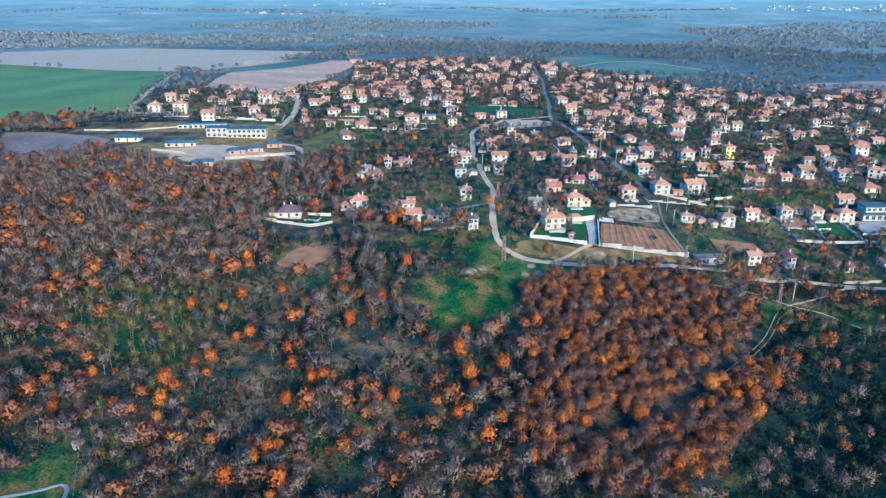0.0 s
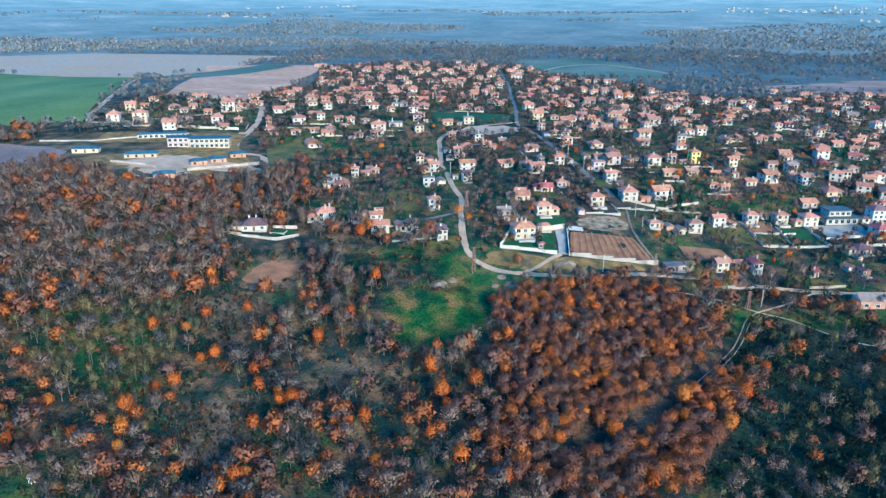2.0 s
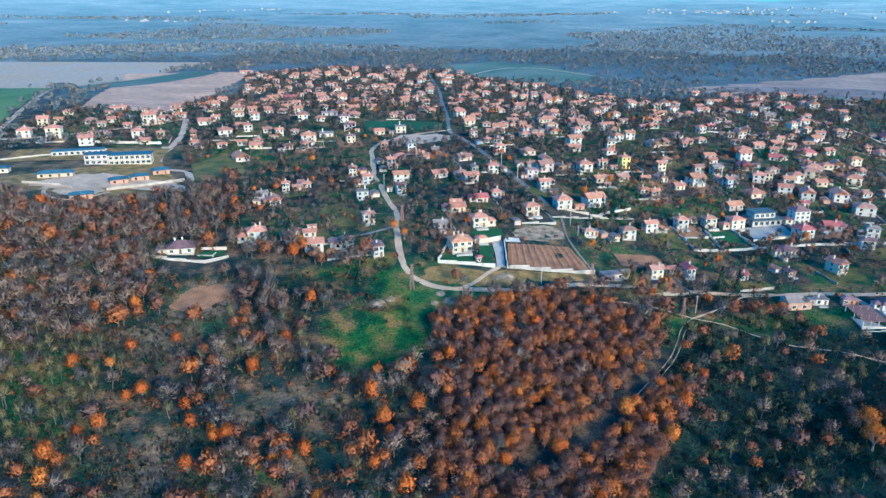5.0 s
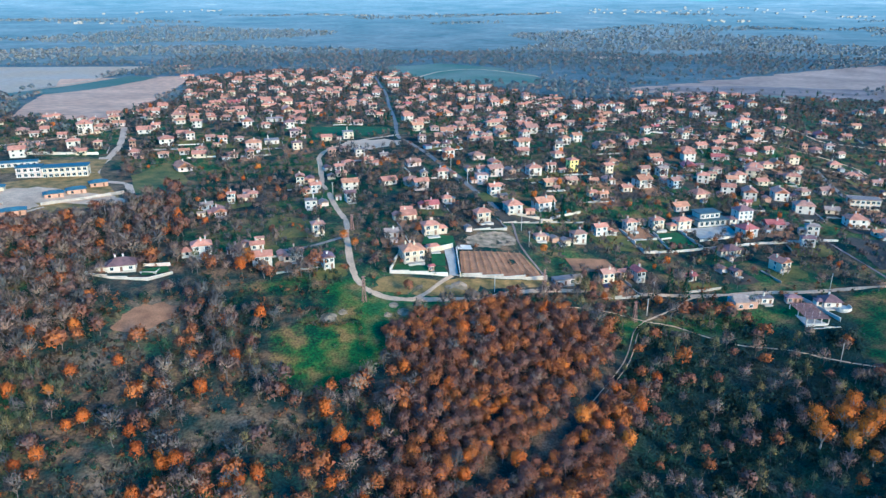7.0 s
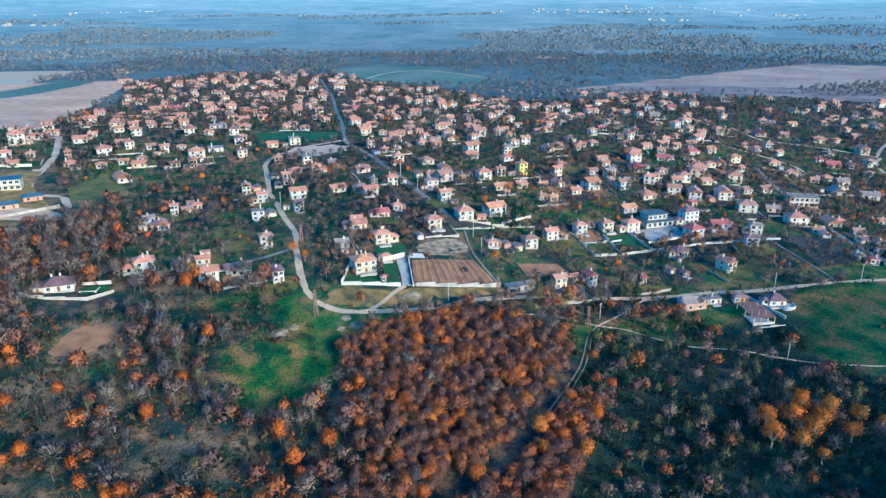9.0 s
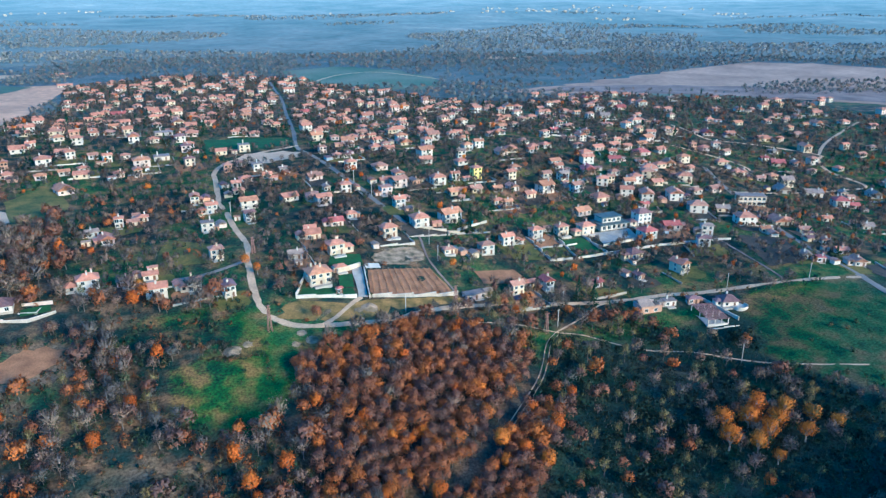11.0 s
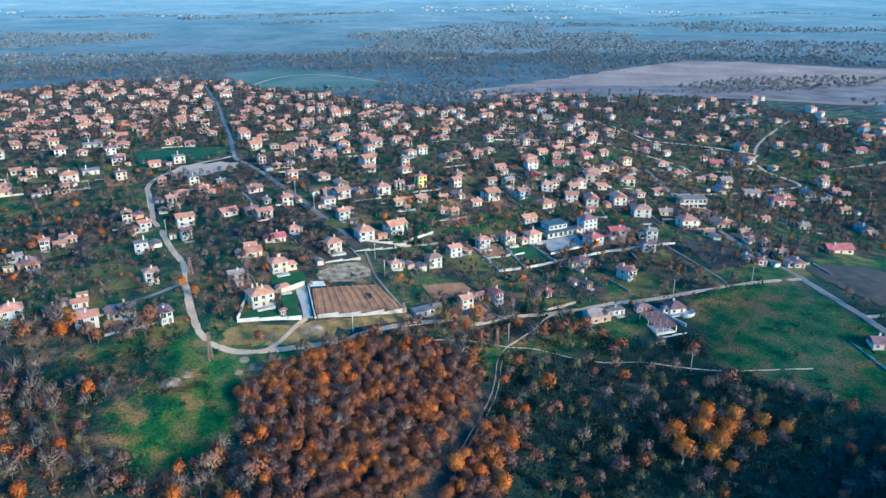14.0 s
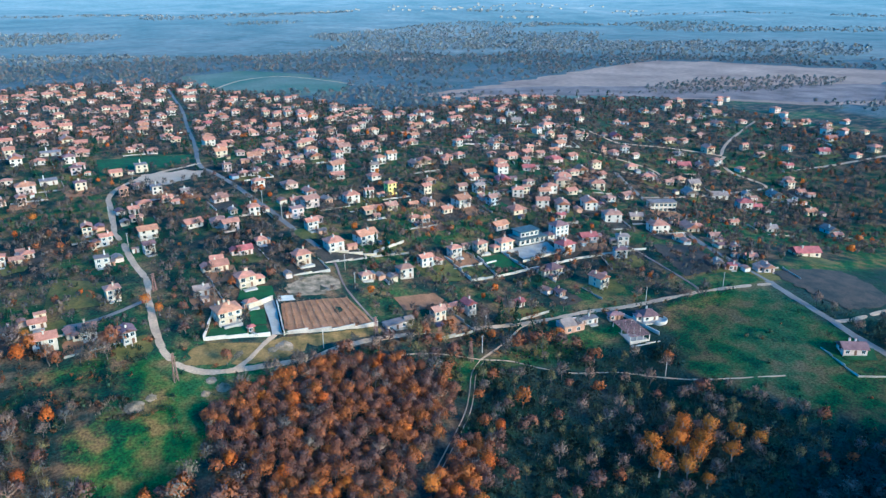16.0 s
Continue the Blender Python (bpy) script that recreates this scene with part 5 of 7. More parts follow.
house(442, 750, -15, 9.8, 11.0, 1, "gable", 2, 1, near=False, label='cream plastered one-storey house with a dark red tile gable roof')
house(455, 752, -8, 9.6, 7.1, 1, "gable", 0, 0, near=False, label='white plastered one-storey house with a pinkish clay-tile gable roof')
house(429, 778, -18, 12.1, 8.8, 1, "gable", 0, 0, near=False, label='white plastered one-storey house with a pinkish clay-tile gable roof')
house(532, 714, -8, 9.7, 7.2, 1, "gable", 4, 0, near=False, label='white plastered one-storey house with a grey slate gable roof')
house(403, 799, -3, 10.9, 8.4, 1, "gable", 0, 0, near=False, label='white plastered one-storey house with a pinkish clay-tile gable roof')
house(516, 745, -8, 8.6, 6.4, 1, "gable", 0, 0, near=False, label='white plastered one-storey house with a pinkish clay-tile gable roof')
house(502, 757, -15, 9.9, 8.2, 1, "gable", 0, 0, near=False, label='white plastered one-storey house with a pinkish clay-tile gable roof')
house(490, 778, -13, 10.3, 11.0, 1, "gable", 0, 2, near=False, label='pinkish plastered one-storey house with a pinkish clay-tile gable roof')
house(133, 921, 0, 13.9, 9.5, 2, "gable", 0, 0, near=False, label='white plastered two-storey house with a pinkish clay-tile gable roof')
house(76, 946, -0, 12.9, 9.5, 1, "hip", 0, 0, near=False, label='white plastered one-storey house with a pinkish clay-tile hip roof')
house(-65, 975, 21, 9.3, 7.2, 1, "hip", 0, 2, near=False, label='pinkish plastered one-storey house with a pinkish clay-tile hip roof')
house(107, 986, 2, 9.4, 7.3, 1, "hip", 0, 0, near=False, label='white plastered one-storey house with a pinkish clay-tile hip roof')
house(136, 999, 7, 10.9, 8.2, 2, "gable", 0, 2, near=False, label='pinkish plastered two-storey house with a pinkish clay-tile gable roof')
house(46, 1009, 10, 17.8, 9.5, 2, "hip", 0, 0, near=False, label='white plastered two-storey house with a pinkish clay-tile hip roof')
house(173, 996, -1, 8.2, 7.7, 1, "hip", 0, 0, near=False, label='white plastered one-storey house with a pinkish clay-tile hip roof')
house(150, 1005, 1, 9.7, 7.0, 1, "gable", 0, 0, near=False, label='white plastered one-storey house with a pinkish clay-tile gable roof')
house(79, 1020, 7, 9.7, 9.0, 1, "hip", 0, 0, near=False, label='white plastered one-storey house with a pinkish clay-tile hip roof')
house(-13, 1044, 10, 12.7, 9.5, 2, "gable", 0, 1, near=False, label='cream plastered two-storey house with a pinkish clay-tile gable roof')
house(-45, 1061, 5, 13.0, 9.5, 1, "gable", 0, 0, near=False, label='white plastered one-storey house with a pinkish clay-tile gable roof')
house(67, 1068, 10, 10.2, 7.4, 1, "hip", 0, 0, near=False, label='white plastered one-storey house with a pinkish clay-tile hip roof')
house(174, 1062, 2, 10.7, 11.0, 1, "gable", 0, 0, near=False, label='white plastered one-storey house with a pinkish clay-tile gable roof')
house(-31, 1084, 1, 13.2, 9.5, 1, "gable", 0, 2, near=False, label='pinkish plastered one-storey house with a pinkish clay-tile gable roof')
house(-131, 1099, 7, 19.5, 9.5, 1, "gable", 0, 0, near=False, label='white plastered one-storey house with a pinkish clay-tile gable roof')
house(112, 1162, 8, 14.3, 9.5, 1, "hip", 0, 1, near=False, label='cream plastered one-storey house with a pinkish clay-tile hip roof')
house(-153, 1238, 14, 23.7, 9.5, 1, "gable", 0, 1, near=False, label='cream plastered one-storey house with a pinkish clay-tile gable roof')

# ---- fields and lawns ----
BARE = []


def plot(name, c, mat, label, category="lawn", bare=True, **kw):
    if bare:
        BARE.append([tuple(q) for q in c])
    return patch(name, c, mat, label, category, **kw)


plot("wheat_field", [(-450, 500), (-236, 533), (-322, 896), (-680, 1060)], M_CROP, "bright green field of young winter wheat", "field", lift=0.3, step=20)
plot("stubble_field", [(-700, 1075), (-322, 902), (-205, 1290), (-760, 1370)], M_STUBBLE, "dry tan stubble field", "field", lift=0.3, step=25)
plot("ploughed_field", [(-217, 660), (-140, 620), (-126, 1123), (-298, 1113)], M_PLOUGH, "pinkish brown ploughed field", "field", lift=0.35, step=20)
FAR_FIELD = [(381, 859), (534, 896), (760, 985), (979, 1040), (1087, 865), (1180, 700), (995, 644), (822, 534), (643, 670)]
FAR_MEADOW = [(161, 1177), (230, 1240), (310, 1200), (357, 993), (308, 901), (187, 985)]
BARE += [FAR_FIELD, FAR_MEADOW]
blob("ploughed_field", FAR_FIELD, M_FARPLOUGH, "pinkish brown ploughed field beyond the village", "field", 0.35, 25)
blob("stubble_strip", [(430, 850), (640, 690), (820, 552), (980, 640), (760, 740), (560, 850)], M_HEATH, "dull tan stubble strip along the ploughed field", "field", 0.6, 25)
blob("pasture", FAR_MEADOW, M_FARGREEN, "pale green pasture behind the village", "field", 0.35, 25)
strip("farm_road", [(170, 1010), (235, 1110), (300, 1130), (345, 1040), (360, 985)], 4.0, M_DIRT, "pale farm track over the pasture", lift=0.6)
blob("quarry", [(548, 1300), (580, 1330), (620, 1290), (585, 1260)], M_GRAVEL, "pale bare quarry among far woods", "clearing", 0.6, 12)
strip("farm_road", [(600, 1290), (660, 1300), (720, 1270), (740, 1220)], 4.0, M_DIRT, "pale far track to the quarry", lift=0.7)
plot("pasture", [(-92, 462), (-71, 494), (-58, 445), (-78, 402)], M_PASTURE, "yellowish green pasture beside the holiday park", "field")
plot("orchard_grass", [(-16, 342), (8, 340), (10, 362), (-10, 376)], M_PASTURE, "sunlit orchard grass between houses", "lawn", bare=False)
plot("orchard_grass", [(18, 535), (75, 551), (80, 575), (18, 577)], M_LAWN, "green beside the square", "lawn", lift=0.25)
plot("square", [(38, 513), (76, 513), (80, 527), (42, 531)], M_GRAVEL, "pale gravel village square", "square", lift=0.24, step=5)
plot("bare_earth", [(-70, 270), (-46, 277), (-44, 290), (-64, 291)], M_SOIL, "bare tan earth clearing", "clearing", step=3, soft=0.9, ragged=0.4)
HEATH = [(-296, 477), (-261, 475), (-228, 464), (-203, 429), (-216, 400), (-252, 401)]
SQUARE = [(33, 514), (46, 528), (71, 531), (77, 516), (61, 505), (46, 504)]
BARE += [SQUARE, HEATH, [(182, 274), (186, 243), (202, 236), (236, 240), (238, 262)], [(-84, 303), (-62, 296), (-42, 302), (-46, 318), (-70, 322)], [(28, 283), (62, 277), (104, 283), (106, 291), (66, 291), (38, 297)]]


def rubble_heap(x, y, r, n, seed, label="heap of pale rubble and earth"):
    """A low mound with loose stones on it."""
    rng = np.random.default_rng(seed)
    ob = new("rubble_heap")
    ob.matrix_basis = pose(x, y, gz(x, y))
    vs, fs, k = [], [], 14
    for j in range(6):
        for i in range(k):
            rr, a = r * j / 5, i * 2 * math.pi / k
            px, py = rr * math.cos(a) * rng.uniform(0.85, 1.15), rr * math.sin(a) * rng.uniform(0.85, 1.15)
            vs.append((px, py, gz(x + px, y + py) - gz(x, y) + (1 - j / 5) ** 1.3 * r * 0.22 * rng.uniform(0.7, 1.3) - (0.2 if j == 5 else 0)))
    for j in range(5):
        for i in range(k):
            fs.append((j * k + i, (j + 1) * k + i, (j + 1) * k + (i + 1) % k, j * k + (i + 1) % k))
    link_part("mound", mesh_of("mound", vs, fs, M_RUBBLE, True), ob)
    for _ in range(n):
        a, rr, s = rng.uniform(0, 6.28), r * rng.uniform(0.1, 1.1), rng.uniform(0.1, 0.3)
        px, py = rr * math.cos(a), rr * math.sin(a)
        bm = bmesh.new()
        bmesh.ops.create_icosphere(bm, subdivisions=1, radius=s)
        for v in bm.verts:
            v.co *= rng.uniform(0.7, 1.3)
        part("stone", bm, M_RUBBLE, ob, at=pose(px, py, gz(x + px, y + py) - gz(x, y) + max(0, 1 - rr / r) * r * 0.2 + s * 0.3, rng.uniform(0, 90), 0, rng.uniform(0, 90)))
    FOOT.append((x, y, r))
    return tagged(ob, label, "rubble heap", "rubble heaps")


rubble_heap(65.5, 285, 4.2, 22, 1)
rubble_heap(60.5, 284, 2.5, 10, 2)
rubble_heap(10.5, 270, 3.6, 8, 3, "low heap of pale tipped earth")
rubble_heap(16, 272.5, 2.0, 10, 4, "scatter of pale stones in the meadow")
rubble_heap(36, 274, 2.2, 12, 5, "scatter of pale stones in the meadow")
rubble_heap(39, 269, 2.6, 26, 8, "scatter of pale stones and rubbish below the road")
rubble_heap(33, 268, 1.8, 18, 9, "scatter of pale stones and rubbish below the road")
blob("verge", [(29, 286), (44, 280), (62, 278), (84, 283), (104, 285), (105, 290), (86, 289.4), (66, 290.5), (58, 289), (38, 295)], M_VERGE, "dry yellow grass between road and garden walls", "grass", 0.12, 3)
rubble_heap(88, 333, 3.5, 18, 6)
rubble_heap(96, 335, 2.8, 14, 7)

blob("heath", HEATH, M_HEATH, "mauve brown heath and fallow beside the wood", "field", 0.3, 10)
blob("square", SQUARE, M_GRAVEL, "pale gravel of the village square", "square", 0.34, 4)
# ---- garden with a hut at the foot of the wood ----
strip("garden_path", [(-118, 146), (-106, 151), (-102, 153), (-99, 155), (-97, 154), (-96, 151), (-95, 144)], 1.1, M_CONC, "pale curved garden path on the lawn", "path")
house(-101, 169, 8, 1.5, 1.3, 1, "gable", 4, 0, chimneys=0, base=False, label="small white garden hut at the edge of the lawn")
lawn_fence = new("garden_fence")
lawn_fence.matrix_basis = pose(-99.5, 166, gz(-99.5, 166))
for k in range(9):
    fx, fy = -99.5 + k * 0.9, 166 - k * 2.4
    part("post", box_bm(-0.06, -0.06, -0.3, 0.06, 0.06, 1.2), M_WOOD, lawn_fence, at=pose(k * 0.9, -k * 2.4, gz(fx, fy) - gz(-99.5, 166)))
    if k:
        a, b = (k - 1) * 0.9, -(k - 1) * 2.4
        part("rail", limb_bm((a, b, gz(-99.5 + a, 166 + b) - gz(-99.5, 166) + 1.0), (k * 0.9, -k * 2.4, gz(fx, fy) - gz(-99.5, 166) + 1.0), 0.04), M_WOOD, lawn_fence)
tagged(lawn_fence, "grey wooden post and rail fence beside the lawn", "fence")

def pool(x, y, r):
    """Round garden pool: a low rim round dark blue-green water."""
    ob = new("garden_pool")
    ob.matrix_basis = pose(x, y, gz(x, y) + 0.05)
    bm = bmesh.new()
    bmesh.ops.create_cone(bm, cap_ends=True, segments=28, radius1=r, radius2=r, depth=1.4)
    part("rim", bm, M_POOL, ob, "blue-green pool wall")
    bm = bmesh.new()
    bmesh.ops.create_cone(bm, cap_ends=True, segments=28, radius1=r * 0.92, radius2=r * 0.92, depth=0.05)
    part("water", bm, M_WATER, ob, "dark still water", at=pose(0, 0, 0.74))
    FOOT.append((x, y, r))
    return tagged(ob, "round blue-green garden pool beside a lawn", "pool")


pool(141, 367, 3.2)

# ---- villa with its walled garden ----
plot("lawn", [(39.2, 299.0), (61.6, 294.0), (62.6, 300.2), (42.0, 304.0)], M_LAWN, "dark green mown lawn before the villa", lift=0.3, step=4)
plot("lawn", [(57.0, 302.0), (62.8, 301.0), (65.4, 312.0), (58.4, 312.6)], M_LAWN, "dark green mown lawn beside the villa", lift=0.3, step=4)
plot("lawn", [(56, 322), (72, 319.5), (73, 331), (60, 332)], M_LAWN, "green walled lawn behind the villa", lift=0.3, step=4)
plot("paving", [(62.9, 293.0), (66.8, 292.0), (70.6, 318), (66.0, 318.6)], M_CONC, "grey paved drive inside the villa gate", "paving", lift=0.32, step=4)
house(49.6, 309.6, 8, 11.2, 9.6, 2, "hip", 1, 1, chimneys=3, balcony=True, rise=2.3, label="large white villa with a pink hipped tile roof and terrace")
wall_line([(38.2, 297.9), (62.2, 292.8)], 1.3, M_WHITE, "stepped white garden wall of the villa")
wall_line([(38.2, 297.9), (47.2, 320.4)], 1.5, M_WHITE, "white side wall of the villa garden")
wall_line([(67.2, 291.6), (71.4, 318.0)], 1.7, M_WHITE, "tall white wall between villa drive and vineyard")
wall_line([(59, 313.6), (70.2, 318.4)], 2.2, PLASTER[1], "cream wall with niches behind the villa lawn")
house(60.5, 316.2, 10, 4.8, 3.6, 1, "hip", 0, 2, chimneys=0, label="small pinkish outbuilding with a tiled roof behind the villa")
house(56.2, 297.6, 8, 1.9, 1.6, 1, "hip", 2, 4, chimneys=0, base=False, rise=0.6, label="small brick garden kiosk on the lawn")
wall_line([(67.6, 292.6), (86, 290.4), (105.8, 290.6)], 1.5, M_STONE, "long pale stone wall before the vineyard")
plot("vineyard_soil", [(68, 293.6), (105, 291.6), (101.6, 314.6), (72.6, 315)], M_SOIL, "brown tilled soil of a small vineyard", "vineyard", step=4)
plot("paving", [(71.8, 316.2), (79, 316), (79, 320.5), (72.4, 321)], M_WHITE, "pale concrete pad at the vineyard's head", "paving", lift=0.4, step=3)
plot("gravel_yard", [(78, 319), (103, 320.5), (104, 339), (77, 331)], M_RUBBLE, "pale gravel yard with rubble and weeds", "yard", step=2.5, soft=0.7, ragged=0.5)


def vine_row(x0, y0, x1, y1):
    ob = new("vine_row")
    ob.matrix_basis = pose(x0, y0, gz(x0, y0))
    rng = np.random.default_rng(int(x0 * 10))
    L = math.hypot(x1 - x0, y1 - y0)
    n = int(L / 4)
    for k in range(n + 1):
        px, py = (x1 - x0) * k / n, (y1 - y0) * k / n
        part("post", box_bm(-0.035, -0.035, -0.2, 0.035, 0.035, 1.3), M_WOOD, ob, at=pose(px, py, gz(x0 + px, y0 + py) - gz(x0, y0)))
    m = int(L * 14)
    u = rng.uniform(0, 1, m)
    c = np.stack([(x1 - x0) * u, (y1 - y0) * u, 0 * u], 1)
    c[:, 2] = ground_z(x0 + c[:, 0], y0 + c[:, 1]) - gz(x0, y0) + rng.uniform(0.1, 0.9, m)
    c[:, :2] += rng.normal(0, 0.14, (m, 2))
    d = rng.normal(0, 0.5, (m, 3)) + (0, 0, 0.6)
    link_part("vines", tri_mesh("vines", np.stack([c, c + (0.1, 0.06, 0), c + d * 0.7], 1), [M_VINE]), ob)
    return tagged(ob, "row of bare brown vines on white posts", "vine row", "rows of the vineyard")


for k in range(11):
    vine_row(69.8 + k * 3.3, 294.2 - k * 0.2, 73.8 + k * 2.7, 314.3)

# ---- bungalow with a walled terrace ----
house(-71.5, 321.0, 4, 13.0, 8.6, 1, "hip", 3, 0, chimneys=2, rise=2.6, label="white bungalow with a dark brown hipped roof")
plot("lawn", [(-63, 313.2), (-52.4, 315.5), (-53.5, 320.6), (-63.4, 318.6)], M_LAWN, "small green terrace lawn of the bungalow", lift=0.5, step=3)
wall_line([(-92, 319), (-76, 312.6), (-60, 309.2), (-50.8, 314.2)], 1.1, M_STONE, "low pale wall round the bungalow terrace")
wall_line([(-63.5, 322.4), (-52.6, 321.8)], 1.2, PLASTER[2], "pinkish wall behind the terrace lawn")
wall_line([(-64, 316.2), (-57.5, 315.0), (-56.5, 318.8)], 0.6, M_WHITE, "low white wall in the terrace lawn")

# ---- garden walls and lawns of the row ----
wall_line([(166, 347), (167, 320.4), (181, 320.2), (200, 321.5), (230, 321.2), (252, 317.5)], 1.2, M_WHITE, "long pale wall along the gardens")
wall_line([(183.4, 343), (181.6, 320.8)], 1.1, M_WHITE, "white wall between two gardens")
wall_line([(198.4, 344), (200.4, 322)], 1.1, M_WHITE, "white wall between two gardens")
wall_line([(183.8, 334.5), (190, 335.2)], 0.9, M_WHITE, "short white terrace wall")
plot("lawn", [(183, 322), (199, 322.6), (197.4, 342), (184.6, 341)], M_LAWN, "mown green garden between white walls", lift=0.26, step=5)
plot("garden_grass", [(148, 322), (165.6, 321.6), (164.8, 344), (150, 345)], M_PASTURE, "garden grass in evening sun", "lawn", bare=False, step=5)
plot("garden_grass", [(168, 322), (181, 321.6), (182, 334), (168, 335)], M_PASTURE, "dry garden grass between walls", "lawn", bare=False, step=5)
wall_line([(112, 360), (131, 352)], 1.2, PLASTER[1], "cream wall before a garden")
wall_line([(131, 356), (152, 366)], 1.3, M_WHITE, "pale wall behind a garden")
plot("tilled_garden", [(122, 300), (146, 300), (143, 313), (122, 312)], M_SOIL, "reddish brown tilled garden", "garden", step=4)


def modern_house(x, y, turn):
    z = gz(x, y) - 0.5
    ob = new("house")
    ob.matrix_basis = pose(x, y, z, 0, 0, turn)
    FOOT.append((x, y, 13))
    w, d = 17.0, 10.0
    part("wall", box_bm(-w / 2, -d / 2, -1, w / 2, d / 2, 3.4), PLASTER[0], ob)
    part("roof", box_bm(-w / 2 - 0.9, -d / 2 - 1.6, 3.4, w / 2 + 0.9, d / 2 + 0.5, 3.8), ROOF[7], ob, "dark grey flat roof slab")
    up = part("upper_wall", box_bm(-w / 2 + 2.2, -d / 2 + 2.2, 3.8, w / 2 - 3.0, d / 2, 6.6), PLASTER[0], ob)
    part("roof", box_bm(-w / 2 + 1.4, -d / 2 + 1.4, 6.6, w / 2 - 2.2, d / 2 + 0.5, 7.0), ROOF[7], up, "dark grey flat roof slab")
    for i in range(5):
        add_window(ob, -6.4 + i * 3.2, -d / 2 - 0.01, 1.7, 0, 1.8, 2.0)
    for i in range(4):
        add_window(ob, -4.8 + i * 2.9, -d / 2 + 2.19, 5.2, 0, 1.8, 1.5)
    tagged(ob, "modern white house with two dark grey flat roofs", "house", "village houses")


modern_house(220, 352, 2)
plot("paving", [(205, 333), (228, 334), (229, 346), (205, 346)], M_CONC, "pale paved terrace before the modern house", "paving", lift=0.3, step=5)
wall_line([(203, 330), (230, 332)], 1.3, M_WHITE, "white wall round the paved terrace")


def long_block(x, y, turn, w, d, floors, roof, wall, label, cols=8):
    z = gz(x, y) - 0.4
    ob = new("building")
    ob.matrix_basis = pose(x, y, z, 0, 0, turn)
    FOOT.append((x, y, w * 0.5))
    h = floors * 3.0
    part("wall", box_bm(-w / 2, -d / 2, -1, w / 2, d / 2, h), PLASTER[wall], ob)
    part("roof", box_bm(-w / 2 - 0.4, -d / 2 - 0.4, h, w / 2 + 0.4, d / 2 + 0.4, h + 0.5), ROOF[roof], ob)
    for f in range(floors):
        for i in range(cols):
            add_window(ob, (i + 0.5) / cols * w - w / 2, -d / 2 - 0.01, 1.7 + f * 3, 0, 1.8, 1.6)
        for s in (-1, 1):
            add_window(ob, s * (w / 2 + 0.01), 0, 1.7 + f * 3, 90 * s, 1.3, 1.3, False)
        if f:
            part("balcony", box_bm(-w / 2, -d / 2 - 1.3, f * 3 - 0.1, w / 2, -d / 2 - 0.02, f * 3 + 0.08), M_WHITE, ob)
    return tagged(ob, label, "building", "village houses")


# ---- holiday park on the slope ----
BARE.append([(-245, 500), (-245, 440), (-205, 418), (-175, 395), (-140, 370), (-100, 378), (-78, 408), (-100, 470), (-108, 508)])
plot("park_ground", [(-205, 425), (-122, 385), (-86, 405), (-112, 470)], M_VERGE, "terraced sunny grass of the holiday park", "lawn", step=8)
plot("park_ground", [(-205, 470), (-112, 470), (-112, 500), (-205, 500)], M_VERGE, "dry grass round the park buildings", "lawn", step=8)
strip("park_road", [(-122, 398), (-132, 386), (-139, 384), (-150, 391), (-155, 402), (-151, 414), (-136, 421), (-126, 428)], 2.0, M_GRAVEL, "pale kerbed loop road round the building ground", lift=0.4)
plot("bare_earth", [(-154, 402), (-139, 387), (-122, 400), (-136, 418)], M_DIRT, "pale graded building ground", "clearing", lift=0.3, step=4, soft=0.8, ragged=0.4)
blob("bare_earth", [(-168, 414), (-141, 436), (-120, 430), (-88, 413), (-91, 402), (-122, 405), (-150, 404)], M_DIRT, "pale graded earth between the park terraces", "clearing", 0.45, 5)
long_block(-127, 464, 4, 24, 9, 2, 5, 1, "two-storey white hotel block with a blue flat roof", 8)
long_block(-146, 463, 4, 13, 8, 2, 5, 2, "hotel block with reddish balconies and a blue roof", 4)
long_block(-164, 486, 10, 30, 6, 1, 5, 0, "long low white building with a blue roof", 9)
for cx, cy, cw, ct in ((-197, 446, 17, 4), (-159, 431, 20, 8), (-122, 417, 10, 20), (-113, 425, 10, 20), (-105, 440, 10, 20), (-132, 387, 12, 16)):
    house(cx, cy, ct, cw, 6, 1, "hip", 5, 4 if cw < 15 else 1, chimneys=0, rise=1.3, near=False, label="low brick holiday cottage with a blue sheet roof")
wall_line([(-124, 401), (-106, 411), (-89, 424)], 1.8, M_STONE, "long pale retaining wall of the park", cap=False)
wall_line([(-172, 418), (-150, 410), (-142, 404)], 1.5, M_STONE, "rough pale retaining bank", cap=False)
wall_line([(-240, 478), (-205, 474), (-180, 484), (-150, 496)], 1.0, M_STONE, "long white boundary wall of the park", cap=False)
wall_line([(-165, 515), (-120, 512)], 1.6, M_WHITE, "white boundary wall above the park", cap=False)
strip("farm_road", [(-118, 590), (-150, 560), (-215, 530), (-236, 545), (-252, 620), (-318, 890)], 4.0, M_DIRT, "pale farm road along the wheat field", lift=0.35)

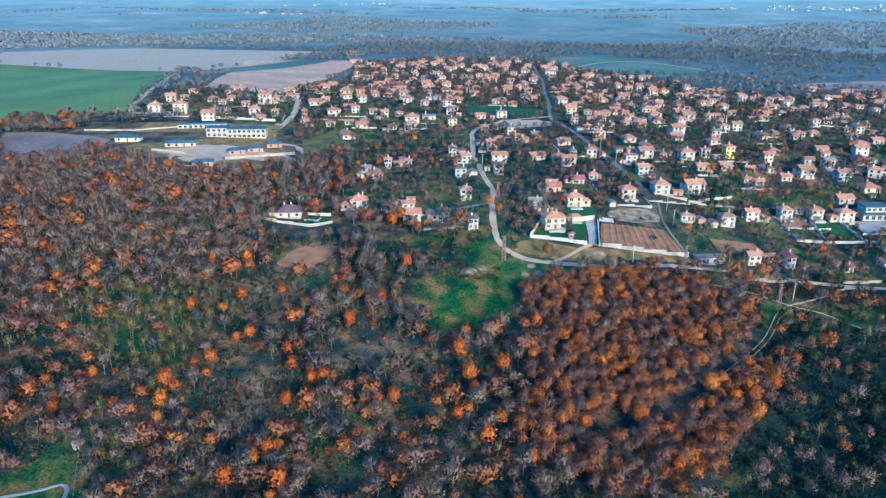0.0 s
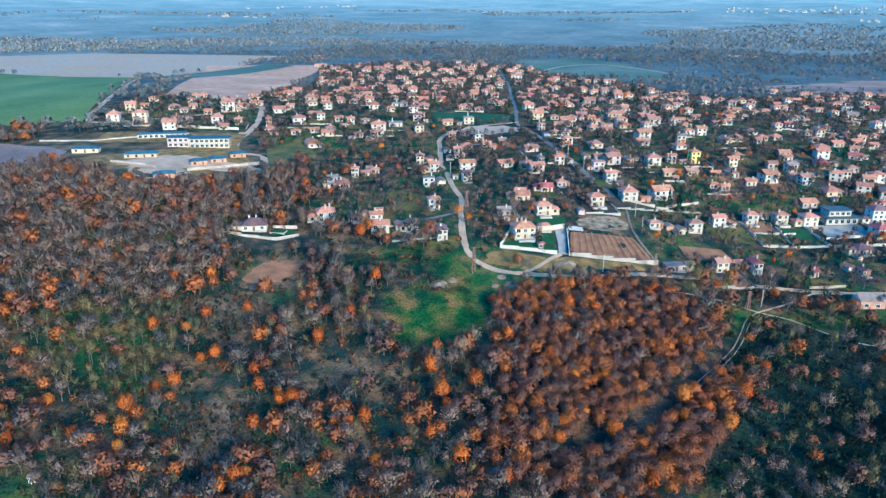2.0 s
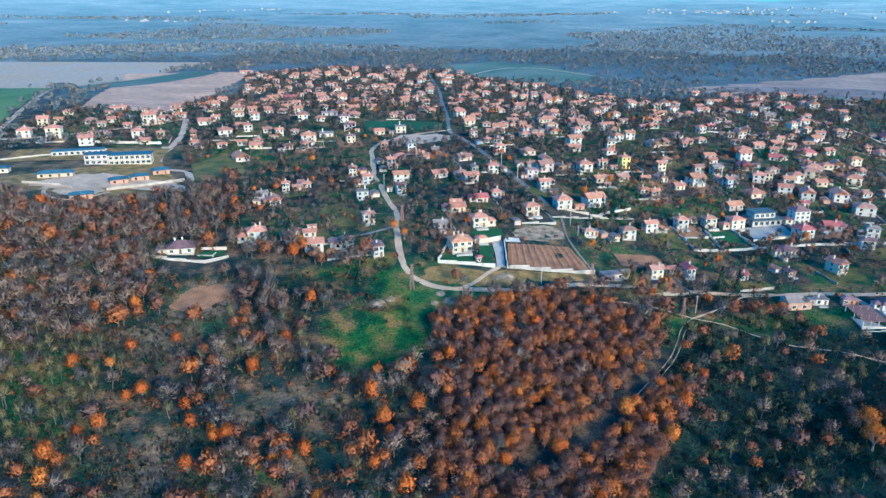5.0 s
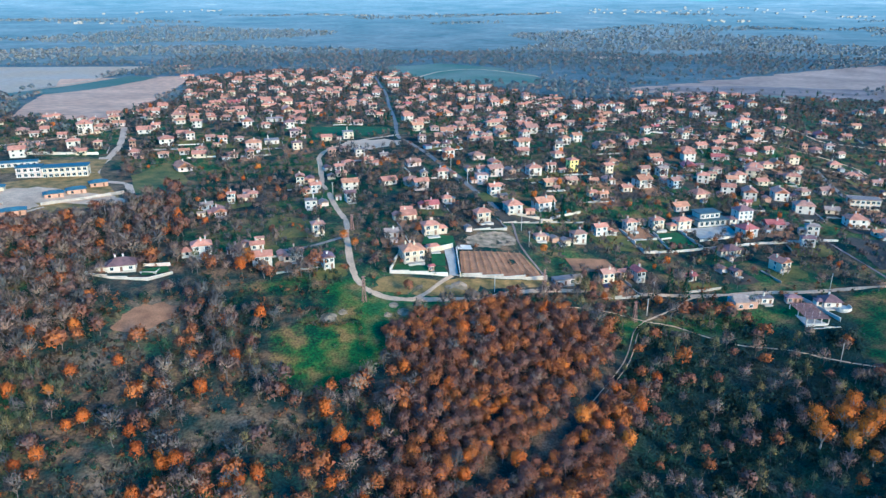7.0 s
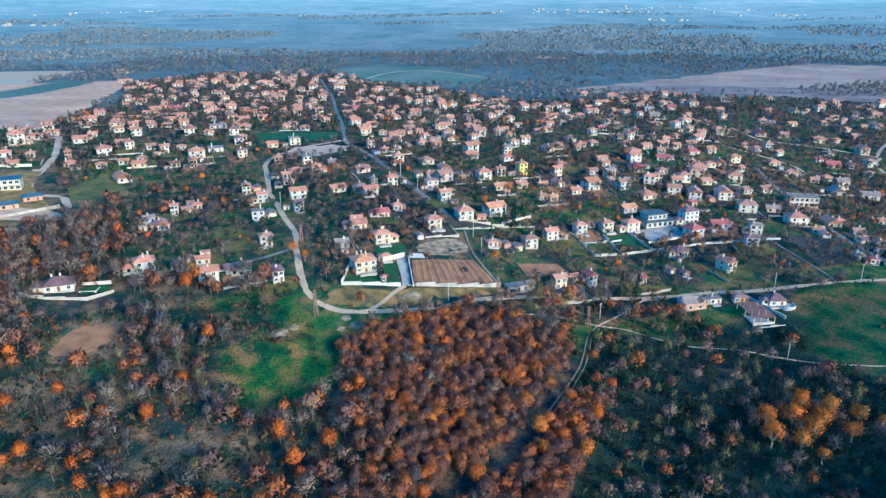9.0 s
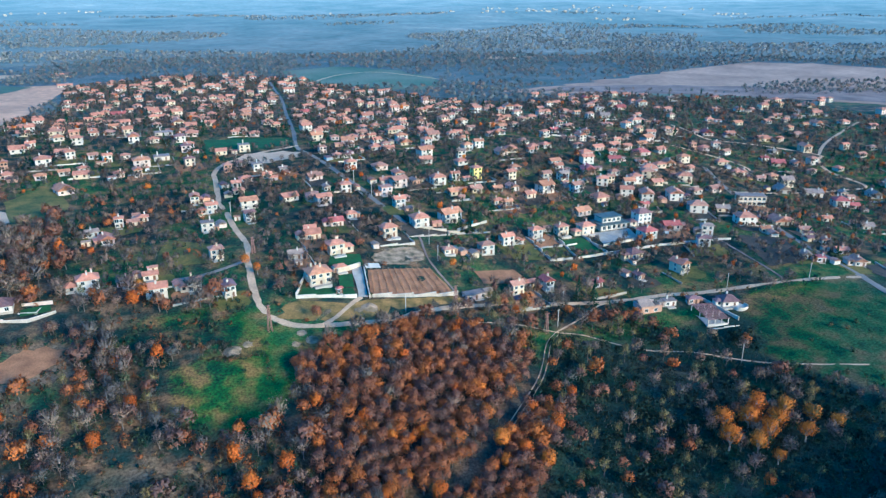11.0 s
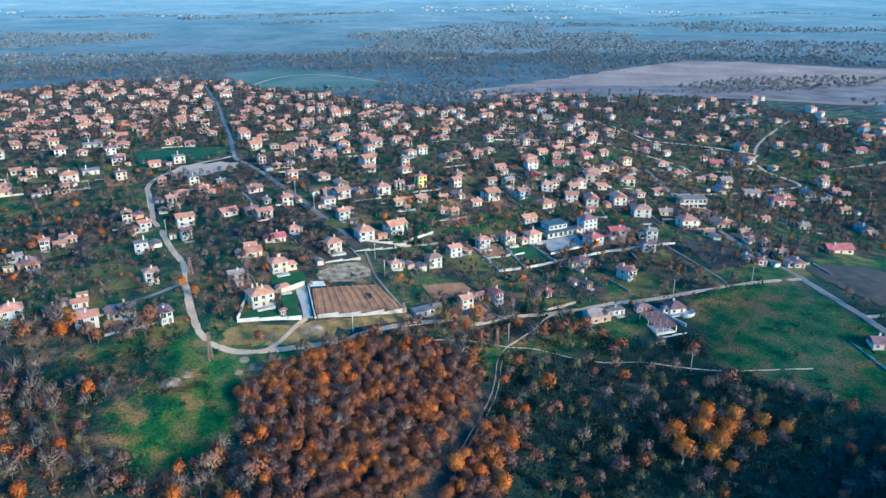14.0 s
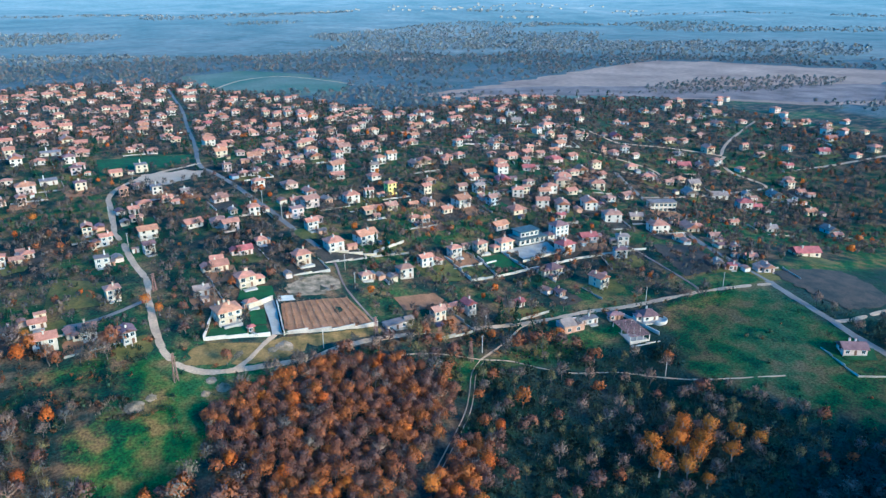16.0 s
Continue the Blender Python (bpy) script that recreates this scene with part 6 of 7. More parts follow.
long_block(337, 372, -24, 17, 8, 2, 4, 1, "long two-storey cream building by the asphalt street", 6)
plot("pasture", [(-318, 905), (-262, 880), (-170, 1110), (-215, 1140)], M_FARGREEN, "pale green strip between fields", "field", lift=0.5, step=20)
strip("farm_road", [(-318, 897), (-420, 945), (-560, 1010), (-700, 1066)], 5.0, M_DIRT, "pale farm road between two fields", lift=0.6)
strip("farm_road", [(-322, 900), (-300, 960), (-260, 1080), (-215, 1290)], 5.0, M_DIRT, "pale farm road between fields", lift=0.65)
plot("pasture", [(520, 740), (700, 655), (760, 690), (560, 790)], M_FARGREEN, "green strip along the ploughed field", "field", lift=0.5, step=20)

# ---- yard with slatted pergola, unfinished house and round terrace ----
house(221, 257, -14, 8.5, 7.5, 1, "hip", 3, 0, wing=(3.0, 3.5, 1, -1), chimneys=1, rise=2.3, label="white house with a dark hipped roof and round terrace")


def round_terrace(x, y, r, turn):
    ob = new("terrace")
    ob.matrix_basis = pose(x, y, gz(x, y) - 0.2, 0, 0, turn)
    FOOT.append((x, y, r))
    bm = bmesh.new()
    bmesh.ops.create_cone(bm, cap_ends=True, segments=28, radius1=r, radius2=r, depth=1.4)
    part("floor", bm, M_CONC, ob)
    for k in range(14):
        a = math.pi * (1.05 + k / 13 * 0.95)
        part("parapet", box_bm(-r * 0.13, -0.12, 0.7, r * 0.13, 0.12, 1.6), M_WHITE, ob, at=pose(r * 0.97 * math.cos(a), r * 0.97 * math.sin(a), 0, 0, 0, math.degrees(a) + 90))
    tagged(ob, "round white terrace with a low parapet", "terrace")


round_terrace(223.5, 252, 3.4, 10)


def pergola(x, y, turn, w=9.5, d=13.0):
    ob = new("pergola")
    ob.matrix_basis = pose(x, y, gz(x, y) - 0.3, 0, 0, turn)
    FOOT.append((x, y, 7))
    for px in (-w / 2, -w / 6, w / 6, w / 2):
        for py in (-d / 2, 0, d / 2):
            part("post", box_bm(px - 0.15, py - 0.15, -0.8, px + 0.15, py + 0.15, 2.8), M_WHITE, ob)
    for py in (-d / 2, 0, d / 2):
        part("beam", box_bm(-w / 2 - 0.3, py - 0.12, 2.8, w / 2 + 0.3, py + 0.12, 3.1), M_DOOR, ob)
    for k in range(18):
        py = -d / 2 - 0.3 + k * (d + 0.6) / 17
        part("slat", box_bm(-w / 2 - 0.4, py - 0.17, 3.1, w / 2 + 0.4, py + 0.17, 3.25), ROOF[3], ob)
    part("front_wall", box_bm(-w / 2, -d / 2 - 0.3, -1, w / 2, -d / 2 - 0.17, 0.9), M_WHITE, ob)
    part("floor", box_bm(-w / 2, -d / 2, -1, w / 2, d / 2, 0.2), M_CONC, ob)
    return tagged(ob, "dark slatted wooden pergola on white posts", "pergola")


pergola(207, 251.5, -12, 9.0, 15.0)
house(208.5, 265, -14, 5.5, 4, 1, "hip", 3, 4, chimneys=0, label="low shed with a dark brown tiled roof")
house(198, 267.8, -8, 6.4, 4.4, 1, "flat", 4, 0, chimneys=1, label="low white flat-roofed annexe")
wall_line([(213.5, 267), (216, 244)], 1.3, M_WHITE, "white wall beside the pergola yard")
wall_line([(200, 243), (213, 240)], 0.6, M_WHITE, "low white wall at the foot of the yard", cap=False)


def unfinished_house(x, y, turn):
    ob = new("house")
    ob.matrix_basis = pose(x, y, gz(x, y) - 0.5, 0, 0, turn)
    FOOT.append((x, y, 7))
    w, d = 10.0, 7.5
    part("wall", box_bm(-w / 2, -d / 2, -1, w / 2, -d / 2 + 0.4, 3.4), PLASTER[4], ob)
    part("wall", box_bm(-w / 2, d / 2 - 0.4, -1, w / 2, d / 2, 3.4), PLASTER[2], ob)
    part("wall", box_bm(-w / 2, -d / 2 + 0.41, -1, -w / 2 + 0.4, d / 2 - 0.41, 3.4), PLASTER[2], ob)
    part("wall", box_bm(w / 2 - 0.4, -d / 2 + 0.41, -1, w / 2, d / 2 - 0.41, 2.4), PLASTER[4], ob)
    bm = bmesh.new()
    a, b = w / 2 + 0.4, d / 2 + 0.4
    lo = [bm.verts.new(c) for c in ((-a, -b, 3.4), (a * 0.3, -b, 3.4), (a * 0.1, 0, 5.6), (-a, 0, 5.6))]
    hi = [bm.verts.new((v.co.x, v.co.y, v.co.z + 0.2)) for v in lo]
    bm.faces.new(lo[::-1]), bm.faces.new(hi)
    for i in range(4):
        bm.faces.new((lo[i], lo[(i + 1) % 4], hi[(i + 1) % 4], hi[i]))
    part("roof", bm, ROOF[4], ob, "half-laid grey roof")
    for k in range(6):
        bm = bmesh.new()
        box(bm, -0.07, -b, 0, 0.07, 0, 0.16)
        part("rafter", bm, M_WOOD, ob, at=pose(a * 0.3 + 0.5 + k * 0.7, 0, 5.5, 30, 0, 0))
    add_window(ob, -2.5, -d / 2 - 0.01, 1.6, 0, 1.5, 1.4)
    add_window(ob, 2.0, -d / 2 - 0.01, 1.6, 0, 1.5, 1.4)
    tagged(ob, "unfinished brick house with half a roof", "house", "village houses")


unfinished_house(187, 268, -6)
house(112.5, 288.6, 6, 11, 5.5, 1, "flat", 4, 2, wing=(3.5, 3.5, 1, 1), chimneys=0, label="low brick shed with a pale flat roof by the road")

# ---- fenced property at the asphalt street ----
house(269, 193, -30, 11, 7.5, 1, "gable", 3, 2, chimneys=2, label="pinkish one-storey house with a dark maroon gable roof")
plot("lawn", [(262, 190), (272, 184), (278, 190), (266, 199)], M_LAWN, "green lawn of the fenced property", step=4)
wall_line([(261, 201), (256.5, 181), (266, 175.5), (277, 172)], 0.7, M_STONE, "pale low fence round the property", thick=0.12, cap=False)
plot("dark_plot", [(296, 212), (330, 211), (345, 250), (300, 262)], M_FALLOW, "dark tilled plot beside the street", "garden", lift=0.3, step=3, soft=0.4, ragged=0.5, bare=False)
plot("dark_plot", [(262, 276), (284, 274), (300, 305), (278, 318)], M_FALLOW, "dark tilled plot behind the houses", "garden", lift=0.3, step=3, soft=0.25, ragged=0.4, bare=False)


# ---- masts and poles ----
def lattice_mast(x, y, h=11.0):
    ob = new("lattice_mast")
    ob.matrix_basis = pose(x, y, gz(x, y) - 0.2, 0, 0, 12)
    b, t = 0.75, 0.22
    for sx in (-1, 1):
        for sy in (-1, 1):
            part("leg", limb_bm((sx * b, sy * b, 0), (sx * t, sy * t, h), 0.09), M_METAL, ob)
    n = 8
    for k in range(n):
        r0, r1 = b + (t - b) * k / n, b + (t - b) * (k + 1) / n
        z0, z1 = h * k / n, h * (k + 1) / n
        for a, c in (((-r0, -r0), (r1, -r1)), ((r0, -r0), (r1, r1)), ((r0, r0), (-r1, r1)), ((-r0, r0), (-r1, -r1))):
            part("brace", limb_bm((*a, z0), (*c, z1), 0.045), M_METAL, ob)
    for z in (h - 0.3, h - 1.6):
        part("crossarm", box_bm(-1.1, -0.07, z, 1.1, 0.07, z + 0.14), M_METAL, ob)
    return tagged(ob, "rusty steel lattice power mast with crossarms", "mast", "power masts")


def power_pole(x, y, h=8.0):
    ob = new("power_pole")
    ob.matrix_basis = pose(x, y, gz(x, y) - 0.2, 0, 0, (x * 7) % 60)
    part("pole", limb_bm((0, 0, -0.3), (0, 0, h), 0.13), M_CONC, ob)
    part("crossarm", box_bm(-0.8, -0.06, h - 0.5, 0.8, 0.06, h - 0.36), M_WOOD, ob)
    for k in (-0.7, 0, 0.7):
        part("insulator", box_bm(k - 0.06, -0.06, h - 0.36, k + 0.06, 0.06, h - 0.12), M_WHITE, ob)
    return tagged(ob, "concrete power pole with a wooden crossarm", "pole", "power poles")


lattice_mast(25, 278)
lattice_mast(102.5, 285, 8)
lattice_mast(132.5, 260, 9)
lattice_mast(27, 344, 8)
for px, py in ((79, 280), (140, 264), (196, 219), (108, 322), (100, 410), (97, 440), (17, 450), (22, 400), (110, 340), (230, 268), (268, 258), (306, 300), (322, 336), (150, 278), (35, 510)):
    power_pole(px, py)


# ---- gardens: plots, low walls and sheds beside the houses ----
YARD = random.Random(17)


def distant_houses(n):
    """Small houses far off between the trees, joined."""
    bm = bmesh.new()
    mats = [PLASTER[0], PLASTER[1], PLASTER[2], ROOF[0], ROOF[1], ROOF[6], ROOF[3], M_GLASS]
    k = 0
    while k < n:
        fx, fy = YARD.uniform(-215, 690), YARD.uniform(390, 1180)
        w = YARD.uniform(5.5, 9)
        if not inside(VILLAGE, fx, fy) or any(math.hypot(fx - a, fy - b) < c + 5.5 for a, b, c in FOOT) or any(away(q, fx, fy) < 7 for q in ROADS) or (fx > 330 and YARD.random() < 0.55) or (fx < 20 and fy < 500) or any(inside(q, fx, fy) for q in BARE):
            continue
        k += 1
        FOOT.append((fx, fy, w * 0.6))
        one = bmesh.new()
        h, d = YARD.choice((2.5, 2.7, 2.7, 4.8)), w * YARD.uniform(0.7, 0.95)
        wall_i, roof_i = YARD.choice((0, 0, 1, 2)), YARD.choice((3, 3, 3, 4, 5))
        box(one, -w / 2, -d / 2, -1, w / 2, d / 2, h)
        for f in one.faces:
            f.material_index = wall_i
        for i in (-1, 1):
            for z in ((1.6,) if h < 4 else (1.6, 4.1)):
                old = len(one.faces)
                box(one, i * w * 0.25 - 0.6, -d / 2 - 0.05, z - 0.6, i * w * 0.25 + 0.6, -d / 2 + 0.05, z + 0.6)
                one.faces.ensure_lookup_table()
                for f in one.faces[old:]:
                    f.material_index = 7
        rf = roof_bm(YARD.choice(("hip", "gable")), w, d, min(w, d) * 0.27)
        rm = bpy.data.meshes.new("tmp")
        bmesh.ops.translate(rf, verts=rf.verts, vec=(0, 0, h))
        rf.to_mesh(rm)
        old = len(one.faces)
        one.from_mesh(rm)
        one.faces.ensure_lookup_table()
        for f in one.faces[old:]:
            f.material_index = roof_i
        bpy.data.meshes.remove(rm)
        rf.free()
        one.transform(pose(fx, fy, gz(fx, fy), 0, 0, 5 + YARD.uniform(-12, 12)))
        om = bpy.data.meshes.new("tmp")
        one.to_mesh(om)
        one.free()
        bm.from_mesh(om)
        bpy.data.meshes.remove(om)
    me = bpy.data.meshes.new("distant_houses")
    bm.to_mesh(me)
    bm.free()
    for m in mats:
        me.materials.append(m)
    tagged(new("distant_houses", me), "many small plastered houses with tiled roofs far off", "houses", kind="stuff")


HOMES = [(fx, fy, fr) for fx, fy, fr in FOOT if inside(VILLAGE, fx, fy)]


def shed(x, y, turn, w, d, tile, wall):
    FOOT.append((x, y, w * 0.6))
    ob = new("shed")
    ob.matrix_basis = pose(x, y, gz(x, y) - 0.2, 0, 0, turn)
    part("wall", box_bm(-w / 2, -d / 2, -0.5, w / 2, d / 2, 2.2), PLASTER[wall], ob)
    part("roof", roof_bm("gable" if wall != 5 else "flat", w, d, d * 0.25, 0.3, 0.12), ROOF[tile], ob, at=pose(0, 0, 2.2))
    part("door", box_bm(-0.45, -0.04, 0, 0.45, 0.02, 1.9), M_DOOR, ob, at=pose(0, -d / 2 - 0.01, 0.05))
    return tagged(ob, "small garden shed with a %s roof" % ("flat grey" if wall == 5 else "weathered tile"), "shed", "garden sheds")


def crowded(x, y, r):
    return any(math.hypot(x - a, y - b) < r + c for a, b, c in FOOT) or any(away(q, x, y) < r for q in ROADS) or any(inside(q, x, y) for q in BARE)


distant_houses(420)
for fx, fy, fr in HOMES:
    if 30 < fx < 110 and 285 < fy < 322:
        continue
    t = 5 if fx < 240 else -18
    ca, sa = math.cos(radians(t)), math.sin(radians(t))
    if YARD.random() < 0.75:
        a = YARD.uniform(0, 6.28)
        sx, sy = fx + math.cos(a) * (fr + 4), fy + math.sin(a) * (fr + 4)
        w = YARD.uniform(3, 6)
        if not crowded(sx, sy, w * 0.5):
            shed(sx, sy, t + YARD.choice((0, 90)) + YARD.uniform(-8, 8), w, w * YARD.uniform(0.6, 0.9), YARD.choice((0, 6, 6, 3, 4)), YARD.choice((1, 2, 4, 5, 0)))
    hw, y0, y1 = YARD.uniform(6, 11), -fr - YARD.uniform(5, 12), fr * 0.4
    c = [(fx + ca * u - sa * v, fy + sa * u + ca * v) for u, v in ((-hw, y0), (hw, y0), (hw, y1), (-hw, y1))]
    if not any(away(q, *p) < 2 for q in ROADS for p in c) and not any(inside(q, *p) for q in BARE for p in c):
        m = YARD.choice((M_SOIL, M_PASTURE, M_LAWN, M_FALLOW, M_PASTURE, None))
        if m:
            patch("garden_plot", c, m, "garden plot of a village house", "garden", lift=0.15 + YARD.uniform(0, 0.06), step=2.5, soft=0.35, ragged=0.3)
        if YARD.random() < 0.55:
            side = YARD.choice(([0, 1], [1, 2], [3, 0], [0, 1, 2]))
            wall_line([c[i] for i in side], YARD.uniform(0.7, 1.2), YARD.choice((M_STONE, M_CONC, M_WHITE, M_STONE)), "low garden wall of a village plot", thick=0.22, cap=False)

# ---- trees ----
def leaf_tris(c, size, rng, flat=0.0, out=None, loose=0.7):
    """Leaf triangles at the points; given outward directions, they lie over the crown like shingles, loosely."""
    n = len(c)
    nrm = rng.normal(size=(n, 3)) if out is None else out + rng.normal(0, loose, (n, 3))
    nrm /= np.linalg.norm(nrm, axis=1)[:, None] + 1e-9
    a = np.cross(nrm, rng.normal(size=(n, 3)))
    a[:, 2] *= 1 - flat
    a /= np.linalg.norm(a, axis=1)[:, None] + 1e-9
    b = np.cross(nrm, a)
    s = (size * rng.uniform(0.55, 1.45, n))[:, None]
    return np.stack([c + a * s, c - a * s * 0.5 + b * s * 0.85, c - a * s * 0.5 - b * s * 0.85], 1)


def sliver_tris(p, d, length, width, rng):
    n = len(p)
    side = np.cross(d, rng.normal(size=(n, 3)))
    side /= np.linalg.norm(side, axis=1)[:, None] + 1e-9
    w = (width * rng.uniform(0.6, 1.4, n))[:, None]
    return np.stack([p + side * w, p - side * w, p + d * length[:, None]], 1)


def limb(p, q, r0, r1, sides=5):
    """A tapered limb as triangles."""
    p, q = np.array(p, float), np.array(q, float)
    d = (q - p) / (np.linalg.norm(q - p) + 1e-9)
    u = np.cross(d, (0.3, 0.9, 0.2))
    u /= np.linalg.norm(u)
    v = np.cross(d, u)
    an = np.arange(sides) * 2 * np.pi / sides
    ring = np.cos(an)[:, None] * u + np.sin(an)[:, None] * v
    lo, hi = p + ring * r0, q + ring * r1
    k = (np.arange(sides) + 1) % sides
    return np.concatenate([np.stack([lo, lo[k], hi], 1), np.stack([lo[k], hi[k], hi], 1)])


def clumps(rng, n, r, z0, z1):
    """Centres of crown clumps in an uneven egg between two heights."""
    out = []
    while len(out) < n:
        p = rng.uniform(-1, 1, 3)
        if 0.25 < np.linalg.norm(p) < 1:
            out.append((p[0] * r, p[1] * r, (z0 + z1) / 2 + p[2] * (z1 - z0) / 2))
    return np.array(out)


# share of leaves among the twigs, how far the leaves cover, slimness of the crown
LEAFY = {"bare": (0.5, 0.46, 1.0), "willow": (0.42, 0.44, 0.75), "rust": (0.74, 0.92, 1.0), "oak": (0.80, 0.85, 1.0), "orange": (0.88, 1.0, 0.9), "gold": (0.68, 0.85, 0.95), "clump": (1.0, 0.9, 1.15)}


def tree_shape(kind, seed, n):
    """Trunk and crown triangles of one tree, in metres, foot at the origin."""
    rng = np.random.default_rng(seed)
    if kind in LEAFY:
        share, cover, slim = LEAFY[kind]
        h = rng.uniform(7.5, 10) if kind != "gold" else 14
        r = h * rng.uniform(0.34, 0.42) * slim
        nb = 12 if n > 200 else 7
        ld = rng.normal(size=(nb, 3))
        ld[:, 2] = np.abs(ld[:, 2]) * (1.0 if slim > 0.9 else 1.7) - 0.2
        ld /= np.linalg.norm(ld, axis=1)[:, None]
        half, core = np.array((r, r, h * 0.42)), np.array((0, 0, h * 0.52))
        cl = core + ld * half * rng.uniform(0.5, 0.78, (nb, 1))
        fork = np.array((rng.normal(0, 0.2), rng.normal(0, 0.2), h * rng.uniform(0.16, 0.26)))
        thick = 1.5 if kind == "gold" else 1.0
        trunk = [limb((0, 0, -0.5), fork, h * 0.024 * thick, h * 0.016 * thick, 6)]
        for c in cl:
            m = (fork + c) / 2 + rng.normal(0, 0.25, 3) + (0, 0, 0.3)
            trunk += [limb(fork, m, h * 0.011 * thick, h * 0.007 * thick, 4), limb(m, c, h * 0.007 * thick, h * 0.003 * thick, 3)]
        # leaves over a dome of rounded boughs, ragged at the edge
        def dome(m):
            d = rng.normal(size=(m, 3))
            d /= np.linalg.norm(d, axis=1)[:, None]
            low = d[:, 2] < -0.55
            d[low, 2] *= -1
            return d, 0.68 + 0.40 * np.exp((d @ ld.T - 1) / 0.09).max(1)
        m = int(n * share)
        d, rise = dome(m)
        p = core + d * half * (rise * rng.uniform(0.62, 1.06, m))[:, None]
        crown = leaf_tris(p, cover * r * 2.0 / max(m, 1) ** 0.5, rng, 0.0, d, 0.7)
        # twigs fanning out to the same dome
        q = n - m
        d, rise = dome(q)
        base = rng.uniform(0.30, 0.72, q)
        src = core + d * half * (rise * base)[:, None] - (0, 0, h * 0.05)
        tip = core + d * half * (rise * rng.uniform(0.9, 1.12, q))[:, None] + rng.normal(0, 0.13, (q, 3)) * r + (0, 0, h * 0.03)
        length = np.linalg.norm(tip - src, axis=1)
        width = (0.6 if share < 0.55 else 0.45) * math.pi * r * r / (max(q, 1) * 0.47 * r)
        crown = np.concatenate([crown, sliver_tris(src, (tip - src) / (length[:, None] + 1e-9), length, width, rng)])
    elif kind in ("shrub", "thicket"):
        h = rng.uniform(1.6, 3.2) * (1.9 if kind == "thicket" else 1)
        cl = clumps(rng, 6, h * 0.62, 0.2, h)
        trunk = [limb((0, 0, -0.3), c * 0.8, 0.06, 0.02, 3) for c in cl[:3]]
        k = rng.integers(0, len(cl), n)
        crown = np.concatenate([leaf_tris(cl[k][: n // 2] + rng.normal(0, h * 0.17, (n // 2, 3)), (0.42 if kind == "thicket" else 0.30) * (80 / n) ** 0.5, rng),
                                sliver_tris(cl[k][n // 2:] + rng.normal(0, h * 0.15, (n - n // 2, 3)), rng.normal(0, 0.5, (n - n // 2, 3)) + (0, 0, 0.7), rng.uniform(0.5, 1.1, n - n // 2), 0.06 * (80 / n) ** 0.5, rng)])
    else:                                                  # conifer: whorls narrowing to a tip
        h = rng.uniform(9, 13)
        trunk = [limb((0, 0, -0.5), (0, 0, h * 0.97), 0.2, 0.03, 5)]
        z = h * (0.1 + 0.9 * rng.uniform(0, 1, n) ** 1.3)
        rr = (h - z) * 0.26 * rng.uniform(0.35, 1.0, n)
        a = rng.uniform(0, 2 * np.pi, n)
        crown = leaf_tris(np.stack([np.cos(a) * rr, np.sin(a) * rr, z - rr * 0.25], 1), 0.42 * (260 / n) ** 0.5, rng, 0.5)
    # the crown shades as a rounded mass: each leaf turned outwards from the heart of the tree
    cen = crown.mean(1)
    heart = np.array((0, 0, cen[:, 2].mean() - 0.12 * np.ptp(cen[:, 2])))
    span = np.array((cen[:, 0].std(), cen[:, 1].std(), cen[:, 2].std())) + 1e-3
    nrm = (cen - heart) / span
    if kind in LEAFY:
        k = np.argmin(((cen[:, None] - cl[None]) ** 2).sum(2), 1)
        nrm = nrm + (cen - cl[k]) / (r * 0.9)
    nrm += rng.normal(0, 0.3, nrm.shape)
    nrm /= np.linalg.norm(nrm, axis=1)[:, None] + 1e-9
    face = np.cross(crown[:, 1] - crown[:, 0], crown[:, 2] - crown[:, 0])
    back = (face * nrm).sum(1) < 0
    crown[back] = crown[back][:, ::-1]
    return np.concatenate(trunk), crown, nrm


CROWN = {"bare": M_TWIG, "oak": M_RUST, "willow": M_WILLOW, "reed": M_DRYGRASS, "rust": M_RUST, "orange": M_ORANGE, "gold": M_GOLD, "shrub": M_SHRUB, "thicket": M_SHADETHICKET, "conifer": M_CONIFER}
LOOK = {"oak": "oak tree with dense rust-brown autumn leaves", "willow": "slim willow with thin olive-yellow twigs", "bare": "leafless deciduous tree with a grey-brown crown of fine twigs", "rust": "oak tree with rust-brown autumn leaves",
        "orange": "small tree with bright orange autumn leaves", "gold": "tall poplar with thinning golden-orange leaves",
        "shrub": "low tangled shrub with dull autumn leaves", "conifer": "dark green conifer with a narrow pointed crown"}
NEAR = {}
for kind, count, tris in (("bare", 6, 760), ("rust", 6, 820), ("oak", 7, 900), ("willow", 3, 600), ("orange", 4, 820), ("gold", 4, 1100), ("shrub", 3, 150), ("conifer", 3, 420)):
    for i in range(count):
        tr, cr, nr = tree_shape(kind, 100 * count + i, tris)
        NEAR.setdefault(kind, []).append((tri_mesh("trunk", tr, [M_PALEBARK if kind == "gold" else M_BARK]), tri_mesh("crown", cr, [CROWN[kind]], normals=np.repeat(nr, 3, 0))))


def single_tree(kind, x, y, size=1.0, rng=random):
    tm, cm = rng.choice(NEAR[kind])
    ob = new("shrub" if kind == "shrub" else "tree")
    ob.matrix_basis = pose(x, y, gz(x, y) - 0.1, 0, 0, rng.uniform(0, 360)) @ Matrix.Diagonal((size, size, size * rng.uniform(0.92, 1.1), 1))
    link_part("trunk", tm, ob)
    link_part("crown", cm, ob)
    return tagged(ob, LOOK[kind], "shrub" if kind == "shrub" else "tree", "trees of the valley")


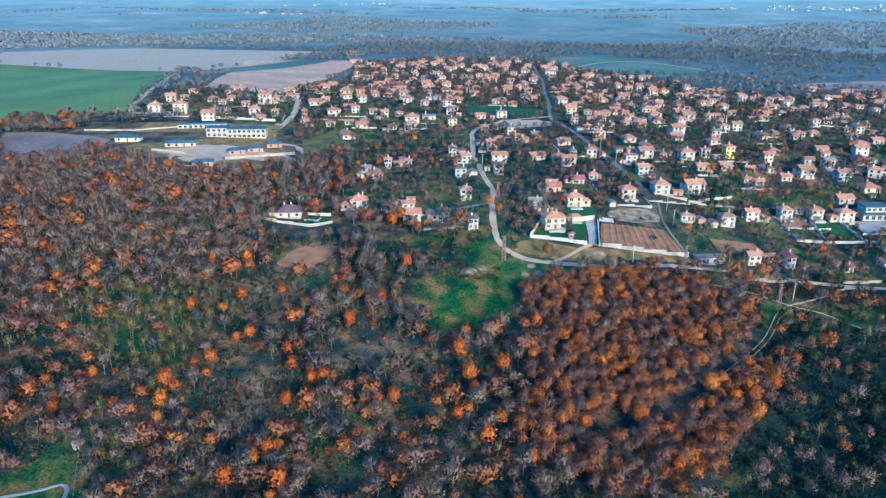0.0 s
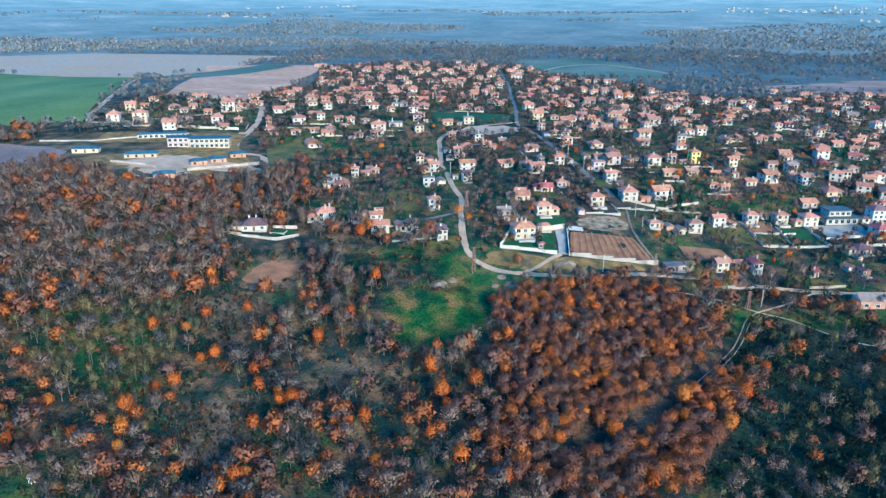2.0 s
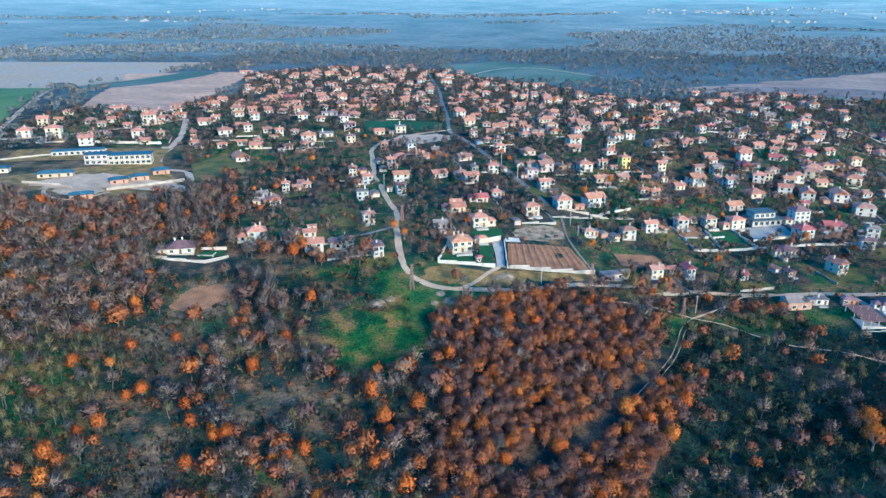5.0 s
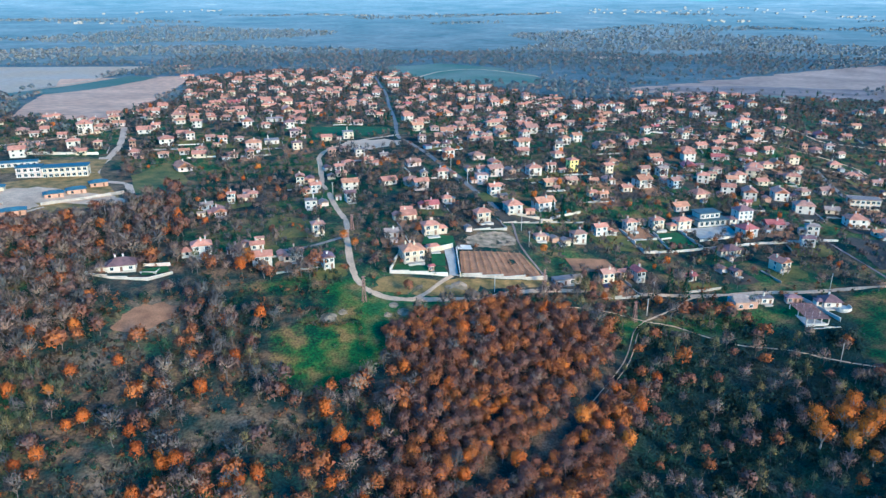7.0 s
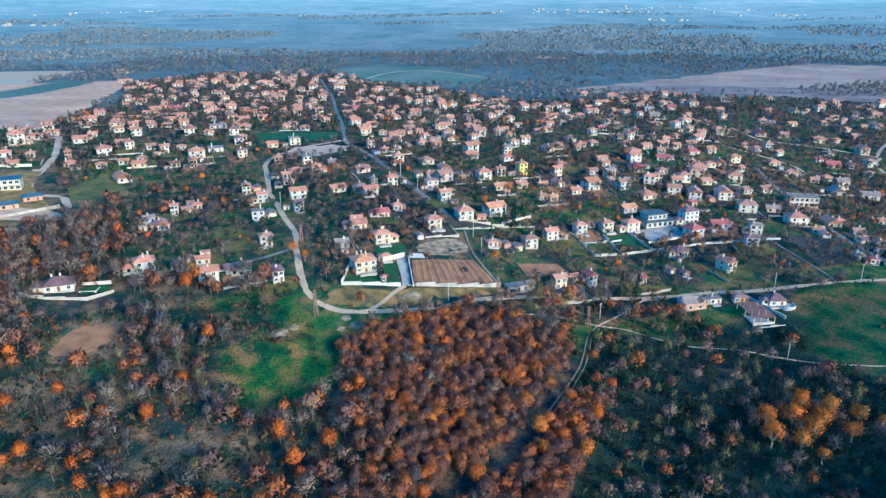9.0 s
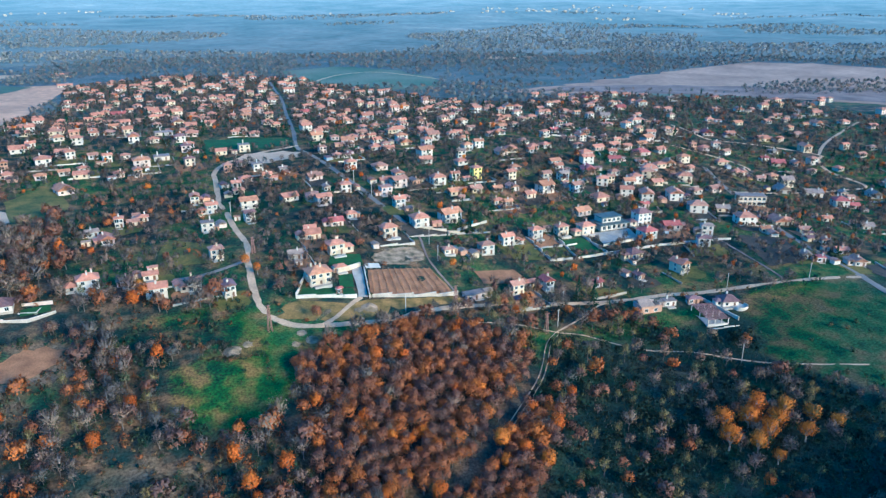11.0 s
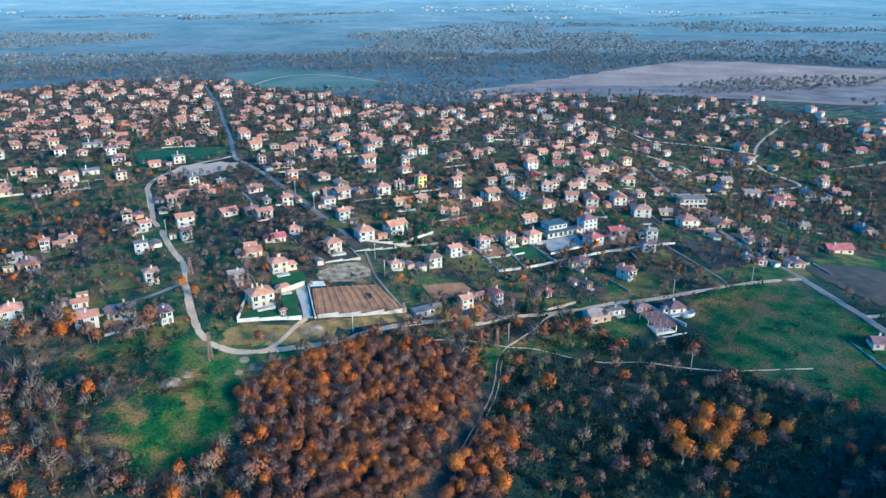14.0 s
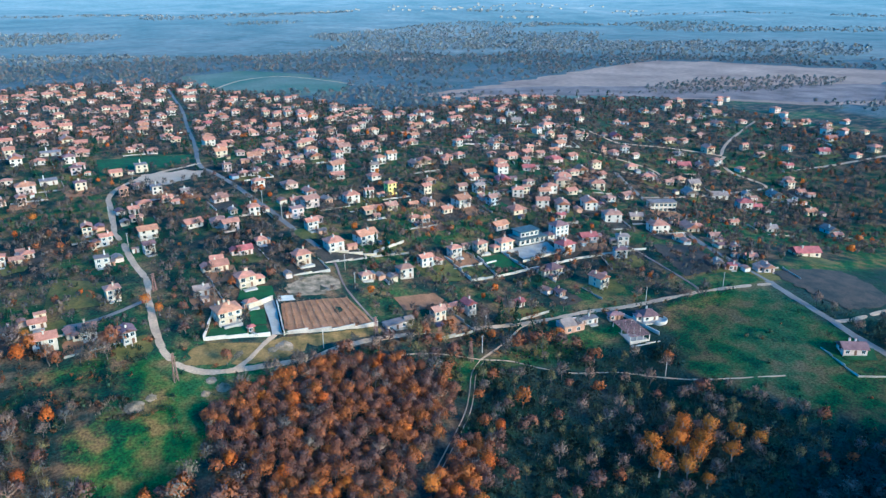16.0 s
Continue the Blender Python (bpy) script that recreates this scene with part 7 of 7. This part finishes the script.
SPARE = {}
for kind, count, tris in (("bare", 8, 230), ("rust", 7, 250), ("oak", 9, 640), ("willow", 5, 210), ("orange", 4, 420), ("shrub", 5, 84), ("thicket", 6, 120), ("conifer", 3, 170)):
    SPARE[kind] = []
    for i in range(count):
        tr, cr, nr = tree_shape(kind, 900 + 50 * count + i, tris)
        keep = tr[:12] if kind not in ("bare", "willow") else tr[: 12 + 14 * 4]
        SPARE[kind].append((keep, cr, nr))
MIDDLE = {}
for kind, count, tris in (("bare", 6, 84), ("rust", 5, 120), ("orange", 4, 120), ("shrub", 5, 40), ("thicket", 5, 44), ("conifer", 3, 130)):
    MIDDLE[kind] = [(t[:12], c, n) for t, c, n in (tree_shape(kind, 3000 + 50 * count + i, tris) for i in range(count))]
# tufts of dry reed and tall grass
def tuft(seed, n=16):
    rng = np.random.default_rng(seed)
    p = np.stack([rng.normal(0, 0.55, n), rng.normal(0, 0.55, n), np.full(n, -0.05)], 1)
    d = rng.normal(0, 0.35, (n, 3)) + (0.15, 0.1, 1.0)
    t = sliver_tris(p, d / np.linalg.norm(d, axis=1)[:, None], rng.uniform(0.7, 1.5, n), 0.13, rng)
    return t[:1], t, np.tile((0.0, -0.3, 0.95), (n, 1))


MIDDLE["reed"] = [tuft(60 + i) for i in range(4)]
THIN = {}
for kind, count, tris in (("bare", 5, 34), ("rust", 4, 50), ("orange", 3, 50), ("shrub", 4, 18), ("conifer", 3, 60)):
    THIN[kind] = [(tree_shape(kind, 2000 + 50 * count + i, tris)) for i in range(count)]
    THIN[kind] = [(t[:6], c, n) for t, c, n in THIN[kind]]


def grove(name, label, plants, shapes, seed, farmat=None, height=None):
    """Many plants in one mesh: rows of kind, x, y, size."""
    rng = np.random.default_rng(seed)
    vs, tints, idx, nrm = [], [], [], []
    kinds = sorted({p[0] for p in plants})
    mats = [M_BARK] + [M_GREYTWIG if name == "garden_trees" and k == "bare" else farmat or CROWN[k] for k in kinds]
    z = [height(p[1], p[2]) for p in plants] if height else ground_z(np.array([p[1] for p in plants]), np.array([p[2] for p in plants]))
    for (k, x, y, s), zz in zip(plants, z):
        tr, cr, nr = shapes[k][rng.integers(len(shapes[k]))]
        a = rng.uniform(0, 2 * np.pi)
        R = np.array(((math.cos(a), math.sin(a), 0), (-math.sin(a), math.cos(a), 0), (0, 0, rng.uniform(0.85, 1.15)))) * s
        for tri, mi in ((tr, 0), (cr, 1 + kinds.index(k))):
            v = tri.reshape(-1, 3) @ R + (x, y, zz - 0.1)
            vs.append(v)
            idx.append(np.full(len(tri), mi))
            tints.append(np.full(len(v), rng.uniform()))
        face = np.cross(tr[:, 1] - tr[:, 0], tr[:, 2] - tr[:, 0])
        face /= np.linalg.norm(face, axis=1)[:, None] + 1e-9
        nrm.append(np.repeat(np.concatenate([face, nr]) @ (R / s), 3, 0))
    me = tri_mesh(name, np.concatenate(vs), mats, np.concatenate(tints), np.concatenate(idx), np.concatenate(nrm))
    return tagged(new(name, me), label, "trees", kind="stuff")


FEET = np.array(FOOT) if FOOT else np.zeros((0, 3))


def free(x, y, road=2.6, gap=0.6):
    ok = np.ones(len(x), bool)
    for r in ROADS:
        ok &= away(r, x, y) > road
    for fx, fy, fr in FEET:
        ok &= np.hypot(x - fx, y - fy) > fr + gap
    for q in BARE:
        ok &= ~inside(q, x, y)
    return ok


def scatter(x0, x1, y0, y1, step, seed):
    rng = np.random.default_rng(seed)
    gx, gy = np.meshgrid(np.arange(x0, x1, step), np.arange(y0, y1, step))
    return gx.ravel() + rng.uniform(-0.48, 0.48, gx.size) * step, gy.ravel() + rng.uniform(-0.48, 0.48, gx.size) * step, rng.uniform(0, 1, gx.size), rng.uniform(0, 1, gx.size)


def patchy(x, y, scale, off=0.0):
    return np.array([noise.noise(Vector((a * scale + off, b * scale, off))) for a, b in zip(x, y)]) * 0.5 + 0.5


# the valley: everything this side of the village
VALLEY = []
vr = random.Random(19)
x, y, u, v = scatter(10, 125, 150, 272, 3.3, 10)
ok = inside(OAK_WOOD, x, y) & free(x, y, 3.0) & (np.hypot(x, y) > 118)
for a, b, w in zip(x[ok], y[ok], v[ok]):
    VALLEY.append(("oak" if w < 0.86 else "bare" if w < 0.96 else "orange", a, b, vr.uniform(0.66, 0.98)))
x, y, u, v = scatter(-330, 300, 105, 500, 4.7, 11)
mead = inside(MEADOW, x, y) | inside(WEST_GREEN, x, y) | inside(EAST_FIELD, x, y)
clear = inside(HUT_LAWN, x, y)
poplars, gully = inside(POPLARS, x, y), away(GULLY, x, y) < 13
for q in DRY + CLEARINGS:
    clear |= inside(q, x, y)
p1, p2 = patchy(x, y, 0.022), patchy(x, y, 0.05, 9.0)
west = x < -72 + (y - 300) * 0.25
dense = np.where(mead, 0.16, np.where(clear, 0.2, np.where(west & (y > 240), 0.93, np.where((x > 70 + (y - 150) * 0.5) & (y < 256), 0.94, np.clip(p1 * 2.6 - 0.2, 0.38, 0.94)))))
dense = np.where(gully, 0.97, np.where(poplars, 0.85, np.where(inside(HUT_LAWN, x, y), 0.03, dense)))
ok = free(x, y, 2.4) & ~inside(VILLAGE, x, y) & ~inside(OAK_WOOD, x, y) & (u < dense) & (np.hypot(x, y) > 118)
for a, b, w, m, q, ws, cl, pp in zip(x[ok], y[ok], v[ok], mead[ok], p2[ok], west[ok], clear[ok], poplars[ok]):
    if pp:
        k, s = ("willow" if w < 0.72 else "bare" if w < 0.9 else "rust"), vr.uniform(0.7, 1.1)
    elif m or cl:
        k, s = "shrub", vr.uniform(0.5, 1.0)
    elif a > 70 + (b - 150) * 0.5 and b < 256:
        k, s = ("bare" if w < 0.20 else "thicket" if w < 0.82 else "willow" if w < 0.95 else "rust"), vr.uniform(0.6, 1.0)
    elif ws and b > 240:
        k, s = ("bare" if w < 0.70 else "rust" if w < 0.94 else "shrub" if w < 0.995 else "orange"), vr.uniform(0.8, 1.25)
    else:
        k = "shrub" if q < 0.38 or w < 0.18 else "bare" if w < 0.64 else "willow" if w < 0.72 else "rust" if w < 0.97 else "orange"
        s = vr.uniform(0.8, 1.6) if k == "shrub" else vr.uniform(0.7, 1.15)
    VALLEY.append((k, a, b, s))
near_ones = [p for p in VALLEY if 40 < p[1] < 95 and 170 < p[2] < 232][:200]
taken = set(near_ones)
tr_rng = random.Random(5)
for k, a, b, s in near_ones:
    single_tree(k, a, b, s, tr_rng)
grove("valley_woods", "dense mixed autumn woodland of bare, rust and orange trees with shrubs", [p for p in VALLEY if p not in taken], SPARE, 21)

# low scrub between the trees
x, y, u, v = scatter(-330, 300, 105, 420, 3.3, 14)
p1 = patchy(x, y, 0.03, 6.0)
ok = free(x, y, 1.6) & ~inside(VILLAGE, x, y) & ~inside(OAK_WOOD, x, y) & ~inside(MEADOW, x, y) & ~inside(EAST_FIELD, x, y) & (u < np.where(inside(HUT_LAWN, x, y), 0.02, np.clip(p1 * 2.0 - 0.25, 0.3, 0.85))) & (np.hypot(x, y) > 118)
SCRUB = [("thicket" if a > 70 + (b - 150) * 0.5 and b < 256 else "shrub", a, b, 0.5 + 0.6 * w) for a, b, w in zip(x[ok], y[ok], v[ok])]
rx, ry, ru, rv = scatter(-100, 30, 165, 300, 1.5, 15)
rok = np.zeros(len(rx), bool)
for q in CLEARINGS + [[(-7, 281), (10, 277), (10, 265), (-3, 268)]]:
    rok |= inside(q, rx, ry)
SCRUB += [("reed", a, b, 0.7 + 0.5 * w) for a, b, w in zip(rx[rok & (ru < 0.7)], ry[rok & (ru < 0.7)], rv[rok & (ru < 0.7)])]
# gardens of the village
x, y, u, v = scatter(-260, 640, 270, 1190, 4.9, 12)
p1 = patchy(x, y, 0.03, 4.0)
ok = inside(VILLAGE, x, y) & (u < np.clip(p1 * 1.7 - 0.1, 0.25, 0.9)) & free(x, y, 3.2, 0.2)
GARDEN = []
for a, b, w in zip(x[ok], y[ok], v[ok]):
    k = "bare" if w < 0.60 else "shrub" if w < 0.88 else "rust" if w < 0.955 else "orange" if w < 0.97 else "conifer"
    k = "bare" if b > 470 and k in ("rust", "orange") and (a * 7) % 1 < 0.8 else k
    GARDEN.append((k, a, b, (0.42 + 0.35 * random.random()) * (1.9 if k == "shrub" else 1)))
grove("valley_scrub", "low tangled scrub and bramble over the valley floor", SCRUB, MIDDLE, 24)
grove("garden_trees", "bare fruit trees, hedges and shrubs between the village houses", [p for p in GARDEN if p[2] < 520], MIDDLE, 22)
grove("garden_trees", "distant trees and hedges between the village houses", [p for p in GARDEN if p[2] >= 520], THIN, 23)

# single bright trees
sg = random.Random(8)
for a, b in ((-138, 248), (-98, 303), (-93, 271), (-91, 238), (-61, 251), (-67, 225), (-71, 222), (-81, 207), (-76, 210), (-43, 207), (-38, 202), (-42, 203), (-116, 187), (-114, 182), (-98, 186),
             (-86, 196), (-48, 192), (-43, 191), (-24, 193), (-20, 194), (-15, 195), (-52, 166), (-11, 177), (-33, 233), (-23, 248), (-28, 270), (-193, 332), (-170, 320), (-161, 273), (-135, 263)):
    single_tree("orange", a, b, sg.uniform(0.7, 1.05), sg)
for a, b in ((20, 210), (9, 205), (3, 198), (-75, 247), (53, 196), (45, 192), (86, 202), (92, 197), (107, 204), (121, 219), (97, 191), (60, 188), (36, 186)):
    single_tree("orange", a, b, sg.uniform(0.75, 1.1), sg)
for a, b in ((-80, 239), (-46, 171), (-83, 180), (26, 322), (22, 330), (-21, 322)):
    single_tree("gold", a, b, sg.uniform(0.4, 0.55), sg)
for a, b, k in ((158, 181, 0.8), (163, 190, 0.8), (165, 176, 0.7), (170, 186, 0.85), (172, 179, 0.8), (177, 191, 0.8), (179, 183, 0.85), (184, 175, 0.7), (186, 187, 0.75), (192, 181, 0.6), (197, 175, 0.5), (168, 170, 0.5)):
    single_tree("gold", a, b, k * sg.uniform(0.9, 1.05), sg)
for a, b in ((-26, 335), (133, 358), (140, 362), (136, 352), (165, 277), (160, 282), (395, 772), (480, 760), (70, 590), (76, 585), (81, 597), (20, 600)):
    single_tree("conifer", a, b, sg.uniform(0.7, 1.1), sg)

for k in range(16):
    a, b = (9 + k * 1.05, 265 + 0.6 * math.sin(k)) if k < 12 else (21.5, 263 - (k - 12) * 2.6)
    single_tree("shrub", a, b, sg.uniform(0.5, 0.8), sg)

# woods round and behind the village
x, y, u, v = scatter(-800, 1500, 420, 1750, 11.0, 31)
p1 = patchy(x, y, 0.006, 2.0)
ok = (np.hypot(x - 100, y) < 1500) & ~inside(VILLAGE, x, y) & (u < np.clip(p1 * 3.0 - 0.7, 0.06, 0.95)) & (np.arctan2(x, y) > radians(-38)) & (np.arctan2(x, y) < radians(66)) & (np.hypot(x, y) > 430) & ~((y < 480) & (x < -60) & (x > -330))
for q in BARE:
    ok &= ~inside(q, x, y)
FARTREES = [("bare" if w < 0.75 else "shrub" if w < 0.93 else "rust", a, b, 0.55 + 0.45 * w) for a, b, w in zip(x[ok], y[ok], v[ok])]
FAINT = {k: [(t[:2], c, n) for t, c, n in (tree_shape("clump", 4000 + i, 40) for i in range(6))] for k in ("bare", "rust", "shrub")}
grove("far_woods", "hazy leafless woods and hedges round the village", FARTREES, FAINT, 33, M_HAZEWOOD)


x, y, u, v = scatter(640, 1010, 620, 820, 7.0, 37)
e = ((x - 820) / 165 + (y - 720) / 300) ** 2 + ((y - 720) / 62) ** 2
ok = (e < 0.55 + 0.6 * patchy(x, y, 0.02, 3.0)) & (u < 0.8)
HEDGE = [("bare" if w < 0.6 else "shrub", a, b, 0.7 + 0.5 * w) for a, b, w in zip(x[ok], y[ok], v[ok])]
for (x0, y0), (x1, y1), n in (((-230, 540), (-300, 470), 30), ((-250, 640), (-215, 660), 20), ((-160, 520), (-240, 505), 40), ((430, 840), (700, 690), 50), ((-190, 620), (-140, 560), 40)):
    for k in range(n):
        t = k / n
        HEDGE.append(("bare" if k % 3 else "shrub", x0 + (x1 - x0) * t + vr.uniform(-6, 6), y0 + (y1 - y0) * t + vr.uniform(-6, 6), vr.uniform(0.5, 1.0)))
grove("far_hedges", "leafless hedges and copses among the far fields", HEDGE, THIN, 38, M_HAZEWOOD)


def hill_z(x, y):
    """Height of the far plain and its low hills."""
    r = math.hypot(x - 100, y)
    n = noise.fractal(Vector((x * 0.0009, y * 0.0009, 3.0)), 1.0, 2.0, 5)
    t = min(max((r - 1480) / 1300, 0), 1)
    f = min(max((r - 3000) / 1800, 0), 1)
    return gz(x, y) + 2 + 34 * t * (1 - 0.35 * t) * max(n + 0.75, 0.02) + 42 * f * f * (1 + 0.5 * n)


def distant_hills():
    """The plain and low hills beyond, out to the skyline."""
    ang = np.radians(np.concatenate([np.arange(-180, -45, 5.0), np.arange(-45, 75, 0.6), np.arange(75, 181, 5.0)]))
    rad = np.geomspace(1480, 4880, 110)
    A, Rr = np.meshgrid(ang, rad)
    X, Y = np.sin(A) * Rr + 100, np.cos(A) * Rr
    Z = np.array([hill_z(a, b) for a, b in zip(X.ravel(), Y.ravel())]).reshape(X.shape)
    Z[0] = ground_z(X[0], Y[0]) - 3
    m = X.shape[1]
    a = (np.arange(len(rad) - 1)[:, None] * m + np.arange(m - 1)).ravel()
    fs = np.stack([a, a + m, a + m + 1, a + 1], 1)
    mat = bpy.data.materials.new("distance")
    mat.use_nodes = True
    nt = mat.node_tree
    b = nt.nodes["Principled BSDF"]
    b.inputs["Roughness"].default_value = 1.0
    b.inputs["Specular IOR Level"].default_value = 0.0
    geo = nt.nodes.new("ShaderNodeNewGeometry")
    out = []
    for scale, detail in ((0.0016, 4), (0.007, 7), (0.05, 6)):
        nn = nt.nodes.new("ShaderNodeTexNoise")
        nn.inputs["Scale"].default_value, nn.inputs["Detail"].default_value = scale, detail
        nt.links.new(geo.outputs["Position"], nn.inputs["Vector"])
        out.append(nn.outputs["Fac"])
    mean = nt.nodes.new("ShaderNodeMath")
    mean.operation = "MULTIPLY_ADD"
    nt.links.new(out[1], mean.inputs[0])
    mean.inputs[1].default_value = 0.6
    half = nt.nodes.new("ShaderNodeMath")
    half.operation = "MULTIPLY"
    nt.links.new(out[0], half.inputs[0])
    half.inputs[1].default_value = 0.4
    nt.links.new(half.outputs[0], mean.inputs[2])
    r = ramp(nt, [(0.38, (0.07, 0.085, 0.085)), (0.5, (0.10, 0.11, 0.105)), (0.60, (0.13, 0.13, 0.12)), (0.68, (0.22, 0.19, 0.165))])
    nt.links.new(mean.outputs[0], r.inputs["Fac"])
    r2 = ramp(nt, [(0.3, (0.65, 0.65, 0.65)), (0.7, (1.25, 1.25, 1.25))])
    nt.links.new(out[2], r2.inputs["Fac"])
    mx = nt.nodes.new("ShaderNodeMix")
    mx.data_type, mx.blend_type = "RGBA", "MULTIPLY"
    mx.inputs["Factor"].default_value = 1
    nt.links.new(r.outputs["Color"], mx.inputs["A"])
    nt.links.new(r2.outputs["Color"], mx.inputs["B"])
    nt.links.new(mx.outputs["Result"], b.inputs["Base Color"])
    # air haze put in as the hills' own glow, stronger farther out
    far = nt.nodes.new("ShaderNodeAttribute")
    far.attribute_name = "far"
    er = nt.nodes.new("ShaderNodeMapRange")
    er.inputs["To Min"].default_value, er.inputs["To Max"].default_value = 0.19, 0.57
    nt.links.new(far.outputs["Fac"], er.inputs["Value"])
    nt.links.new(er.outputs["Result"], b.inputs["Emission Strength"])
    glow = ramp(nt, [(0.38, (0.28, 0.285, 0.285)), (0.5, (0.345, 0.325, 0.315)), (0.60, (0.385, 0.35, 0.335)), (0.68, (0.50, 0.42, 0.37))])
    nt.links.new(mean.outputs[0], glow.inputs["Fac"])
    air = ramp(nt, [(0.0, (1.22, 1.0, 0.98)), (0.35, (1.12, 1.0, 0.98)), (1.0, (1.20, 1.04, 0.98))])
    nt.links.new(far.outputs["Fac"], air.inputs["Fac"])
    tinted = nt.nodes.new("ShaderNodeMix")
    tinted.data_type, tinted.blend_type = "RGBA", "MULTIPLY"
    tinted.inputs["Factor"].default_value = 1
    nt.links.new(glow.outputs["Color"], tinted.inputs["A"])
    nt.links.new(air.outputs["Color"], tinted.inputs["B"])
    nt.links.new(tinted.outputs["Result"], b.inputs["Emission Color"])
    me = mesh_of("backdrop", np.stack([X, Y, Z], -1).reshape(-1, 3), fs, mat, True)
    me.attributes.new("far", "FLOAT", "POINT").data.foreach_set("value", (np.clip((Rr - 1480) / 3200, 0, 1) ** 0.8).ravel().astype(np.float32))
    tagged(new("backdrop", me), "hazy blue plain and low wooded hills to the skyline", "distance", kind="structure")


distant_hills()

# belts of wood and hedges on the far hills
br = np.random.default_rng(91)
ba, bd = br.uniform(radians(-38), radians(64), 26000), 1500 * (3000 / 1500) ** br.uniform(0, 1, 26000)
bx, by = np.sin(ba) * bd + 100, np.cos(ba) * bd
belt = np.array([noise.noise(Vector((a * 0.0016, b * 0.0032, 8.0))) for a, b in zip(bx, by)])
keep = belt > np.clip((bd - 1600) / 800, 0, 1) * 0.32 - 0.16
BELTS = [("bare", a, b, 0.6 + 0.6 * w) for a, b, w in zip(bx[keep], by[keep], br.uniform(0, 1, keep.sum()))]
VEIL = {"bare": [(t[:2], c, n) for t, c, n in (tree_shape("clump", 5000 + i, 16) for i in range(6))]}
grove("far_belts", "hazy belts of leafless wood on the far hills", BELTS, VEIL, 92, M_HAZEBELT, hill_z)


def far_town(middles, seed):
    """Pale houses of towns on the far plain, joined."""
    rng = random.Random(seed)
    bm = bmesh.new()
    for cx, cy, n, spread in middles:
        for _ in range(n):
            x, y = cx + rng.gauss(0, spread), cy + rng.gauss(0, spread * 0.35)
            z, w, d, h = hill_z(x, y), rng.uniform(6, 12), rng.uniform(6, 10), rng.uniform(3, 6)
            box(bm, x - w / 2, y - d / 2, z - 2, x + w / 2, y + d / 2, z + h)
    me = bpy.data.meshes.new("far_town")
    bm.to_mesh(me)
    bm.free()
    me.materials.append(M_STONE)
    tagged(new("far_town", me), "pale houses of far towns on the hazy plain", "houses", kind="stuff")


far_town([(1050, 3050, 26, 190), (1450, 2800, 26, 170), (1900, 2900, 30, 260), (1500, 2350, 10, 60), (330, 3000, 10, 80), (-620, 2500, 10, 90), (-420, 3400, 14, 160), (2200, 2500, 14, 120)], 77)
